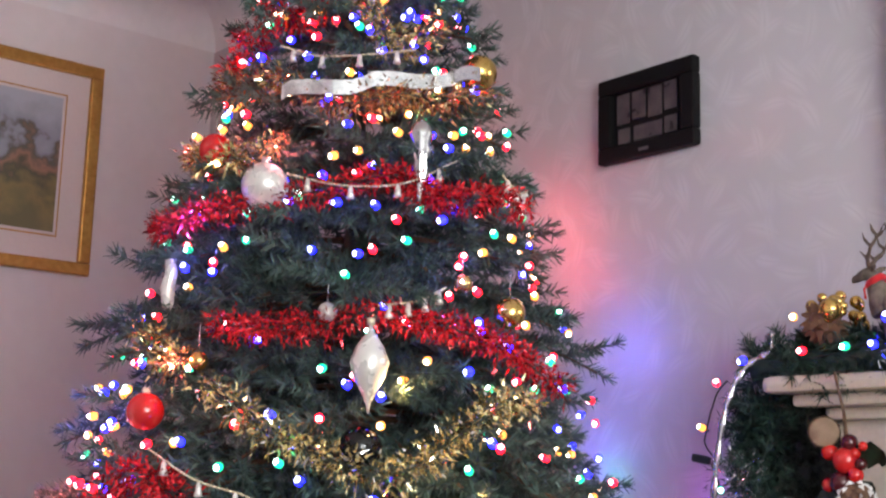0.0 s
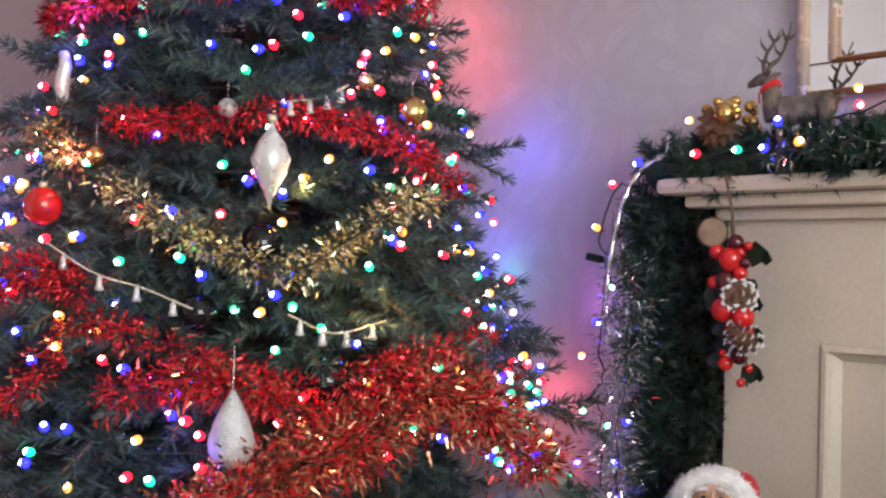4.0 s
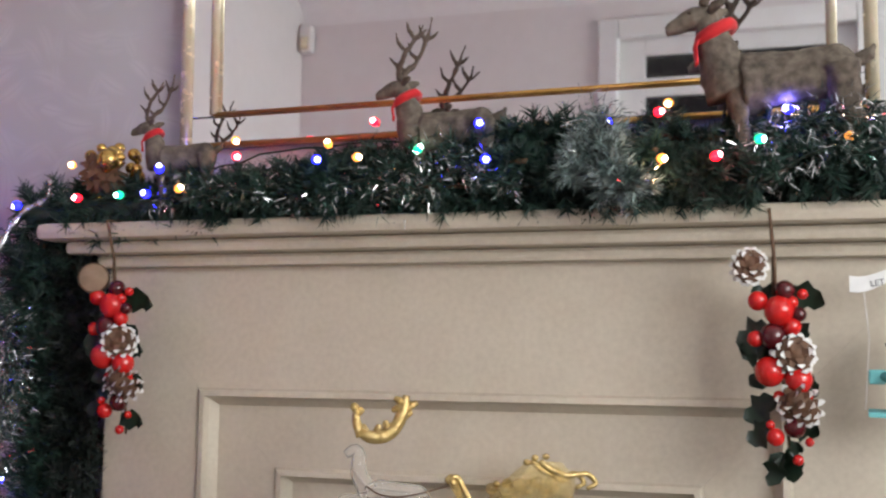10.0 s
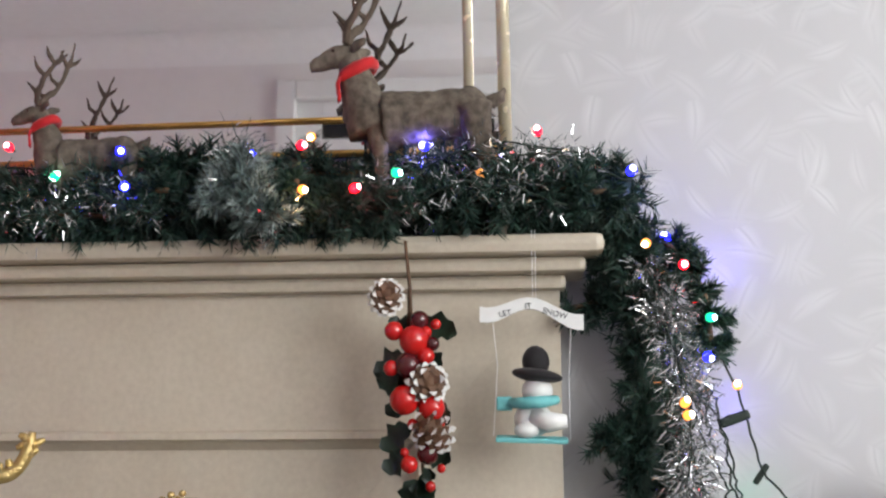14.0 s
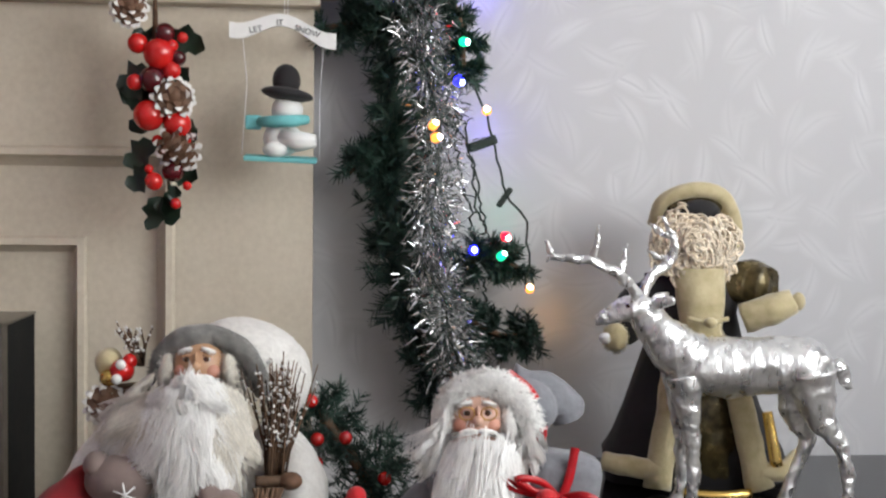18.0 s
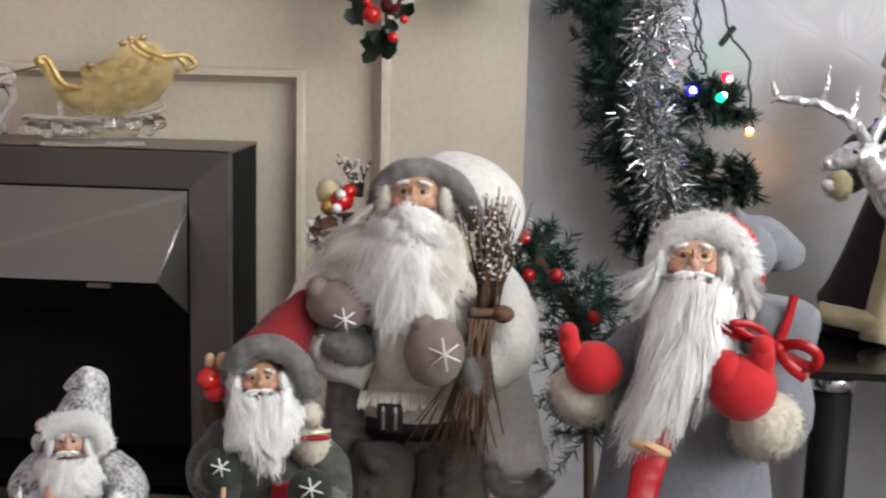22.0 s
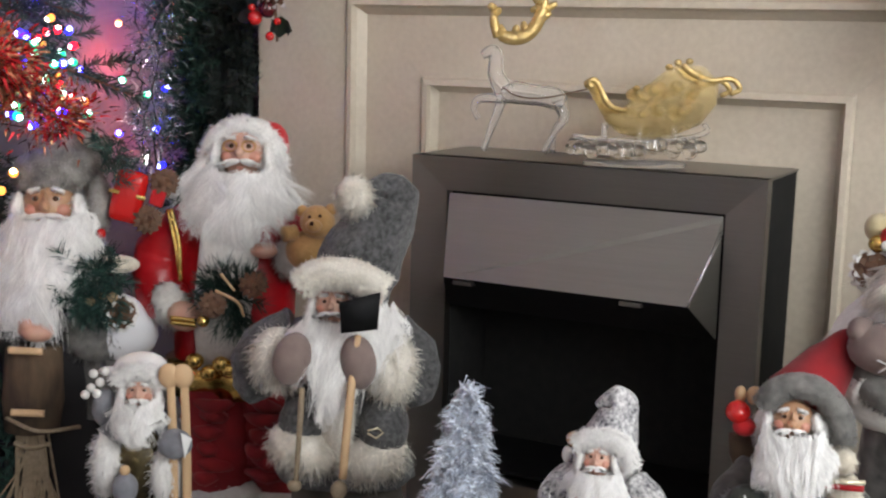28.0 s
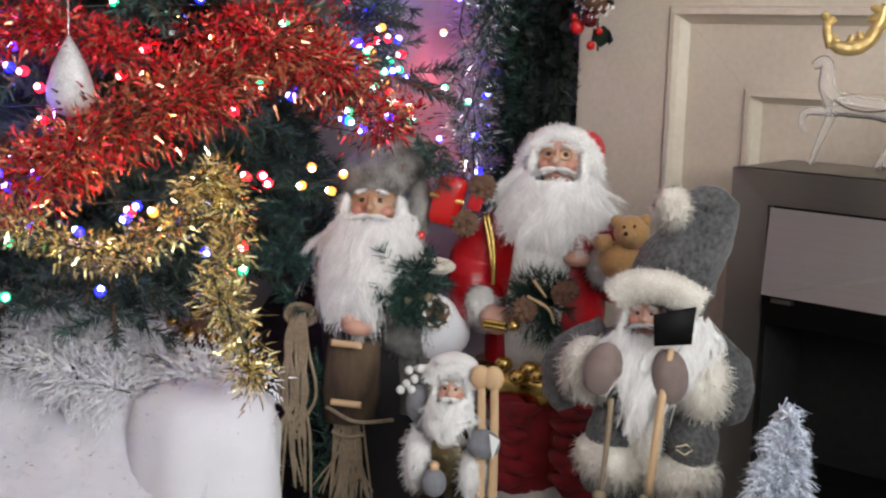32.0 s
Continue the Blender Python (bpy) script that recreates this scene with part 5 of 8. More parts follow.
def holly_spray(at, flip, label, size=1.0):
    """Hung by twine from the mantel: leaves, berries and frosted cones."""
    ob = thing("holly_spray", label, "holly decoration", at=at, group="holly sprays on the surround")
    ob.scale = (size, size, size)
    f = 1
    part("twine", Geo().tube([(0.0, 0.03, 0.0), (0.0, -0.02, -0.004), (f * 0.004, -0.005, -0.06), (f * 0.004, 0.0, -0.11)], [0.002, 0.002, 0.0025, 0.004], "twig", 6), ob, "brown twine")
    part("stem", Geo().tube([(f * 0.004, 0.02, -0.1), (f * 0.012, 0.02, -0.2), (f * 0.02, 0.02, -0.32)], [0.004, 0.003, 0.002], "twig", 6), ob)
    for x, zz, a, ln, wd in ((0.02, -0.11, -20, 0.075, 0.02), (-0.01, -0.17, 200, 0.065, 0.026), (0.02, -0.19, -10, 0.055, 0.018), (-0.005, -0.13, 150, 0.045, 0.018), (0.0, -0.26, 215, 0.065, 0.02), (0.02, -0.33, 250, 0.06, 0.016), (0.03, -0.33, 20, 0.03, 0.012), (0.0, -0.21, 225, 0.06, 0.02), (0.05, -0.15, -60, 0.05, 0.018), (0.06, -0.23, -35, 0.05, 0.018), (0.05, -0.29, -20, 0.05, 0.017), (-0.02, -0.2, 170, 0.055, 0.02), (-0.01, -0.3, 205, 0.05, 0.018), (0.03, -0.33, 290, 0.05, 0.018)):
        g = Geo()
        if flip and zz < -0.29:
            continue
        holly_leaf(g, (f * x * 0.3 + 0.006, 0.004 if zz > -0.3 else -0.004, zz * (1 if flip else 0.92)), a, ln * (0.8 if flip else 0.74), wd * (1.1 if flip else 1.15))
        part("leaf", g, ob)
    for x, zz, r, m_ in ((0.012, -0.13, 0.017, 0), (-0.018, -0.118, 0.011, 0), (0.03, -0.15, 0.01, 0), (-0.022, -0.165, 0.009, 0), (-0.002, -0.205, 0.017, 0), (0.038, -0.215, 0.015, 0), (0.01, -0.235, 0.006, 0), (0.005, -0.285, 0.01, 0), (-0.002, -0.27, 0.005, 0),
                         (0.02, -0.105, 0.011, 1), (0.003, -0.162, 0.015, 1), (0.032, -0.272, 0.012, 1), (0.045, -0.11, 0.006, 0), (0.052, -0.29, 0.005, 0), (0.036, -0.312, 0.006, 0), (0.05, -0.235, 0.006, 0), (0.04, -0.135, 0.008, 1), (0.03, -0.12, 0.007, 0)):
        part("berry", Geo().ball((f * x * 0.85, -0.014, zz), r * 1.14, "red_dark" if m_ else "red_gloss", seg=14, ring=10), ob)
    if flip:
        part("wood_slice", Geo().lathe([(0.022, 0.0), (0.0235, 0.004), (0.0225, 0.008)], (-0.022, -0.016, -0.09), "bark", 18, (88, 0, 30)).lathe([(0.0215, 0.0081), (0.02, 0.0095), (0.003, 0.0098)], (-0.022, -0.016, -0.09), "wood_brown", 18, (88, 0, 30)), ob, "brown wood slice")
    for x, zz, r, rot in ((0.027, -0.185, 0.024, (80, 0, 20)), (0.033, -0.245, 0.024, (60, 0, -30)), (-0.025, -0.075, 0.021, (75, 0, 15)))[:2 if flip else 3]:
        g = Geo()
        pine_cone(g, (f * x if zz < -0.1 else -0.025, -0.016, zz), r * 1.12, rot)
        part("frosted_pine_cone", g, ob)
    return ob


holly_spray((1.008, -0.075, 1.122), False, "red berry and holly spray with frosted pine cones on twine")
holly_spray((0.054, -0.075, 1.132), True, "small red berry and holly spray with frosted cones on twine", 1.0)

# gold cone cluster at the end of the mantel
pick = thing("gold_cone_pick", "gold pine cone and berry cluster on the mantel", "decoration")
g = Geo()
pine_cone(g, (0.02, -0.06, 1.205), 0.036, (70, 20, 0), False)
part("pine_cone", g, pick, "brown pine cone")
for k in range(26):
    w = deco_rng.normal(size=3)
    w /= np.linalg.norm(w)
    part("berry", Geo().ball(np.array((0.03, -0.05, 1.21)) + w * np.array((0.045, 0.03, 0.04)), 0.006 + 0.004 * deco_rng.uniform(), "gold_leaf", seg=10, ring=7), pick)
part("berry", Geo().ball((0.045, -0.085, 1.222), 0.017, "gold_leaf", seg=16, ring=10), pick)

# ---- snowman ornament ----
sn = thing("snowman_ornament", "white snowman on an aqua swing under a wooden banner", "ornament", at=(1.167, -0.07, 0.004))
vs, n_ = [], 14
for dy in (-0.003, 0.003):
    for top in (1, 0):
        for i in range(n_):
            t = i / (n_ - 1)
            zz = 1.025 + 0.010 * math.cos((t - 0.5) * 7.0) - 0.012 * (t - 0.5) + (0.0088 if top else -0.0088) * (1.0 - 0.15 * math.cos((t - 0.5) * 6))
            vs.append(((t - 0.5) * 0.132, dy, zz))
fs = []
for i in range(n_ - 1):
    fs += [(i, n_ + i, n_ + i + 1, i + 1), (2 * n_ + i, 2 * n_ + i + 1, 3 * n_ + i + 1, 3 * n_ + i), (i, i + 1, 2 * n_ + i + 1, 2 * n_ + i), (n_ + i, 3 * n_ + i, 3 * n_ + i + 1, n_ + i + 1)]
ban = part("banner", Geo().add(vs, fs, "white_paint", False), sn, "white wavy wooden banner")
for word, x, zz, roll in (("LET", -0.033, 1.019, 10), ("IT", -0.004, 1.028, 0), ("SNOW", 0.029, 1.018, -16)):
    cu = bpy.data.curves.new("lettering", "FONT")
    cu.body, cu.size, cu.align_x, cu.extrude = word, 0.0105, "CENTER", 0.0003
    cu.materials.append(M["ink"])
    tx = new("lettering", cu)
    tx.parent = ban
    tx.matrix_local = pose(x, -0.0036, zz, 90, 0, 0) @ pose(0, 0, 0, 0, 0, roll)
for a, b_ in (((0.002, 0, 1.03), (0.002, -0.012, 1.128)), ((0.006, 0, 1.03), (0.006, -0.012, 1.128)), ((-0.05, 0, 1.02), (-0.044, 0, 0.955)), ((0.05, 0, 1.005), (0.046, 0, 0.94)), ((-0.044, 0, 0.955), (-0.05, 0, 0.868)), ((0.046, 0, 0.94), (0.046, 0, 0.862))):
    part("cord", Geo().tube([a, b_], 0.00045, "t_white", 4), sn, "fine white cord")
part("swing_seat", Geo().box((-0.002, 0, 0.863), (0.09, 0.04, 0.006), "aqua", (6, 2, 0), 0.002), sn, "aqua painted wooden seat")
g = Geo().ball((0.006, 0, 0.924), (0.02, 0.02, 0.018), "white_paint", lump=0.05).ball((0.0, 0, 0.888), (0.024, 0.02, 0.022), "white_paint").ball((-0.008, -0.014, 0.874), (0.016, 0.013, 0.01), "white_paint").tube([(0.0, -0.01, 0.89), (0.02, -0.02, 0.884), (0.042, -0.022, 0.885)], [0.012, 0.013, 0.008], "white_paint")
part("snowman", g, sn)
g = Geo().ball((0.006, -0.004, 0.943), (0.034, 0.028, 0.009), "black_velvet", (0, 8, 0), lump=0.1).ball((0.005, 0, 0.96), (0.018, 0.017, 0.021), "black_velvet", lump=0.1)
part("hat", g, sn, "black knitted hat")
g = Geo().tube([(-0.03, 0.004, 0.909), (-0.014, -0.02, 0.908), (0.012, -0.024, 0.909), (0.03, -0.006, 0.912)], [0.006, 0.0075, 0.0075, 0.006], "aqua").box((-0.036, 0.002, 0.908), (0.02, 0.01, 0.018), "aqua", None, 0.003)
part("scarf", g, sn, "aqua scarf")

# ---- sketching tools for soft figures ----
def pile(g, vs, fs, n, ln, mat, rng):
    """Short plush strands all over a sheet of four-cornered faces."""
    vs = np.asarray(vs, float)
    q = vs[np.array([f for f in fs if len(f) == 4])[rng.integers(0, sum(len(f) == 4 for f in fs), n)]]
    u, v = rng.uniform(size=(2, n, 1))
    at = (q[:, 0] * (1 - u) + q[:, 1] * u) * (1 - v) + (q[:, 3] * (1 - u) + q[:, 2] * u) * v
    nr = np.cross(q[:, 1] - q[:, 0], q[:, 3] - q[:, 0])
    nr /= np.linalg.norm(nr, axis=1, keepdims=True) + 1e-9
    nr *= np.where(nr @ np.array([0.2, -0.6, 0.8]) < 0, -1, 1)[:, None]
    way = nr * 0.45 + rng.normal(scale=0.5, size=(n, 3))
    g.blades(at, way, rng.uniform(0.5, 1.2, n) * ln, 0.0016, mat, 0.2, 2, np.cross(way, nr))
    g.soften(6 * n, np.repeat(nr + rng.normal(scale=0.12, size=(n, 3)), 6, 0))


class Sketch:
    """Draws a figure in a frontal grid: u to the right, v down, depth towards the back in metres."""

    def __init__(self, u0, v0, s, seed=1, lean=0.26):
        self.g, self.u0, self.v0, self.s, self.lean = Geo(), u0, v0, s, lean
        self.rng = np.random.default_rng(seed)

    def p(self, u, v, d=0.0):
        return np.array(((u - self.u0) * self.s, d, -(v - self.v0) * self.s * 1.012 - self.lean * d))

    def ball(self, u, v, ru, rv, mat, d=0.0, rd=None, rot=0, lump=0.0, seg=16, ring=11):
        rd = (ru + rv) / 2 * self.s if rd is None else rd
        self.g.ball(self.p(u, v, d), (ru * self.s, rd, rv * self.s), mat, (0, rot, 0), seg, ring, lump, 30)
        return self

    def limb(self, pts, rad, mat, n=10, flat=1.0):
        c = curve_pts([self.p(*q) for q in pts], 5 * len(pts))
        r = np.interp(np.linspace(0, 1, len(c)), np.linspace(0, 1, len(rad)), rad) * self.s
        self.g.tube(c, list(r), mat, n + 4, flat)
        if r.max() > 0.012:
            self.g.v[-1] = self.g.v[-1] + np.array([noise.noise_vector(Vector(q) * 45)[:] for q in self.g.v[-1]]) * 0.16 * r.mean()
        return self

    def fuzz(self, u, v, ru, rv, mat, d=0.0, rd=None, n=300, ln=12, w=2.2, rot=0, fill=None, droop=0.25):
        n, ln = int(n * 2.6), ln * 0.8
        rd = (ru + rv) / 2 * self.s if rd is None else rd
        self.ball(u, v, ru * 0.93, rv * 0.93, fill or mat, d, rd * 0.93, rot, 0.06)
        q = self.rng.normal(size=(n, 3))
        q /= np.linalg.norm(q, axis=1, keepdims=True)
        q[:, 1] = -np.abs(q[:, 1]) * 0.8 + 0.2 * q[:, 1]
        r = np.array((ru * self.s, rd, rv * self.s)) * 0.93
        R = turn(0, rot, 0)
        base = (q * r) @ R.T + self.p(u, v, d)
        way = (q / r) @ R.T
        way = way / np.linalg.norm(way, axis=1, keepdims=True) * 0.45 + self.rng.normal(scale=0.45, size=(n, 3)) + np.array([0, -0.1, -0.45])
        nrm = (q / r) @ R.T / np.linalg.norm(q / r, axis=1, keepdims=True) + self.rng.normal(scale=0.1, size=(n, 3))
        self.g.blades(base, way, self.rng.uniform(0.6, 1.2, n) * ln * self.s, w * self.s, mat, droop, 2, np.cross(way, nrm))
        self.g.soften(6 * n, np.repeat(nrm, 6, 0))
        return self

    def furline(self, pts, ru, rv, mat, d=0.0, rd=0.02, n=120, ln=12, w=2.2, fill=None):
        """A roll of plush along a line."""
        pts = list(pts)
        c = curve_pts([self.p(u, v, d) for u, v in pts], 5 * len(pts))
        rad = (ru + rv) / 2 * self.s * 0.9
        taper = np.interp(np.linspace(0, 1, len(c)), [0, 0.12, 0.88, 1], [0.6, 1, 1, 0.6])
        self.g.tube(c, list(rad * taper), fill or mat, 10)
        k_ = int(n * len(pts) * 3.4)
        p, nw, dd = around(c, k_, self.rng)
        nw[:, 1] = -np.abs(nw[:, 1])
        way = nw * 0.5 + dd * self.rng.normal(scale=0.45, size=(k_, 1)) + self.rng.normal(scale=0.35, size=(k_, 3)) + np.array([0, 0, -0.15])
        nrm = nw + np.array([0, -0.25, 0.15]) + self.rng.normal(scale=0.08, size=(k_, 3))
        self.g.blades(p + nw * rad * 0.9, way, self.rng.uniform(0.5, 1.2, k_) * (ln * 0.45 + 4) * self.s, w * self.s, mat, 0.15, 2, np.cross(way, nrm))
        self.g.soften(6 * k_, np.repeat(nrm, 6, 0))
        return self

    def hair(self, roots, tips, mat, n=400, d0=-0.02, d1=-0.03, bulge=0.02, w=3.0, jit=8, segs=5):
        """Layered wavy locks that fall from a line of roots to a line of tips, over a soft core."""
        n, w = int(n * 7), w * 0.28
        locks = max(16, n // 56)
        lock = self.rng.integers(0, locks, n)
        tc = self.rng.uniform(0, 1, locks)[lock]
        t = np.clip(tc + self.rng.normal(scale=0.055, size=n), 0, 1)
        s0 = self.rng.uniform(-0.07, 0.7, locks)[lock] + self.rng.normal(scale=0.05, size=n) + 0.14 * np.abs(2 * t - 1) ** 3
        s1 = np.minimum(s0 + self.rng.uniform(0.26, 0.5, locks)[lock] + self.rng.normal(scale=0.03, size=n), 1.04)
        wisp = self.rng.uniform(size=n) < 0.06
        s1 = np.where(wisp, np.maximum(s1, 1.02) + self.rng.uniform(0, 0.12, n), s1)

        def lay(t, s):
            def along(line):
                line = np.array(line, float)
                x = np.linspace(0, 1, len(line))
                return np.stack([np.interp(t, x, line[:, 0]), np.interp(t, x, line[:, 1])], 1)
            a, c = along(roots), along(tips)
            q = a + (c - a) * s[:, None]
            dep = d0 + (d1 - d0) * s - bulge * np.sin(math.pi * np.clip(0.12 + 0.85 * s, 0, 1)) * (1 - 0.75 * (2 * t - 1) ** 2) + 0.02 * min(1.0, self.s * 1400) * np.abs(2 * t - 1) ** 4
            return np.stack([(q[:, 0] - self.u0) * self.s, dep, -(q[:, 1] - self.v0) * self.s * 1.012 - self.lean * dep], 1)

        wide = n > 1300
        gu, gv = 13, 8
        tt, ss = np.meshgrid(np.linspace(0.1, 0.9, gu), np.linspace(-0.05, 0.78, gv))
        ss = ss + 0.18 * np.abs(2 * tt - 1) ** 2 * (1 - ss)
        core = lay(tt.ravel(), ss.ravel()) + np.array([0, 0.006, 0])
        self.g.add(core if wide else core[:0], [] if not wide else [(r * gu + k, (r + 1) * gu + k, (r + 1) * gu + k + 1, r * gu + k + 1) for r in range(gv - 1) for k in range(gu - 1)], mat)
        sway = self.rng.normal(scale=jit * 1.7 * self.s, size=locks)[lock] + self.rng.normal(scale=jit * 0.35 * self.s, size=n)
        phase = self.rng.uniform(0, 6.28, locks)[lock] + self.rng.normal(scale=0.3, size=n)
        lift = (self.rng.uniform(0.0, 0.011, locks)[lock] + self.rng.uniform(0, 0.003, n)) * min(1.0, self.s * 1500)
        rows, norm = [], []
        side = np.array([1.0, 0.0, 0.0]) + self.rng.normal(scale=0.25, size=(n, 3))
        for i in range(segs + 1):
            x = i / segs
            q = lay(t + (tc - t) * 0.8 * x * x, s0 + (s1 - s0) * x)
            q[:, 0] += sway * x + jit * 0.45 * self.s * (np.sin(phase + 5.5 * x) - np.sin(phase))
            q[:, 1] -= lift * math.sin(math.pi * (0.2 + 0.7 * x)) 
            ww = w * self.s * (1 - 0.85 * x) * 0.5 + 0.0001
            rows += [q + side * ww, q - side * ww]
            nn = np.stack([(t - 0.5) * 1.5 + 0.12 * np.cos(phase + 5.5 * x), np.full(n, -1.0), 0.55 - 0.6 * (s0 + (s1 - s0) * x)], 1)
            norm += [nn, nn]
        m = 2 * (segs + 1)
        self.g.add(np.stack(rows, 1).reshape(-1, 3), [(o + 2 * i, o + 2 * i + 1, o + 2 * i + 3, o + 2 * i + 2) for o in range(0, n * m, m) for i in range(segs)], mat, True)
        self.g.soften(n * m, np.stack(norm, 1).reshape(-1, 3))
        return self

    def face(self, u, v, r, skin="skin", d=-0.03, rot=0, glasses=False, beard="hair_white"):
        """Head, cheeks, nose, eyes, brows, moustache and mouth."""
        s = self.s
        self.ball(u, v, r, r * 1.05, skin, d + r * s * 0.55, r * s * 0.95)
        f = d - r * s * 0.2
        for k in (-1, 1):
            self.ball(u + k * r * 0.52, v + r * 0.22, r * 0.3, r * 0.26, "cheek", f + r * s * 0.12)
            self.fuzz(u + k * r * 1.14, v + r * 0.3, r * 0.3, r * 0.85, beard, f + r * s * 0.45, r * s * 0.5, 170, r * 0.34, 1.5, rot=-k * 8)
            self.ball(u + k * r * 0.36, v - r * 0.2, r * 0.2, r * 0.13, "cheek", f + r * s * 0.05, r * s * 0.08)
            self.ball(u + k * r * 0.36, v - r * 0.18, r * 0.15, r * 0.09, "eye_white", f - r * s * 0.03, r * s * 0.07)
            self.ball(u + k * r * 0.35, v - r * 0.17, r * 0.11, r * 0.1, "eye", f - r * s * 0.065, r * s * 0.06)
            self.ball(u + k * r * 0.37, v - r * 0.31, r * 0.2, r * 0.06, skin, f + r * s * 0.0, r * s * 0.09, k * 10)
            self.fuzz(u + k * r * 0.42, v - r * 0.52, r * 0.27, r * 0.075, "hair_white", f + r * s * 0.02, r * s * 0.12, 50, r * 0.14, 1.0, rot=k * 16)
            self.ball(u + k * r * 0.34, v + r * 0.49, r * 0.36, r * 0.12, "hair_white", f - r * s * 0.24, r * s * 0.14, k * 8)
            self.hair([(u + k * r * 0.02, v + r * 0.36), (u + k * r * 0.06, v + r * 0.54)], [(u + k * r * 1.02, v + r * 0.5), (u + k * r * 0.9, v + r * 0.68)], "hair_white", 60, f - r * s * 0.36, f - r * s * 0.08, 0.004, 3.0, r * 0.06)
            if glasses:
                ring = [self.p(u + k * r * 0.38 + r * 0.27 * math.cos(a), v - r * 0.14 + r * 0.22 * math.sin(a), f - r * s * 0.22) for a in np.linspace(0, 2 * math.pi, 15)]
                self.g.tube(ring, 1.2 * s, "gold_frame", 6)
        self.fuzz(u, v + r * 1.14, r * 0.8, r * 0.24, beard, f + r * s * 0.12, r * s * 0.4, 160, r * 0.35, 1.5)
        self.ball(u, v + r * 0.12, r * 0.2, r * 0.19, skin, f - r * s * 0.3).ball(u, v - r * 0.12, r * 0.09, r * 0.3, skin, f - r * s * 0.12)
        self.ball(u, v + r * 0.74, r * 0.17, r * 0.07, "cheek", f - r * s * 0.24, r * s * 0.1)
        return self

    def band(self, pts, w, mat):
        """A flat ribbon that faces the front."""
        c = curve_pts([self.p(*q) for q in pts], 5 * len(pts))
        d = np.gradient(c, axis=0)
        a = np.stack([-d[:, 2], np.zeros(len(c)), d[:, 0]], 1)
        a = a / (np.linalg.norm(a, axis=1, keepdims=True) + 1e-9) * w * self.s / 2
        k = len(c)
        back = np.array([0, 0.0015, 0])
        vs = np.concatenate([c - a, c + a, c - a + back, c + a + back])
        fs = [(i, i + 1, k + i + 1, k + i) for i in range(k - 1)] + [(2 * k + i, 3 * k + i, 3 * k + i + 1, 2 * k + i + 1) for i in range(k - 1)]
        fs += [(i, 2 * k + i, 2 * k + i + 1, i + 1) for i in range(k - 1)] + [(k + i, k + i + 1, 3 * k + i + 1, 3 * k + i) for i in range(k - 1)]
        self.g.add(vs, fs, mat)
        return self

    def flake(self, u, v, r, d):
        for a in (20, 80, 140):
            c, s_ = math.cos(radians(a)) * r, math.sin(radians(a)) * r
            self.g.tube([self.p(u - c, v - s_, d), self.p(u + c, v + s_, d)], 1.6 * self.s, "white_paint", 5)
        return self

    def twigs(self, u0, v0, u1, v1, spread, n, mat="twig", d=-0.05, frost=False, w=3.0):
        for _ in range(n):
            a, b_ = self.rng.normal(scale=spread * 0.3), self.rng.normal(scale=spread)
            dd = d + self.rng.uniform(-0.012, 0.012)
            mid = ((u0 + u1) / 2 + (a + b_) / 2 + self.rng.normal(scale=4), (v0 + v1) / 2)
            end = (u1 + b_, v1 + self.rng.normal(scale=abs(v1 - v0) * 0.12))
            self.g.tube([self.p(u0 + a, v0, dd), self.p(*mid, dd), self.p(*end, dd)], [w * self.s, w * 0.8 * self.s, w * 0.4 * self.s], mat, 5)
            if frost:
                for _k in range(5):
                    t = self.rng.uniform(0.35, 1)
                    q = self.p(u0 + a + (end[0] - u0 - a) * t, v0 + (end[1] - v0) * t, dd - 0.003)
                    self.g.ball(q + self.rng.normal(scale=2.5 * self.s, size=3), self.rng.uniform(1.5, 3.2) * self.s, "frost", seg=6, ring=5)
        return self

    def skirt(self, rows, mat, d=0.0, n=22, depth=0.75, lump=0.05):
        """A soft cone of (u centre, v, half width) rows."""
        vs, fs = [], []
        for u, v, r in rows:
            for j in range(n):
                a = 2 * math.pi * j / n
                q = 1 + lump * math.sin(5 * a + v * 0.03) + lump * noise.noise(Vector((math.cos(a) * 2, math.sin(a) * 2, v * 0.02)))
                vs.append(self.p(u + r * q * math.cos(a), v, d) + np.array((0, r * q * self.s * depth * math.sin(a), 0)))
        for i in range(len(rows) - 1):
            fs += [(i * n + j, (i + 1) * n + j, (i + 1) * n + (j + 1) % n, i * n + (j + 1) % n) for j in range(n)]
        fs += [tuple(range(n)), tuple(range(len(rows) * n - 1, (len(rows) - 1) * n - 1, -1))]
        self.g.add(vs, fs, mat)
        return self

    def done(self, name, label, category, at, yaw, size=(1, 1, 1)):
        ob = thing(name, label, category, geo=self.g)
        ob.matrix_world = pose(*at, 0, 0, yaw) @ Matrix.Diagonal((*size, 1))
        return ob


BPOS, BS = (-0.126, -0.32, 0.563), 0.000849

def foot(z0, s, v0, base=0.05):
    """The grid row at which a figure meets the hearth."""
    return v0 + (z0 - base) / s / 1.012


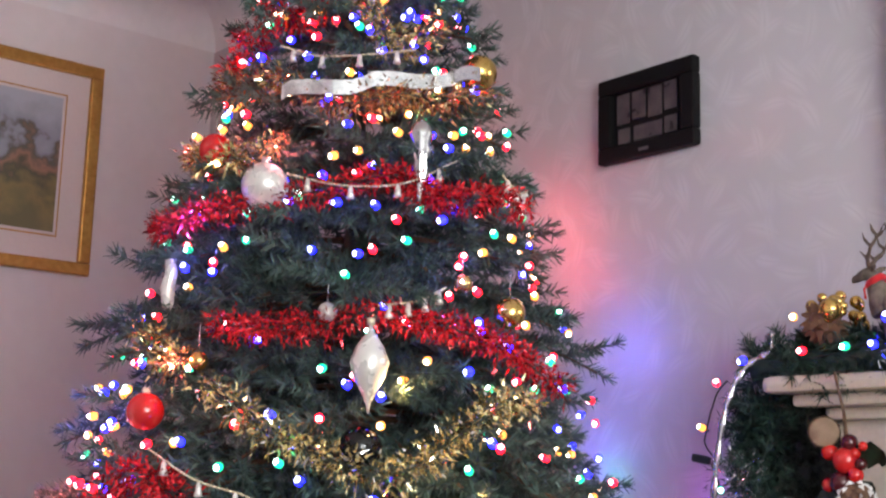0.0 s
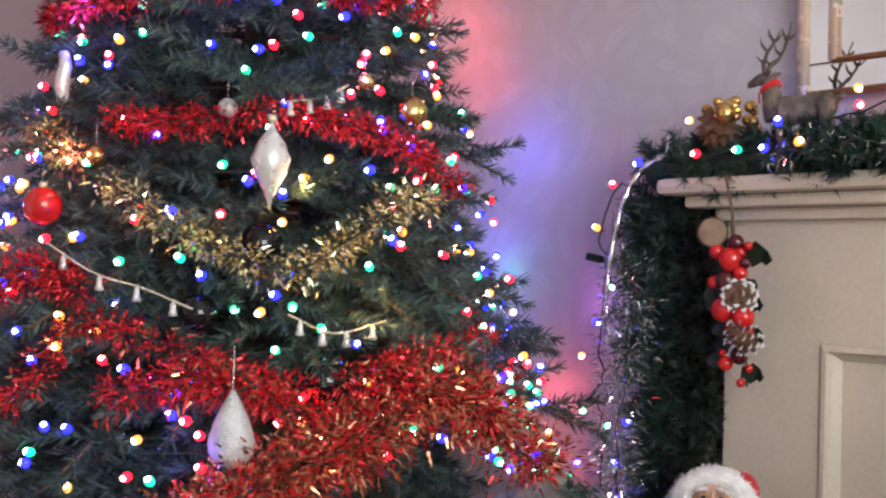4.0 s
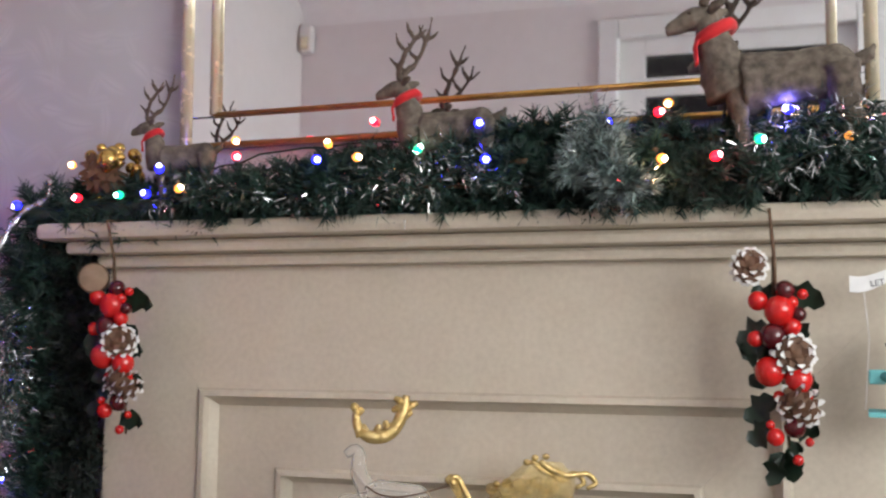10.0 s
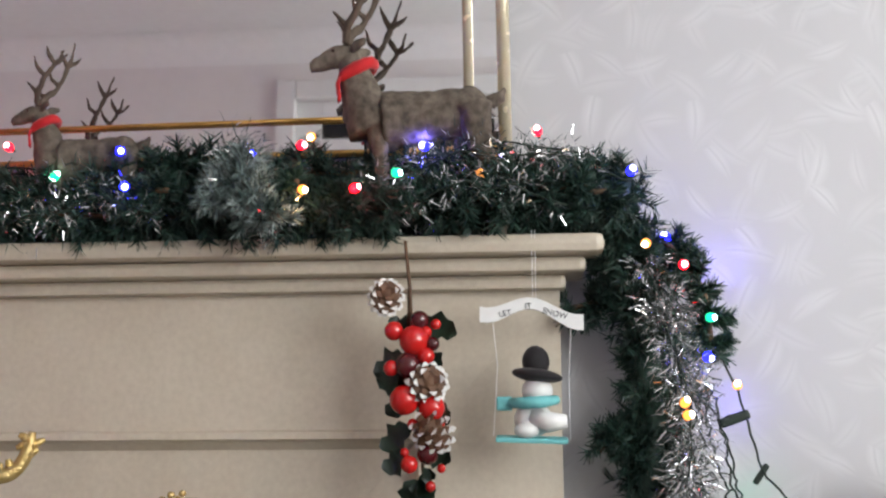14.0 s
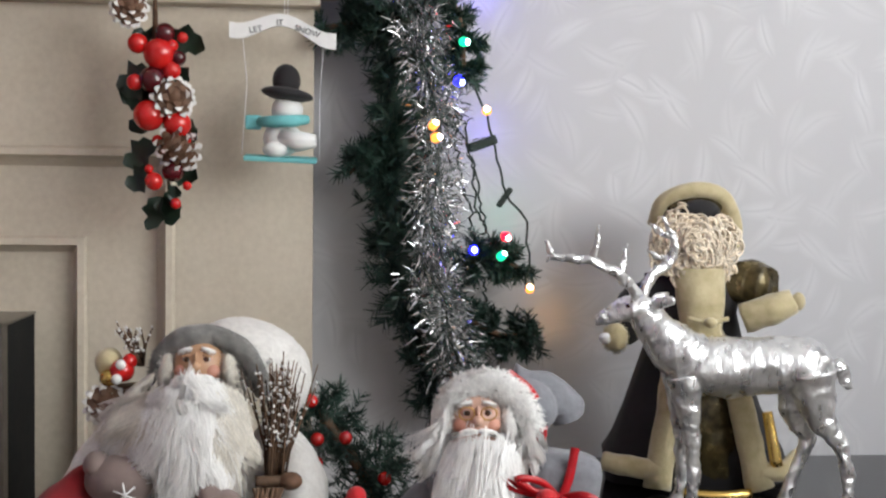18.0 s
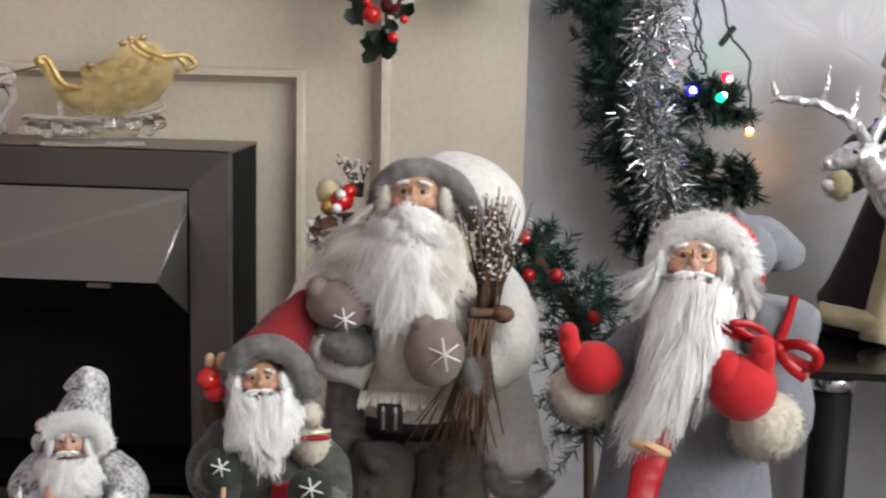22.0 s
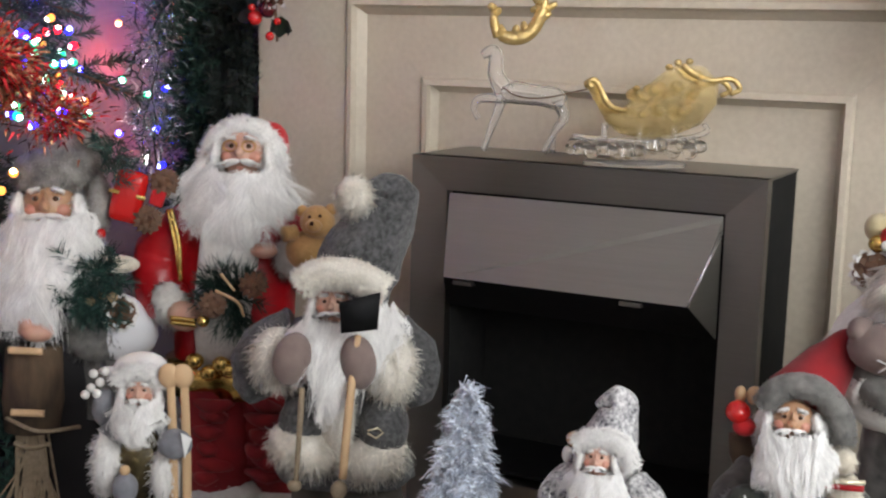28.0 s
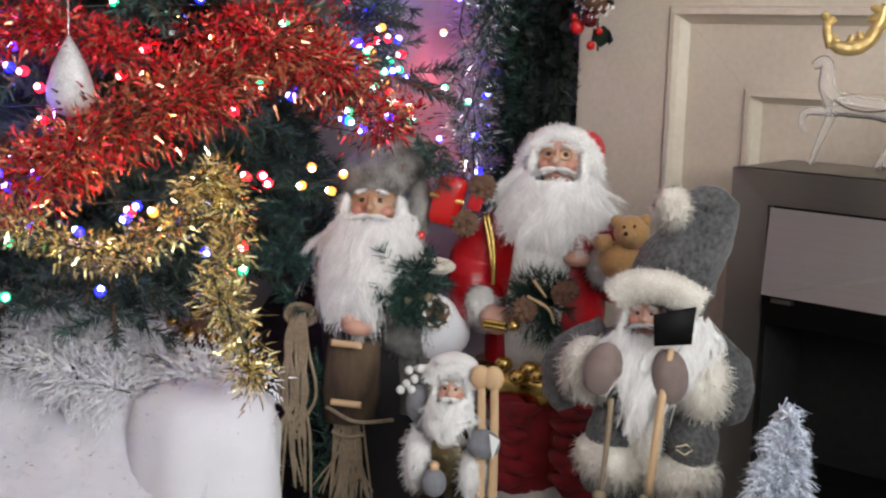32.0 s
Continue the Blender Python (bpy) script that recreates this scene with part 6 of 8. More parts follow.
# ---- large figure in a cream coat with taupe mittens ----
k = Sketch(505, 345, 0.000571, 2)
fv = foot(0.647, k.s, 345)
M["sweater"] = surf("cream_knit", (0.84, 0.79, 0.70), (0.7, 0.64, 0.54), 120, 0.95, bump=1.0, sheen=0.3)
k.skirt([(500, 520, 90), (508, 640, 100), (508, 700, 108), (508, 728, 112)], "sweater", -0.008, lump=0.06)
for i in range(26):
    u = 428 + i * 6.4
    k.limb([(u, 696, -0.06), (u + k.rng.uniform(-4, 4), 714, -0.07), (u + k.rng.uniform(-6, 6), 724 + k.rng.uniform(-6, 6), -0.074)], [4, 4.5, 2.5], "sweater", 4)
k.skirt([(520, 735, 98), (525, 830, 118), (528, 1000, 126), (525, fv - 60, 120)], "brown_cloth", 0.0, lump=0.12)
k.limb([(468, 790, -0.04), (458, 900, -0.05), (450, 1000, -0.045), (452, fv - 50, -0.03)], [54, 66, 58, 54], "brown_cloth").limb([(580, 790, -0.04), (590, 900, -0.05), (598, 1000, -0.045), (594, fv - 50, -0.03)], [54, 66, 58, 54], "brown_cloth")
for side, mid in ((1, 458), (-1, 590)):
    for i, v in enumerate((815, 862, 905, 960, 1010)):
        w = k.rng.uniform(30, 52)
        k.limb([(mid - side * w, v - 10, -0.02), (mid, v + k.rng.uniform(0, 18), -0.08), (mid + side * w, v + k.rng.uniform(15, 42), -0.02)], [6, 15, 6], "brown_cloth")
k.ball(450, fv - 28, 60, 34, "belt", -0.05, 0.06).ball(610, fv - 28, 60, 34, "belt", -0.05, 0.06)
k.skirt([(505, 715, 104), (505, 738, 108), (505, 762, 108)], "belt", -0.006, lump=0.0)
k.g.box(k.p(480, 740, -0.072), (0.026, 0.008, 0.03), "belt", None, 0.003)
for uu in (470, 492):
    k.g.box(k.p(uu, 740, -0.078), (0.004, 0.004, 0.024), "chrome", None, 0.001)
k.skirt([(630, 500, 60), (652, 620, 62), (672, 720, 62), (694, 800, 60), (706, 842, 58)], "fur_white", -0.022, n=28, depth=0.42, lump=0.09)
k.furline(((652, 822), (668, 852), (700, 866), (738, 856), (758, 828)), 18, 18, "fur_grey", -0.045, 0.02, 120, 9)
k.limb([(440, 560, -0.02), (400, 680, -0.02), (395, 830, -0.0)], [52, 46, 60], "fur_grey")
k.limb([(400, 440, -0.01), (345, 510, -0.03), (330, 575, -0.06), (380, 610, -0.08)], [46, 46, 46, 40], "fur_white")
k.limb([(620, 455, -0.01), (674, 520, -0.03), (688, 600, -0.06), (640, 650, -0.075)], [40, 45, 47, 42], "fur_white")
k.limb([(352, 560, -0.05), (372, 628, -0.055), (440, 662, -0.06)], [40, 42, 34], "fur_white").fuzz(395, 604, 66, 40, "fur_grey", -0.075, 0.03, 300, 9, rot=28)
k.fuzz(628, 640, 36, 66, "fur_grey", -0.085, 0.04, 300, 9, rot=-12)
k.ball(400, 545, 58, 42, "mitt_brown", -0.10, 0.03, 0, 0.06).ball(362, 520, 22, 22, "mitt_brown", -0.10, 0.02)
k.ball(563, 618, 52, 58, "mitt_brown", -0.115, 0.03, 0, 0.06).ball(545, 570, 24, 26, "mitt_brown", -0.11, 0.02)
k.flake(418, 572, 20, -0.134).flake(586, 622, 28, -0.148)
k.ball(490, 600, 50, 70, "sweater", -0.05, 0.04, 0, 0.1)
k.fuzz(505, 372, 84, 92, "hair_cream", 0.022, 0.045, 420, 12, 1.7)
k.face(507, 347, 48, "skin_tan", -0.035, beard="hair_cream")
k.ball(584, 306, 100, 62, "fur_white", 0.045, 0.05, 14, 0.05).ball(648, 352, 50, 72, "fur_white", 0.045, 0.045, 0, 0.05)
arc = [(434, 372), (446, 326), (488, 298), (542, 298), (590, 328), (616, 384)]
k.limb([(u, v, -0.025 + 0.012 * abs(i - 2)) for i, (u, v) in enumerate(arc)], [16, 20, 22, 22, 21, 18], "fur_grey")
k.furline(arc, 20, 19, "fur_grey", -0.02, 0.018, 110, 7)
k.hair([(440, 385), (470, 395), (505, 392), (550, 392), (580, 385)], [(362, 440), (402, 515), (490, 585), (566, 580), (612, 490)], "hair_cream", 620, -0.05, -0.09, 0.045, 4.5, 12)
k.hair([(455, 385), (505, 385), (560, 385)], [(400, 500), (510, 600), (585, 560)], "hair_white", 420, -0.065, -0.105, 0.04, 4.0, 12)
k.hair([(440, 350), (435, 385)], [(368, 440), (382, 490)], "hair_cream", 90, -0.03, -0.06, 0.02, 4, 12)
k.hair([(470, 378), (500, 372), (545, 378)], [(420, 430), (500, 450), (590, 430)], "hair_white", 130, -0.085, -0.105, 0.02, 4.0, 8)
k.twigs(640, 560, 650, 372, 24, 64, d=-0.06, frost=True, w=2.6).twigs(640, 560, 606, 790, 38, 44, d=-0.105, w=2.6)
k.limb([(615, 548, -0.09), (670, 548, -0.085)], [9, 9], "twig").ball(672, 548, 20, 15, "cone", -0.085, 0.012)
k.twigs(400, 340, 385, 275, 16, 16, d=-0.0, frost=True)
k.ball(345, 335, 24, 26, "gold_plush", 0.0, 0.016).ball(372, 352, 22, 20, "red_gloss", -0.012, 0.014).ball(350, 365, 16, 15, "gold_leaf", -0.014, 0.01).ball(385, 335, 14, 14, "red_gloss", -0.01, 0.01)
k.ball(375, 345, 9, 9, "frost", -0.028, 0.006).ball(368, 370, 9, 9, "frost", -0.028, 0.006)
pine_cone(k.g, k.p(342, 410, -0.01), 0.021, (60, 30, 0))
k.skirt([(385, 370, 34), (375, 450, 40), (385, 500, 30)], "bark", 0.02)
k.done("santa_doll", "large bearded doll in a cream coat with grey fur cuffs", "doll", (1.097, -0.37, 0.647), -1.9)

# ---- figure with red mittens and a grey felt coat ----
k = Sketch(985, 455, 0.000538, 3)
fv = foot(0.604, k.s, 455)
k.skirt([(1000, 540, 90), (1000, 640, 120), (1000, 760, 142), (998, 900, 165), (990, fv, 196)], "felt_grey", 0.02, lump=0.05)
k.ball(1000, 600, 110, 90, "felt_grey", 0.0, 0.06, 0, 0.04)
k.limb([(1056, 560, 0.0), (1132, 620, -0.01), (1150, 715, -0.03), (1105, 752, -0.05)], [58, 58, 54, 44], "felt_grey")
k.limb([(920, 580, 0.0), (850, 640, 0.0), (800, 700, -0.02), (790, 700, -0.04)], [40, 40, 40, 40], "felt_grey")
k.fuzz(805, 690, 62, 46, "fur_cream", -0.045, 0.035, 420, 14, rot=32)
k.fuzz(1115, 720, 66, 58, "fur_cream", -0.07, 0.04, 480, 15, rot=-20)
k.ball(825, 640, 50, 45, "red_felt", -0.07, 0.026, 10).limb([(800, 640, -0.07), (785, 610, -0.075), (779, 585, -0.075)], [22, 19, 17], "red_felt").ball(779, 582, 17, 17, "red_felt", -0.075, 0.012)
k.ball(1062, 660, 56, 55, "red_felt", -0.105, 0.028).limb([(1085, 640, -0.105), (1090, 610, -0.11), (1088, 592, -0.11)], [24, 21, 19], "red_felt").ball(1088, 590, 19, 18, "red_felt", -0.11, 0.012).ball(1036, 638, 34, 40, "red_felt", -0.105, 0.022, -20)
k.limb([(945, 690, -0.082), (925, 780, -0.095), (905, 900, -0.115), (890, 1040, -0.13)], [27, 27, 27, 27], "red_satin", 8, 0.35)
for u, v in ((918, 768), (893, 885)):
    k.limb([(u - 30, v - 8, -0.118), (u, v - 2, -0.128), (u + 30, v + 8, -0.118)], [7, 10, 7], "wood_pale")
    k.g.tube([k.p(u - 10, v - 6, -0.134), k.p(u + 10, v + 4, -0.134)], 1.5 * k.s, "red_felt", 5)
k.fuzz(1005, 440, 98, 92, "hair_white", 0.035, 0.045, 420, 12, 1.7)
k.face(985, 448, 50, "skin", -0.035, glasses=True)
k.ball(1085, 408, 62, 52, "felt_grey", 0.03, 0.05, 25).limb([(1060, 395, 0.03), (1115, 402, 0.03), (1150, 412, 0.03), (1164, 440, 0.03)], [56, 48, 38, 34], "felt_grey")
k.limb([(1045, 362, -0.0), (1085, 400, -0.012), (1108, 450, -0.0), (1110, 480, 0.01)], [9, 9, 9, 9], "red_felt")
k.furline(((936, 428), (954, 400), (986, 387), (1018, 385), (1044, 400), (1067, 428), (1080, 464)), 30, 26, "hair_white", -0.02, 0.022, 170, 22, 2.6)
k.hair([(925, 430), (930, 470)], [(880, 500), (900, 560)], "hair_white", 120, -0.03, -0.03, 0.01, 3, 8)
k.hair([(1080, 440), (1060, 500)], [(1110, 500), (1060, 580)], "hair_white", 140, -0.03, -0.04, 0.01, 3, 8)
k.ball(985, 560, 62, 80, "hair_white", -0.025, 0.03)
k.hair([(935, 490), (960, 500), (990, 502), (1020, 498), (1050, 485)], [(900, 620), (882, 770), (930, 750), (985, 700), (1035, 600)], "hair_white", 480, -0.065, -0.10, 0.03, 4.0, 9)
k.g.box(k.p(1140, 552, -0.02), (0.068, 0.06, 0.052), "felt_grey", (0, 8, 0), 0.014)
k.band([(1152, 500, -0.052), (1142, 550, -0.054), (1124, 600, -0.056)], 15, "red_satin")
k.band([(1003, 556, -0.1), (1050, 572, -0.1), (1118, 588, -0.085)], 17, "red_satin").band([(1118, 590, -0.085), (1080, 560, -0.1), (1040, 556, -0.105), (1070, 576, -0.1), (1116, 592, -0.088)], 12, "red_satin")
k.band([(1118, 590, -0.085), (1150, 585, -0.1), (1178, 600, -0.1), (1172, 622, -0.095), (1122, 598, -0.088)], 18, "red_satin").band([(1118, 592, -0.088), (1140, 622, -0.095), (1168, 640, -0.09)], 19, "red_satin").ball(1118, 592, 10, 9, "red_satin", -0.092, 0.006)
k.done("santa_doll", "bearded doll with red mittens and a grey felt coat", "doll", (1.363, -0.46, 0.604), -1.9)

# ---- small figure with a red pointed cap ----
k = Sketch(800, 580, 0.000538, 4)
fv = foot(0.488, k.s, 580)
k.skirt([(805, 660, 70), (820, 740, 110), (825, 830, 130), (820, 950, 135), (815, fv, 120)], "fur_dark", 0.0)
k.skirt([(880, 760, 60), (885, 830, 75), (880, 900, 80)], "red_felt", -0.05, depth=0.5)
k.fuzz(850, 870, 120, 26, "fur_dark", -0.04, 0.05, 200, 10)
k.limb([(745, 680, -0.01), (710, 720, -0.03), (715, 760, -0.05), (745, 770, -0.07)], [36, 38, 36, 30], "fur_dark").fuzz(722, 740, 40, 40, "fur_grey", -0.05, 0.03, 300, 12)
k.limb([(870, 690, -0.01), (915, 740, -0.03), (915, 790, -0.05), (880, 800, -0.07)], [36, 40, 38, 30], "fur_dark").fuzz(905, 800, 46, 36, "fur_grey", -0.06, 0.03, 300, 12, rot=-30)
k.ball(733, 728, 36, 40, "mitt_dark", -0.08, 0.02, 0, 0.05).ball(878, 765, 38, 38, "mitt_dark", -0.09, 0.02, 0, 0.05)
k.flake(733, 718, 16, -0.104).flake(878, 757, 20, -0.115)
k.fuzz(805, 600, 74, 70, "hair_white", 0.022, 0.036, 420, 12, 1.7)
k.face(798, 580, 36, "skin_tan", -0.03)
# cap lies in shadow, so its shade is put into a darker red
k.limb([(815, 550, 0.015), (850, 490, 0.03), (885, 440, 0.04), (900, 425, 0.045)], [68, 48, 26, 11], "red_cloth")
k.furline(((752, 560), (765, 535), (795, 520), (830, 522), (860, 545), (878, 580), (880, 610)), 24, 24, "fur_grey", -0.024, 0.02, 110, 8)
k.hair([(752, 580), (770, 610), (798, 618), (830, 610), (850, 590)], [(738, 650), (762, 690), (808, 742), (832, 705), (852, 640)], "hair_white", 520, -0.045, -0.085, 0.03, 3.6, 7)
k.fuzz(882, 640, 24, 24, "fur_cream", -0.03, 0.018, 160, 9).fuzz(886, 695, 34, 40, "fur_cream", -0.03, 0.022, 260, 9).limb([(850, 672, -0.055), (885, 670, -0.062), (915, 668, -0.055)], [4, 4, 4], "pale_gold").limb([(850, 680, -0.052), (915, 680, -0.052)], [5, 5], "red_satin")
k.ball(735, 545, 14, 16, "wood_pale", 0.0, 0.01).ball(712, 545, 10, 15, "wood_pale", 0.0, 0.008).ball(710, 575, 22, 20, "red_gloss", -0.01, 0.013).ball(722, 600, 20, 16, "red_felt", -0.01, 0.012).skirt([(715, 615, 18), (720, 650, 22), (730, 680, 20)], "bark", 0.0)
k.limb([(738, 750, -0.11), (735, 800, -0.115), (730, 860, -0.12)], [4, 4, 4], "wood_pale").ball(733, 850, 16, 10, "wood_pale", -0.12, 0.008)
k.done("santa_doll", "small bearded doll with a red pointed cap and grey fur", "doll", (0.963, -0.5, 0.488), 12.9)

# ---- gnome in a speckled white knit ----
M["knit_white"] = surf("speckled_white_knit", (0.84, 0.83, 0.82), (0.07, 0.07, 0.08), 260, 0.95, bump=1.0, sheen=0.3)
k = Sketch(485, 675, 0.000532, 5)
fv = foot(0.438, k.s, 675)
k.skirt([(495, 720, 66), (500, 780, 84), (505, 840, 90), (505, 920, 105), (505, fv, 100)], "knit_white", 0.0)
k.limb([(430, 715, 0.0), (405, 745, -0.02), (425, 790, -0.05)], [34, 34, 28], "knit_white").limb([(550, 720, 0.0), (588, 760, -0.02), (570, 810, -0.05)], [36, 40, 32], "knit_white")
k.fuzz(430, 790, 30, 42, "hair_white", -0.05, 0.025, 260, 16).fuzz(560, 815, 36, 36, "hair_white", -0.055, 0.025, 260, 16)
k.ball(466, 755, 17, 22, "skin", -0.07, 0.012).ball(522, 792, 16, 12, "skin", -0.08, 0.01)
k.fuzz(485, 680, 66, 60, "hair_white", 0.022, 0.032, 420, 12, 1.7)
k.face(484, 672, 30, "skin", -0.028)
k.limb([(490, 665, 0.01), (510, 610, 0.012), (518, 575, 0.012), (505, 558, 0.012), (472, 578, 0.012)], [62, 46, 34, 22, 7], "knit_white")
k.furline(((440, 650), (462, 638), (490, 634), (518, 636), (538, 652), (545, 680)), 22, 20, "hair_white", -0.018, 0.02, 150, 18, 2.4)
k.hair([(445, 685), (465, 702), (490, 706), (515, 700), (530, 685)], [(425, 725), (455, 770), (490, 775), (520, 765), (548, 730)], "hair_white", 380, -0.04, -0.06, 0.02, 3.4, 7)
k.hair([(400, 760), (415, 770)], [(395, 900), (430, 930)], "hair_white", 160, -0.06, -0.07, 0.015, 3.4, 9).hair([(560, 770), (590, 760)], [(575, 930), (625, 910)], "hair_white", 200, -0.06, -0.07, 0.015, 3.4, 9)
k.fuzz(500, 880, 105, 24, "hair_white", -0.03, 0.05, 380, 18)
k.limb([(440, 810, -0.065), (500, 806, -0.075), (545, 812, -0.065)], [3, 3, 3], "rope")
k.ball(432, 645, 20, 14, "wood_pale", 0.01, 0.012, 20).ball(418, 672, 10, 16, "white_paint", 0.0, 0.006)
k.done("gnome_doll", "white-bearded gnome doll in a speckled white knit cap", "doll", (0.802, -0.56, 0.438), 12.9, (0.9, 0.95, 0.97))

# ---- gnome under a frosted fur hat ----
M["frost_fur"] = surf("blue_white_fur", (0.78, 0.82, 0.90), (0.26, 0.30, 0.38), 45, 0.9, bump=0, island=0.5, sheen=0.3)
k = Sketch(230, 560, 0.000531, 6)
fv = foot(0.495, k.s, 560)
k.skirt([(234, 566, 8), (229, 600, 15), (224, 660, 26), (222, 740, 42), (222, 820, 56), (222, 870, 62)], "frost_fur", 0.0)
rng = k.rng
tufts, each = 620, 22
t_ = rng.uniform(0, 1, tufts) ** 0.7
a_ = rng.uniform(0, 2 * math.pi, tufts)
rr_ = 9 + 56 * t_
root = np.stack([(np.interp(t_, [0, 1], [4, -8]) + rr_ * np.cos(a_)) * k.s, rr_ * np.sin(a_) * k.s * 0.75, -(300 * t_) * k.s], 1)
tip = root + (np.stack([np.cos(a_), np.sin(a_) * 0.8, np.full(tufts, 0.15)], 1) + rng.normal(scale=0.55, size=(tufts, 3))) * rng.uniform(11, 20, (tufts, 1)) * k.s
base = np.repeat(root, each, 0) + rng.normal(scale=6.5 * k.s, size=(tufts * each, 3))
way = np.repeat(tip, each, 0) + rng.normal(scale=4.5 * k.s, size=(tufts * each, 3)) - base
k.g.blades(base, way, np.linalg.norm(way, axis=1) * rng.uniform(0.7, 1.1, tufts * each), 3.0 * k.s, "frost_fur", 0.3, 2)
k.ball(165, 840, 22, 17, "skin", -0.055, 0.012)
k.skirt([(215, 860, 80), (215, 960, 110), (215, fv, 105)], "felt_grey", 0.0)
k.hair([(120, 845), (170, 855), (225, 850)], [(100, 960), (170, 1000), (240, 960)], "hair_white", 300, -0.05, -0.08, 0.02, 4, 8)
k.ball(290, 875, 26, 30, "red_felt", -0.02, 0.02)
k.done("gnome_doll", "gnome doll under a tall frosted blue-white fur hat", "doll", (0.67, -0.58, 0.495), 12.9)

# ---- red satin figure ----
k = Sketch(430, 270, 0.000833, 7)
fv = foot(0.65, k.s, 270)
k.skirt([(415, 380, 90), (415, 480, 100), (410, 600, 105), (405, 680, 105)], "red_satin", 0.0)
k.skirt([(425, 360, 50), (412, 450, 52), (402, 560, 50), (402, 650, 46)], "fur_white", -0.062, depth=0.6)
k.skirt([(400, 630, 112), (400, 655, 114), (400, 690, 112)], "gold_leaf", -0.005, lump=0.02)
for u, v in ((405, 645), (420, 655), (385, 660), (360, 640), (435, 640)):
    k.ball(u, v, 15, 13, "gold_leaf", -0.09, 0.01, 0, 0.2)
k.limb([(385, 690, -0.02), (385, 780, -0.03), (390, 850, -0.02)], [66, 74, 70], "red_cloth").limb([(465, 690, -0.01), (490, 780, -0.02), (500, 850, -0.0)], [66, 74, 70], "red_cloth")
for mid in (383, 478):
    for i in range(6):
        v, w = 705 + i * 26, k.rng.uniform(30, 56)
        k.limb([(mid - w, v, -0.05), (mid + k.rng.uniform(-12, 12), v + k.rng.uniform(4, 18), -0.088), (mid + w, v + k.rng.uniform(-6, 22), -0.05)], [4, 15, 4], "red_cloth")
k.fuzz(400, 870, 84, 34, "fur_white", -0.03, 0.06, 380, 14).fuzz(500, 880, 80, 30, "fur_white", -0.02, 0.06, 320, 14)
k.ball(395, fv - 30, 60, 36, "belt", -0.04, 0.08).ball(500, fv - 30, 60, 36, "belt", -0.03, 0.08).limb([(395, 880, -0.02), (395, fv - 30, -0.02)], [60, 60], "belt").limb([(500, 880, -0.01), (500, fv - 30, -0.01)], [58, 58], "belt")
k.limb([(345, 390, 0.0), (285, 450, 0.0), (290, 520, -0.03), (325, 550, -0.06)], [48, 52, 46, 36], "red_satin")
k.limb([(505, 385, 0.0), (545, 450, 0.0), (520, 490, -0.03)], [46, 48, 36], "red_satin")
k.fuzz(312, 540, 34, 42, "fur_white", -0.06, 0.03, 300, 14, rot=-20).fuzz(520, 450, 34, 40, "fur_white", -0.04, 0.03, 260, 13)
k.ball(342, 562, 30, 26, "skin", -0.085, 0.022, 20).ball(475, 445, 24, 14, "skin", -0.07, 0.016)
for v in (566, 574):
    k.limb([(325, v, -0.11), (368, v + 4, -0.11)], [4, 4], "gold_leaf")
k.limb([(305, 375, -0.045), (318, 430, -0.05), (330, 500, -0.06)], [4, 4, 4], "gold_leaf").limb([(312, 375, -0.05), (326, 430, -0.055), (330, 500, -0.06)], [4, 4, 4], "gold_leaf")
k.fuzz(430, 268, 76, 74, "hair_white", 0.022, 0.050, 420, 12, 1.7)
k.face(430, 272, 42, "skin", -0.035, glasses=True)
k.ball(462, 250, 40, 46, "red_felt", 0.03, 0.04, 20).ball(440, 242, 48, 38, "red_felt", 0.03, 0.04)
k.furline(((373, 299), (377, 268), (390, 246), (412, 232), (439, 230), (463, 242), (481, 265), (486, 299)), 24, 25, "hair_white", -0.012, 0.024, 150, 15, 2.4)
k.fuzz(430, 342, 62, 46, "hair_white", -0.01, 0.04, 420, 22, 1.6)
k.hair([(375, 290), (395, 315), (430, 322), (465, 315), (488, 290)], [(338, 372), (382, 424), (430, 446), (472, 428), (520, 376)], "hair_white", 620, -0.05, -0.08, 0.03, 3.6, 12)
k.hair([(372, 262), (378, 300)], [(336, 345), (350, 385)], "hair_white", 150, -0.02, -0.035, 0.015, 3.6, 12).hair([(484, 262), (482, 300)], [(522, 345), (512, 385)], "hair_white", 150, -0.02, -0.035, 0.015, 3.6, 12)
k.done("santa_doll", "white-bearded doll in a red satin suit with gold belt", "doll", (0.092, -0.16, 0.65), 27.5)
# evergreen posy and teddy carried in front of it
k = Sketch(455, 505, 0.00078, 17)
for _ in range(30):
    a = k.rng.uniform(0, 2 * math.pi)
    q = np.array([k.p(455, 510, 0), k.p(455 + 58 * math.cos(a), 510 + 62 * math.sin(a) * (1.1 if math.sin(a) > 0 else 0.9), -0.02)])
    pp, ww, dd = around(q, 60, k.rng)
    k.g.blades(pp, ww * 0.8 + dd, k.rng.uniform(0.015, 0.028, 60), 0.0016, "needle")
pine_cone(k.g, k.p(425, 525, -0.03), 0.02, (70, 0, 20), False)
pine_cone(k.g, k.p(497, 488, -0.03), 0.02, (80, 0, -20), False)
k.ball(408, 555, 11, 11, "gold_leaf", -0.03).limb([(430, 500, -0.03), (470, 520, -0.035), (480, 545, -0.03)], [3, 3, 2], "wood_pale").limb([(440, 470, -0.03), (465, 500, -0.035)], [3, 2], "wood_pale")
k.done("evergreen_posy", "evergreen posy with two brown pine cones", "decoration", (0.138, -0.25, 0.462), 27.5)
k = Sketch(545, 395, 0.00079, 18)
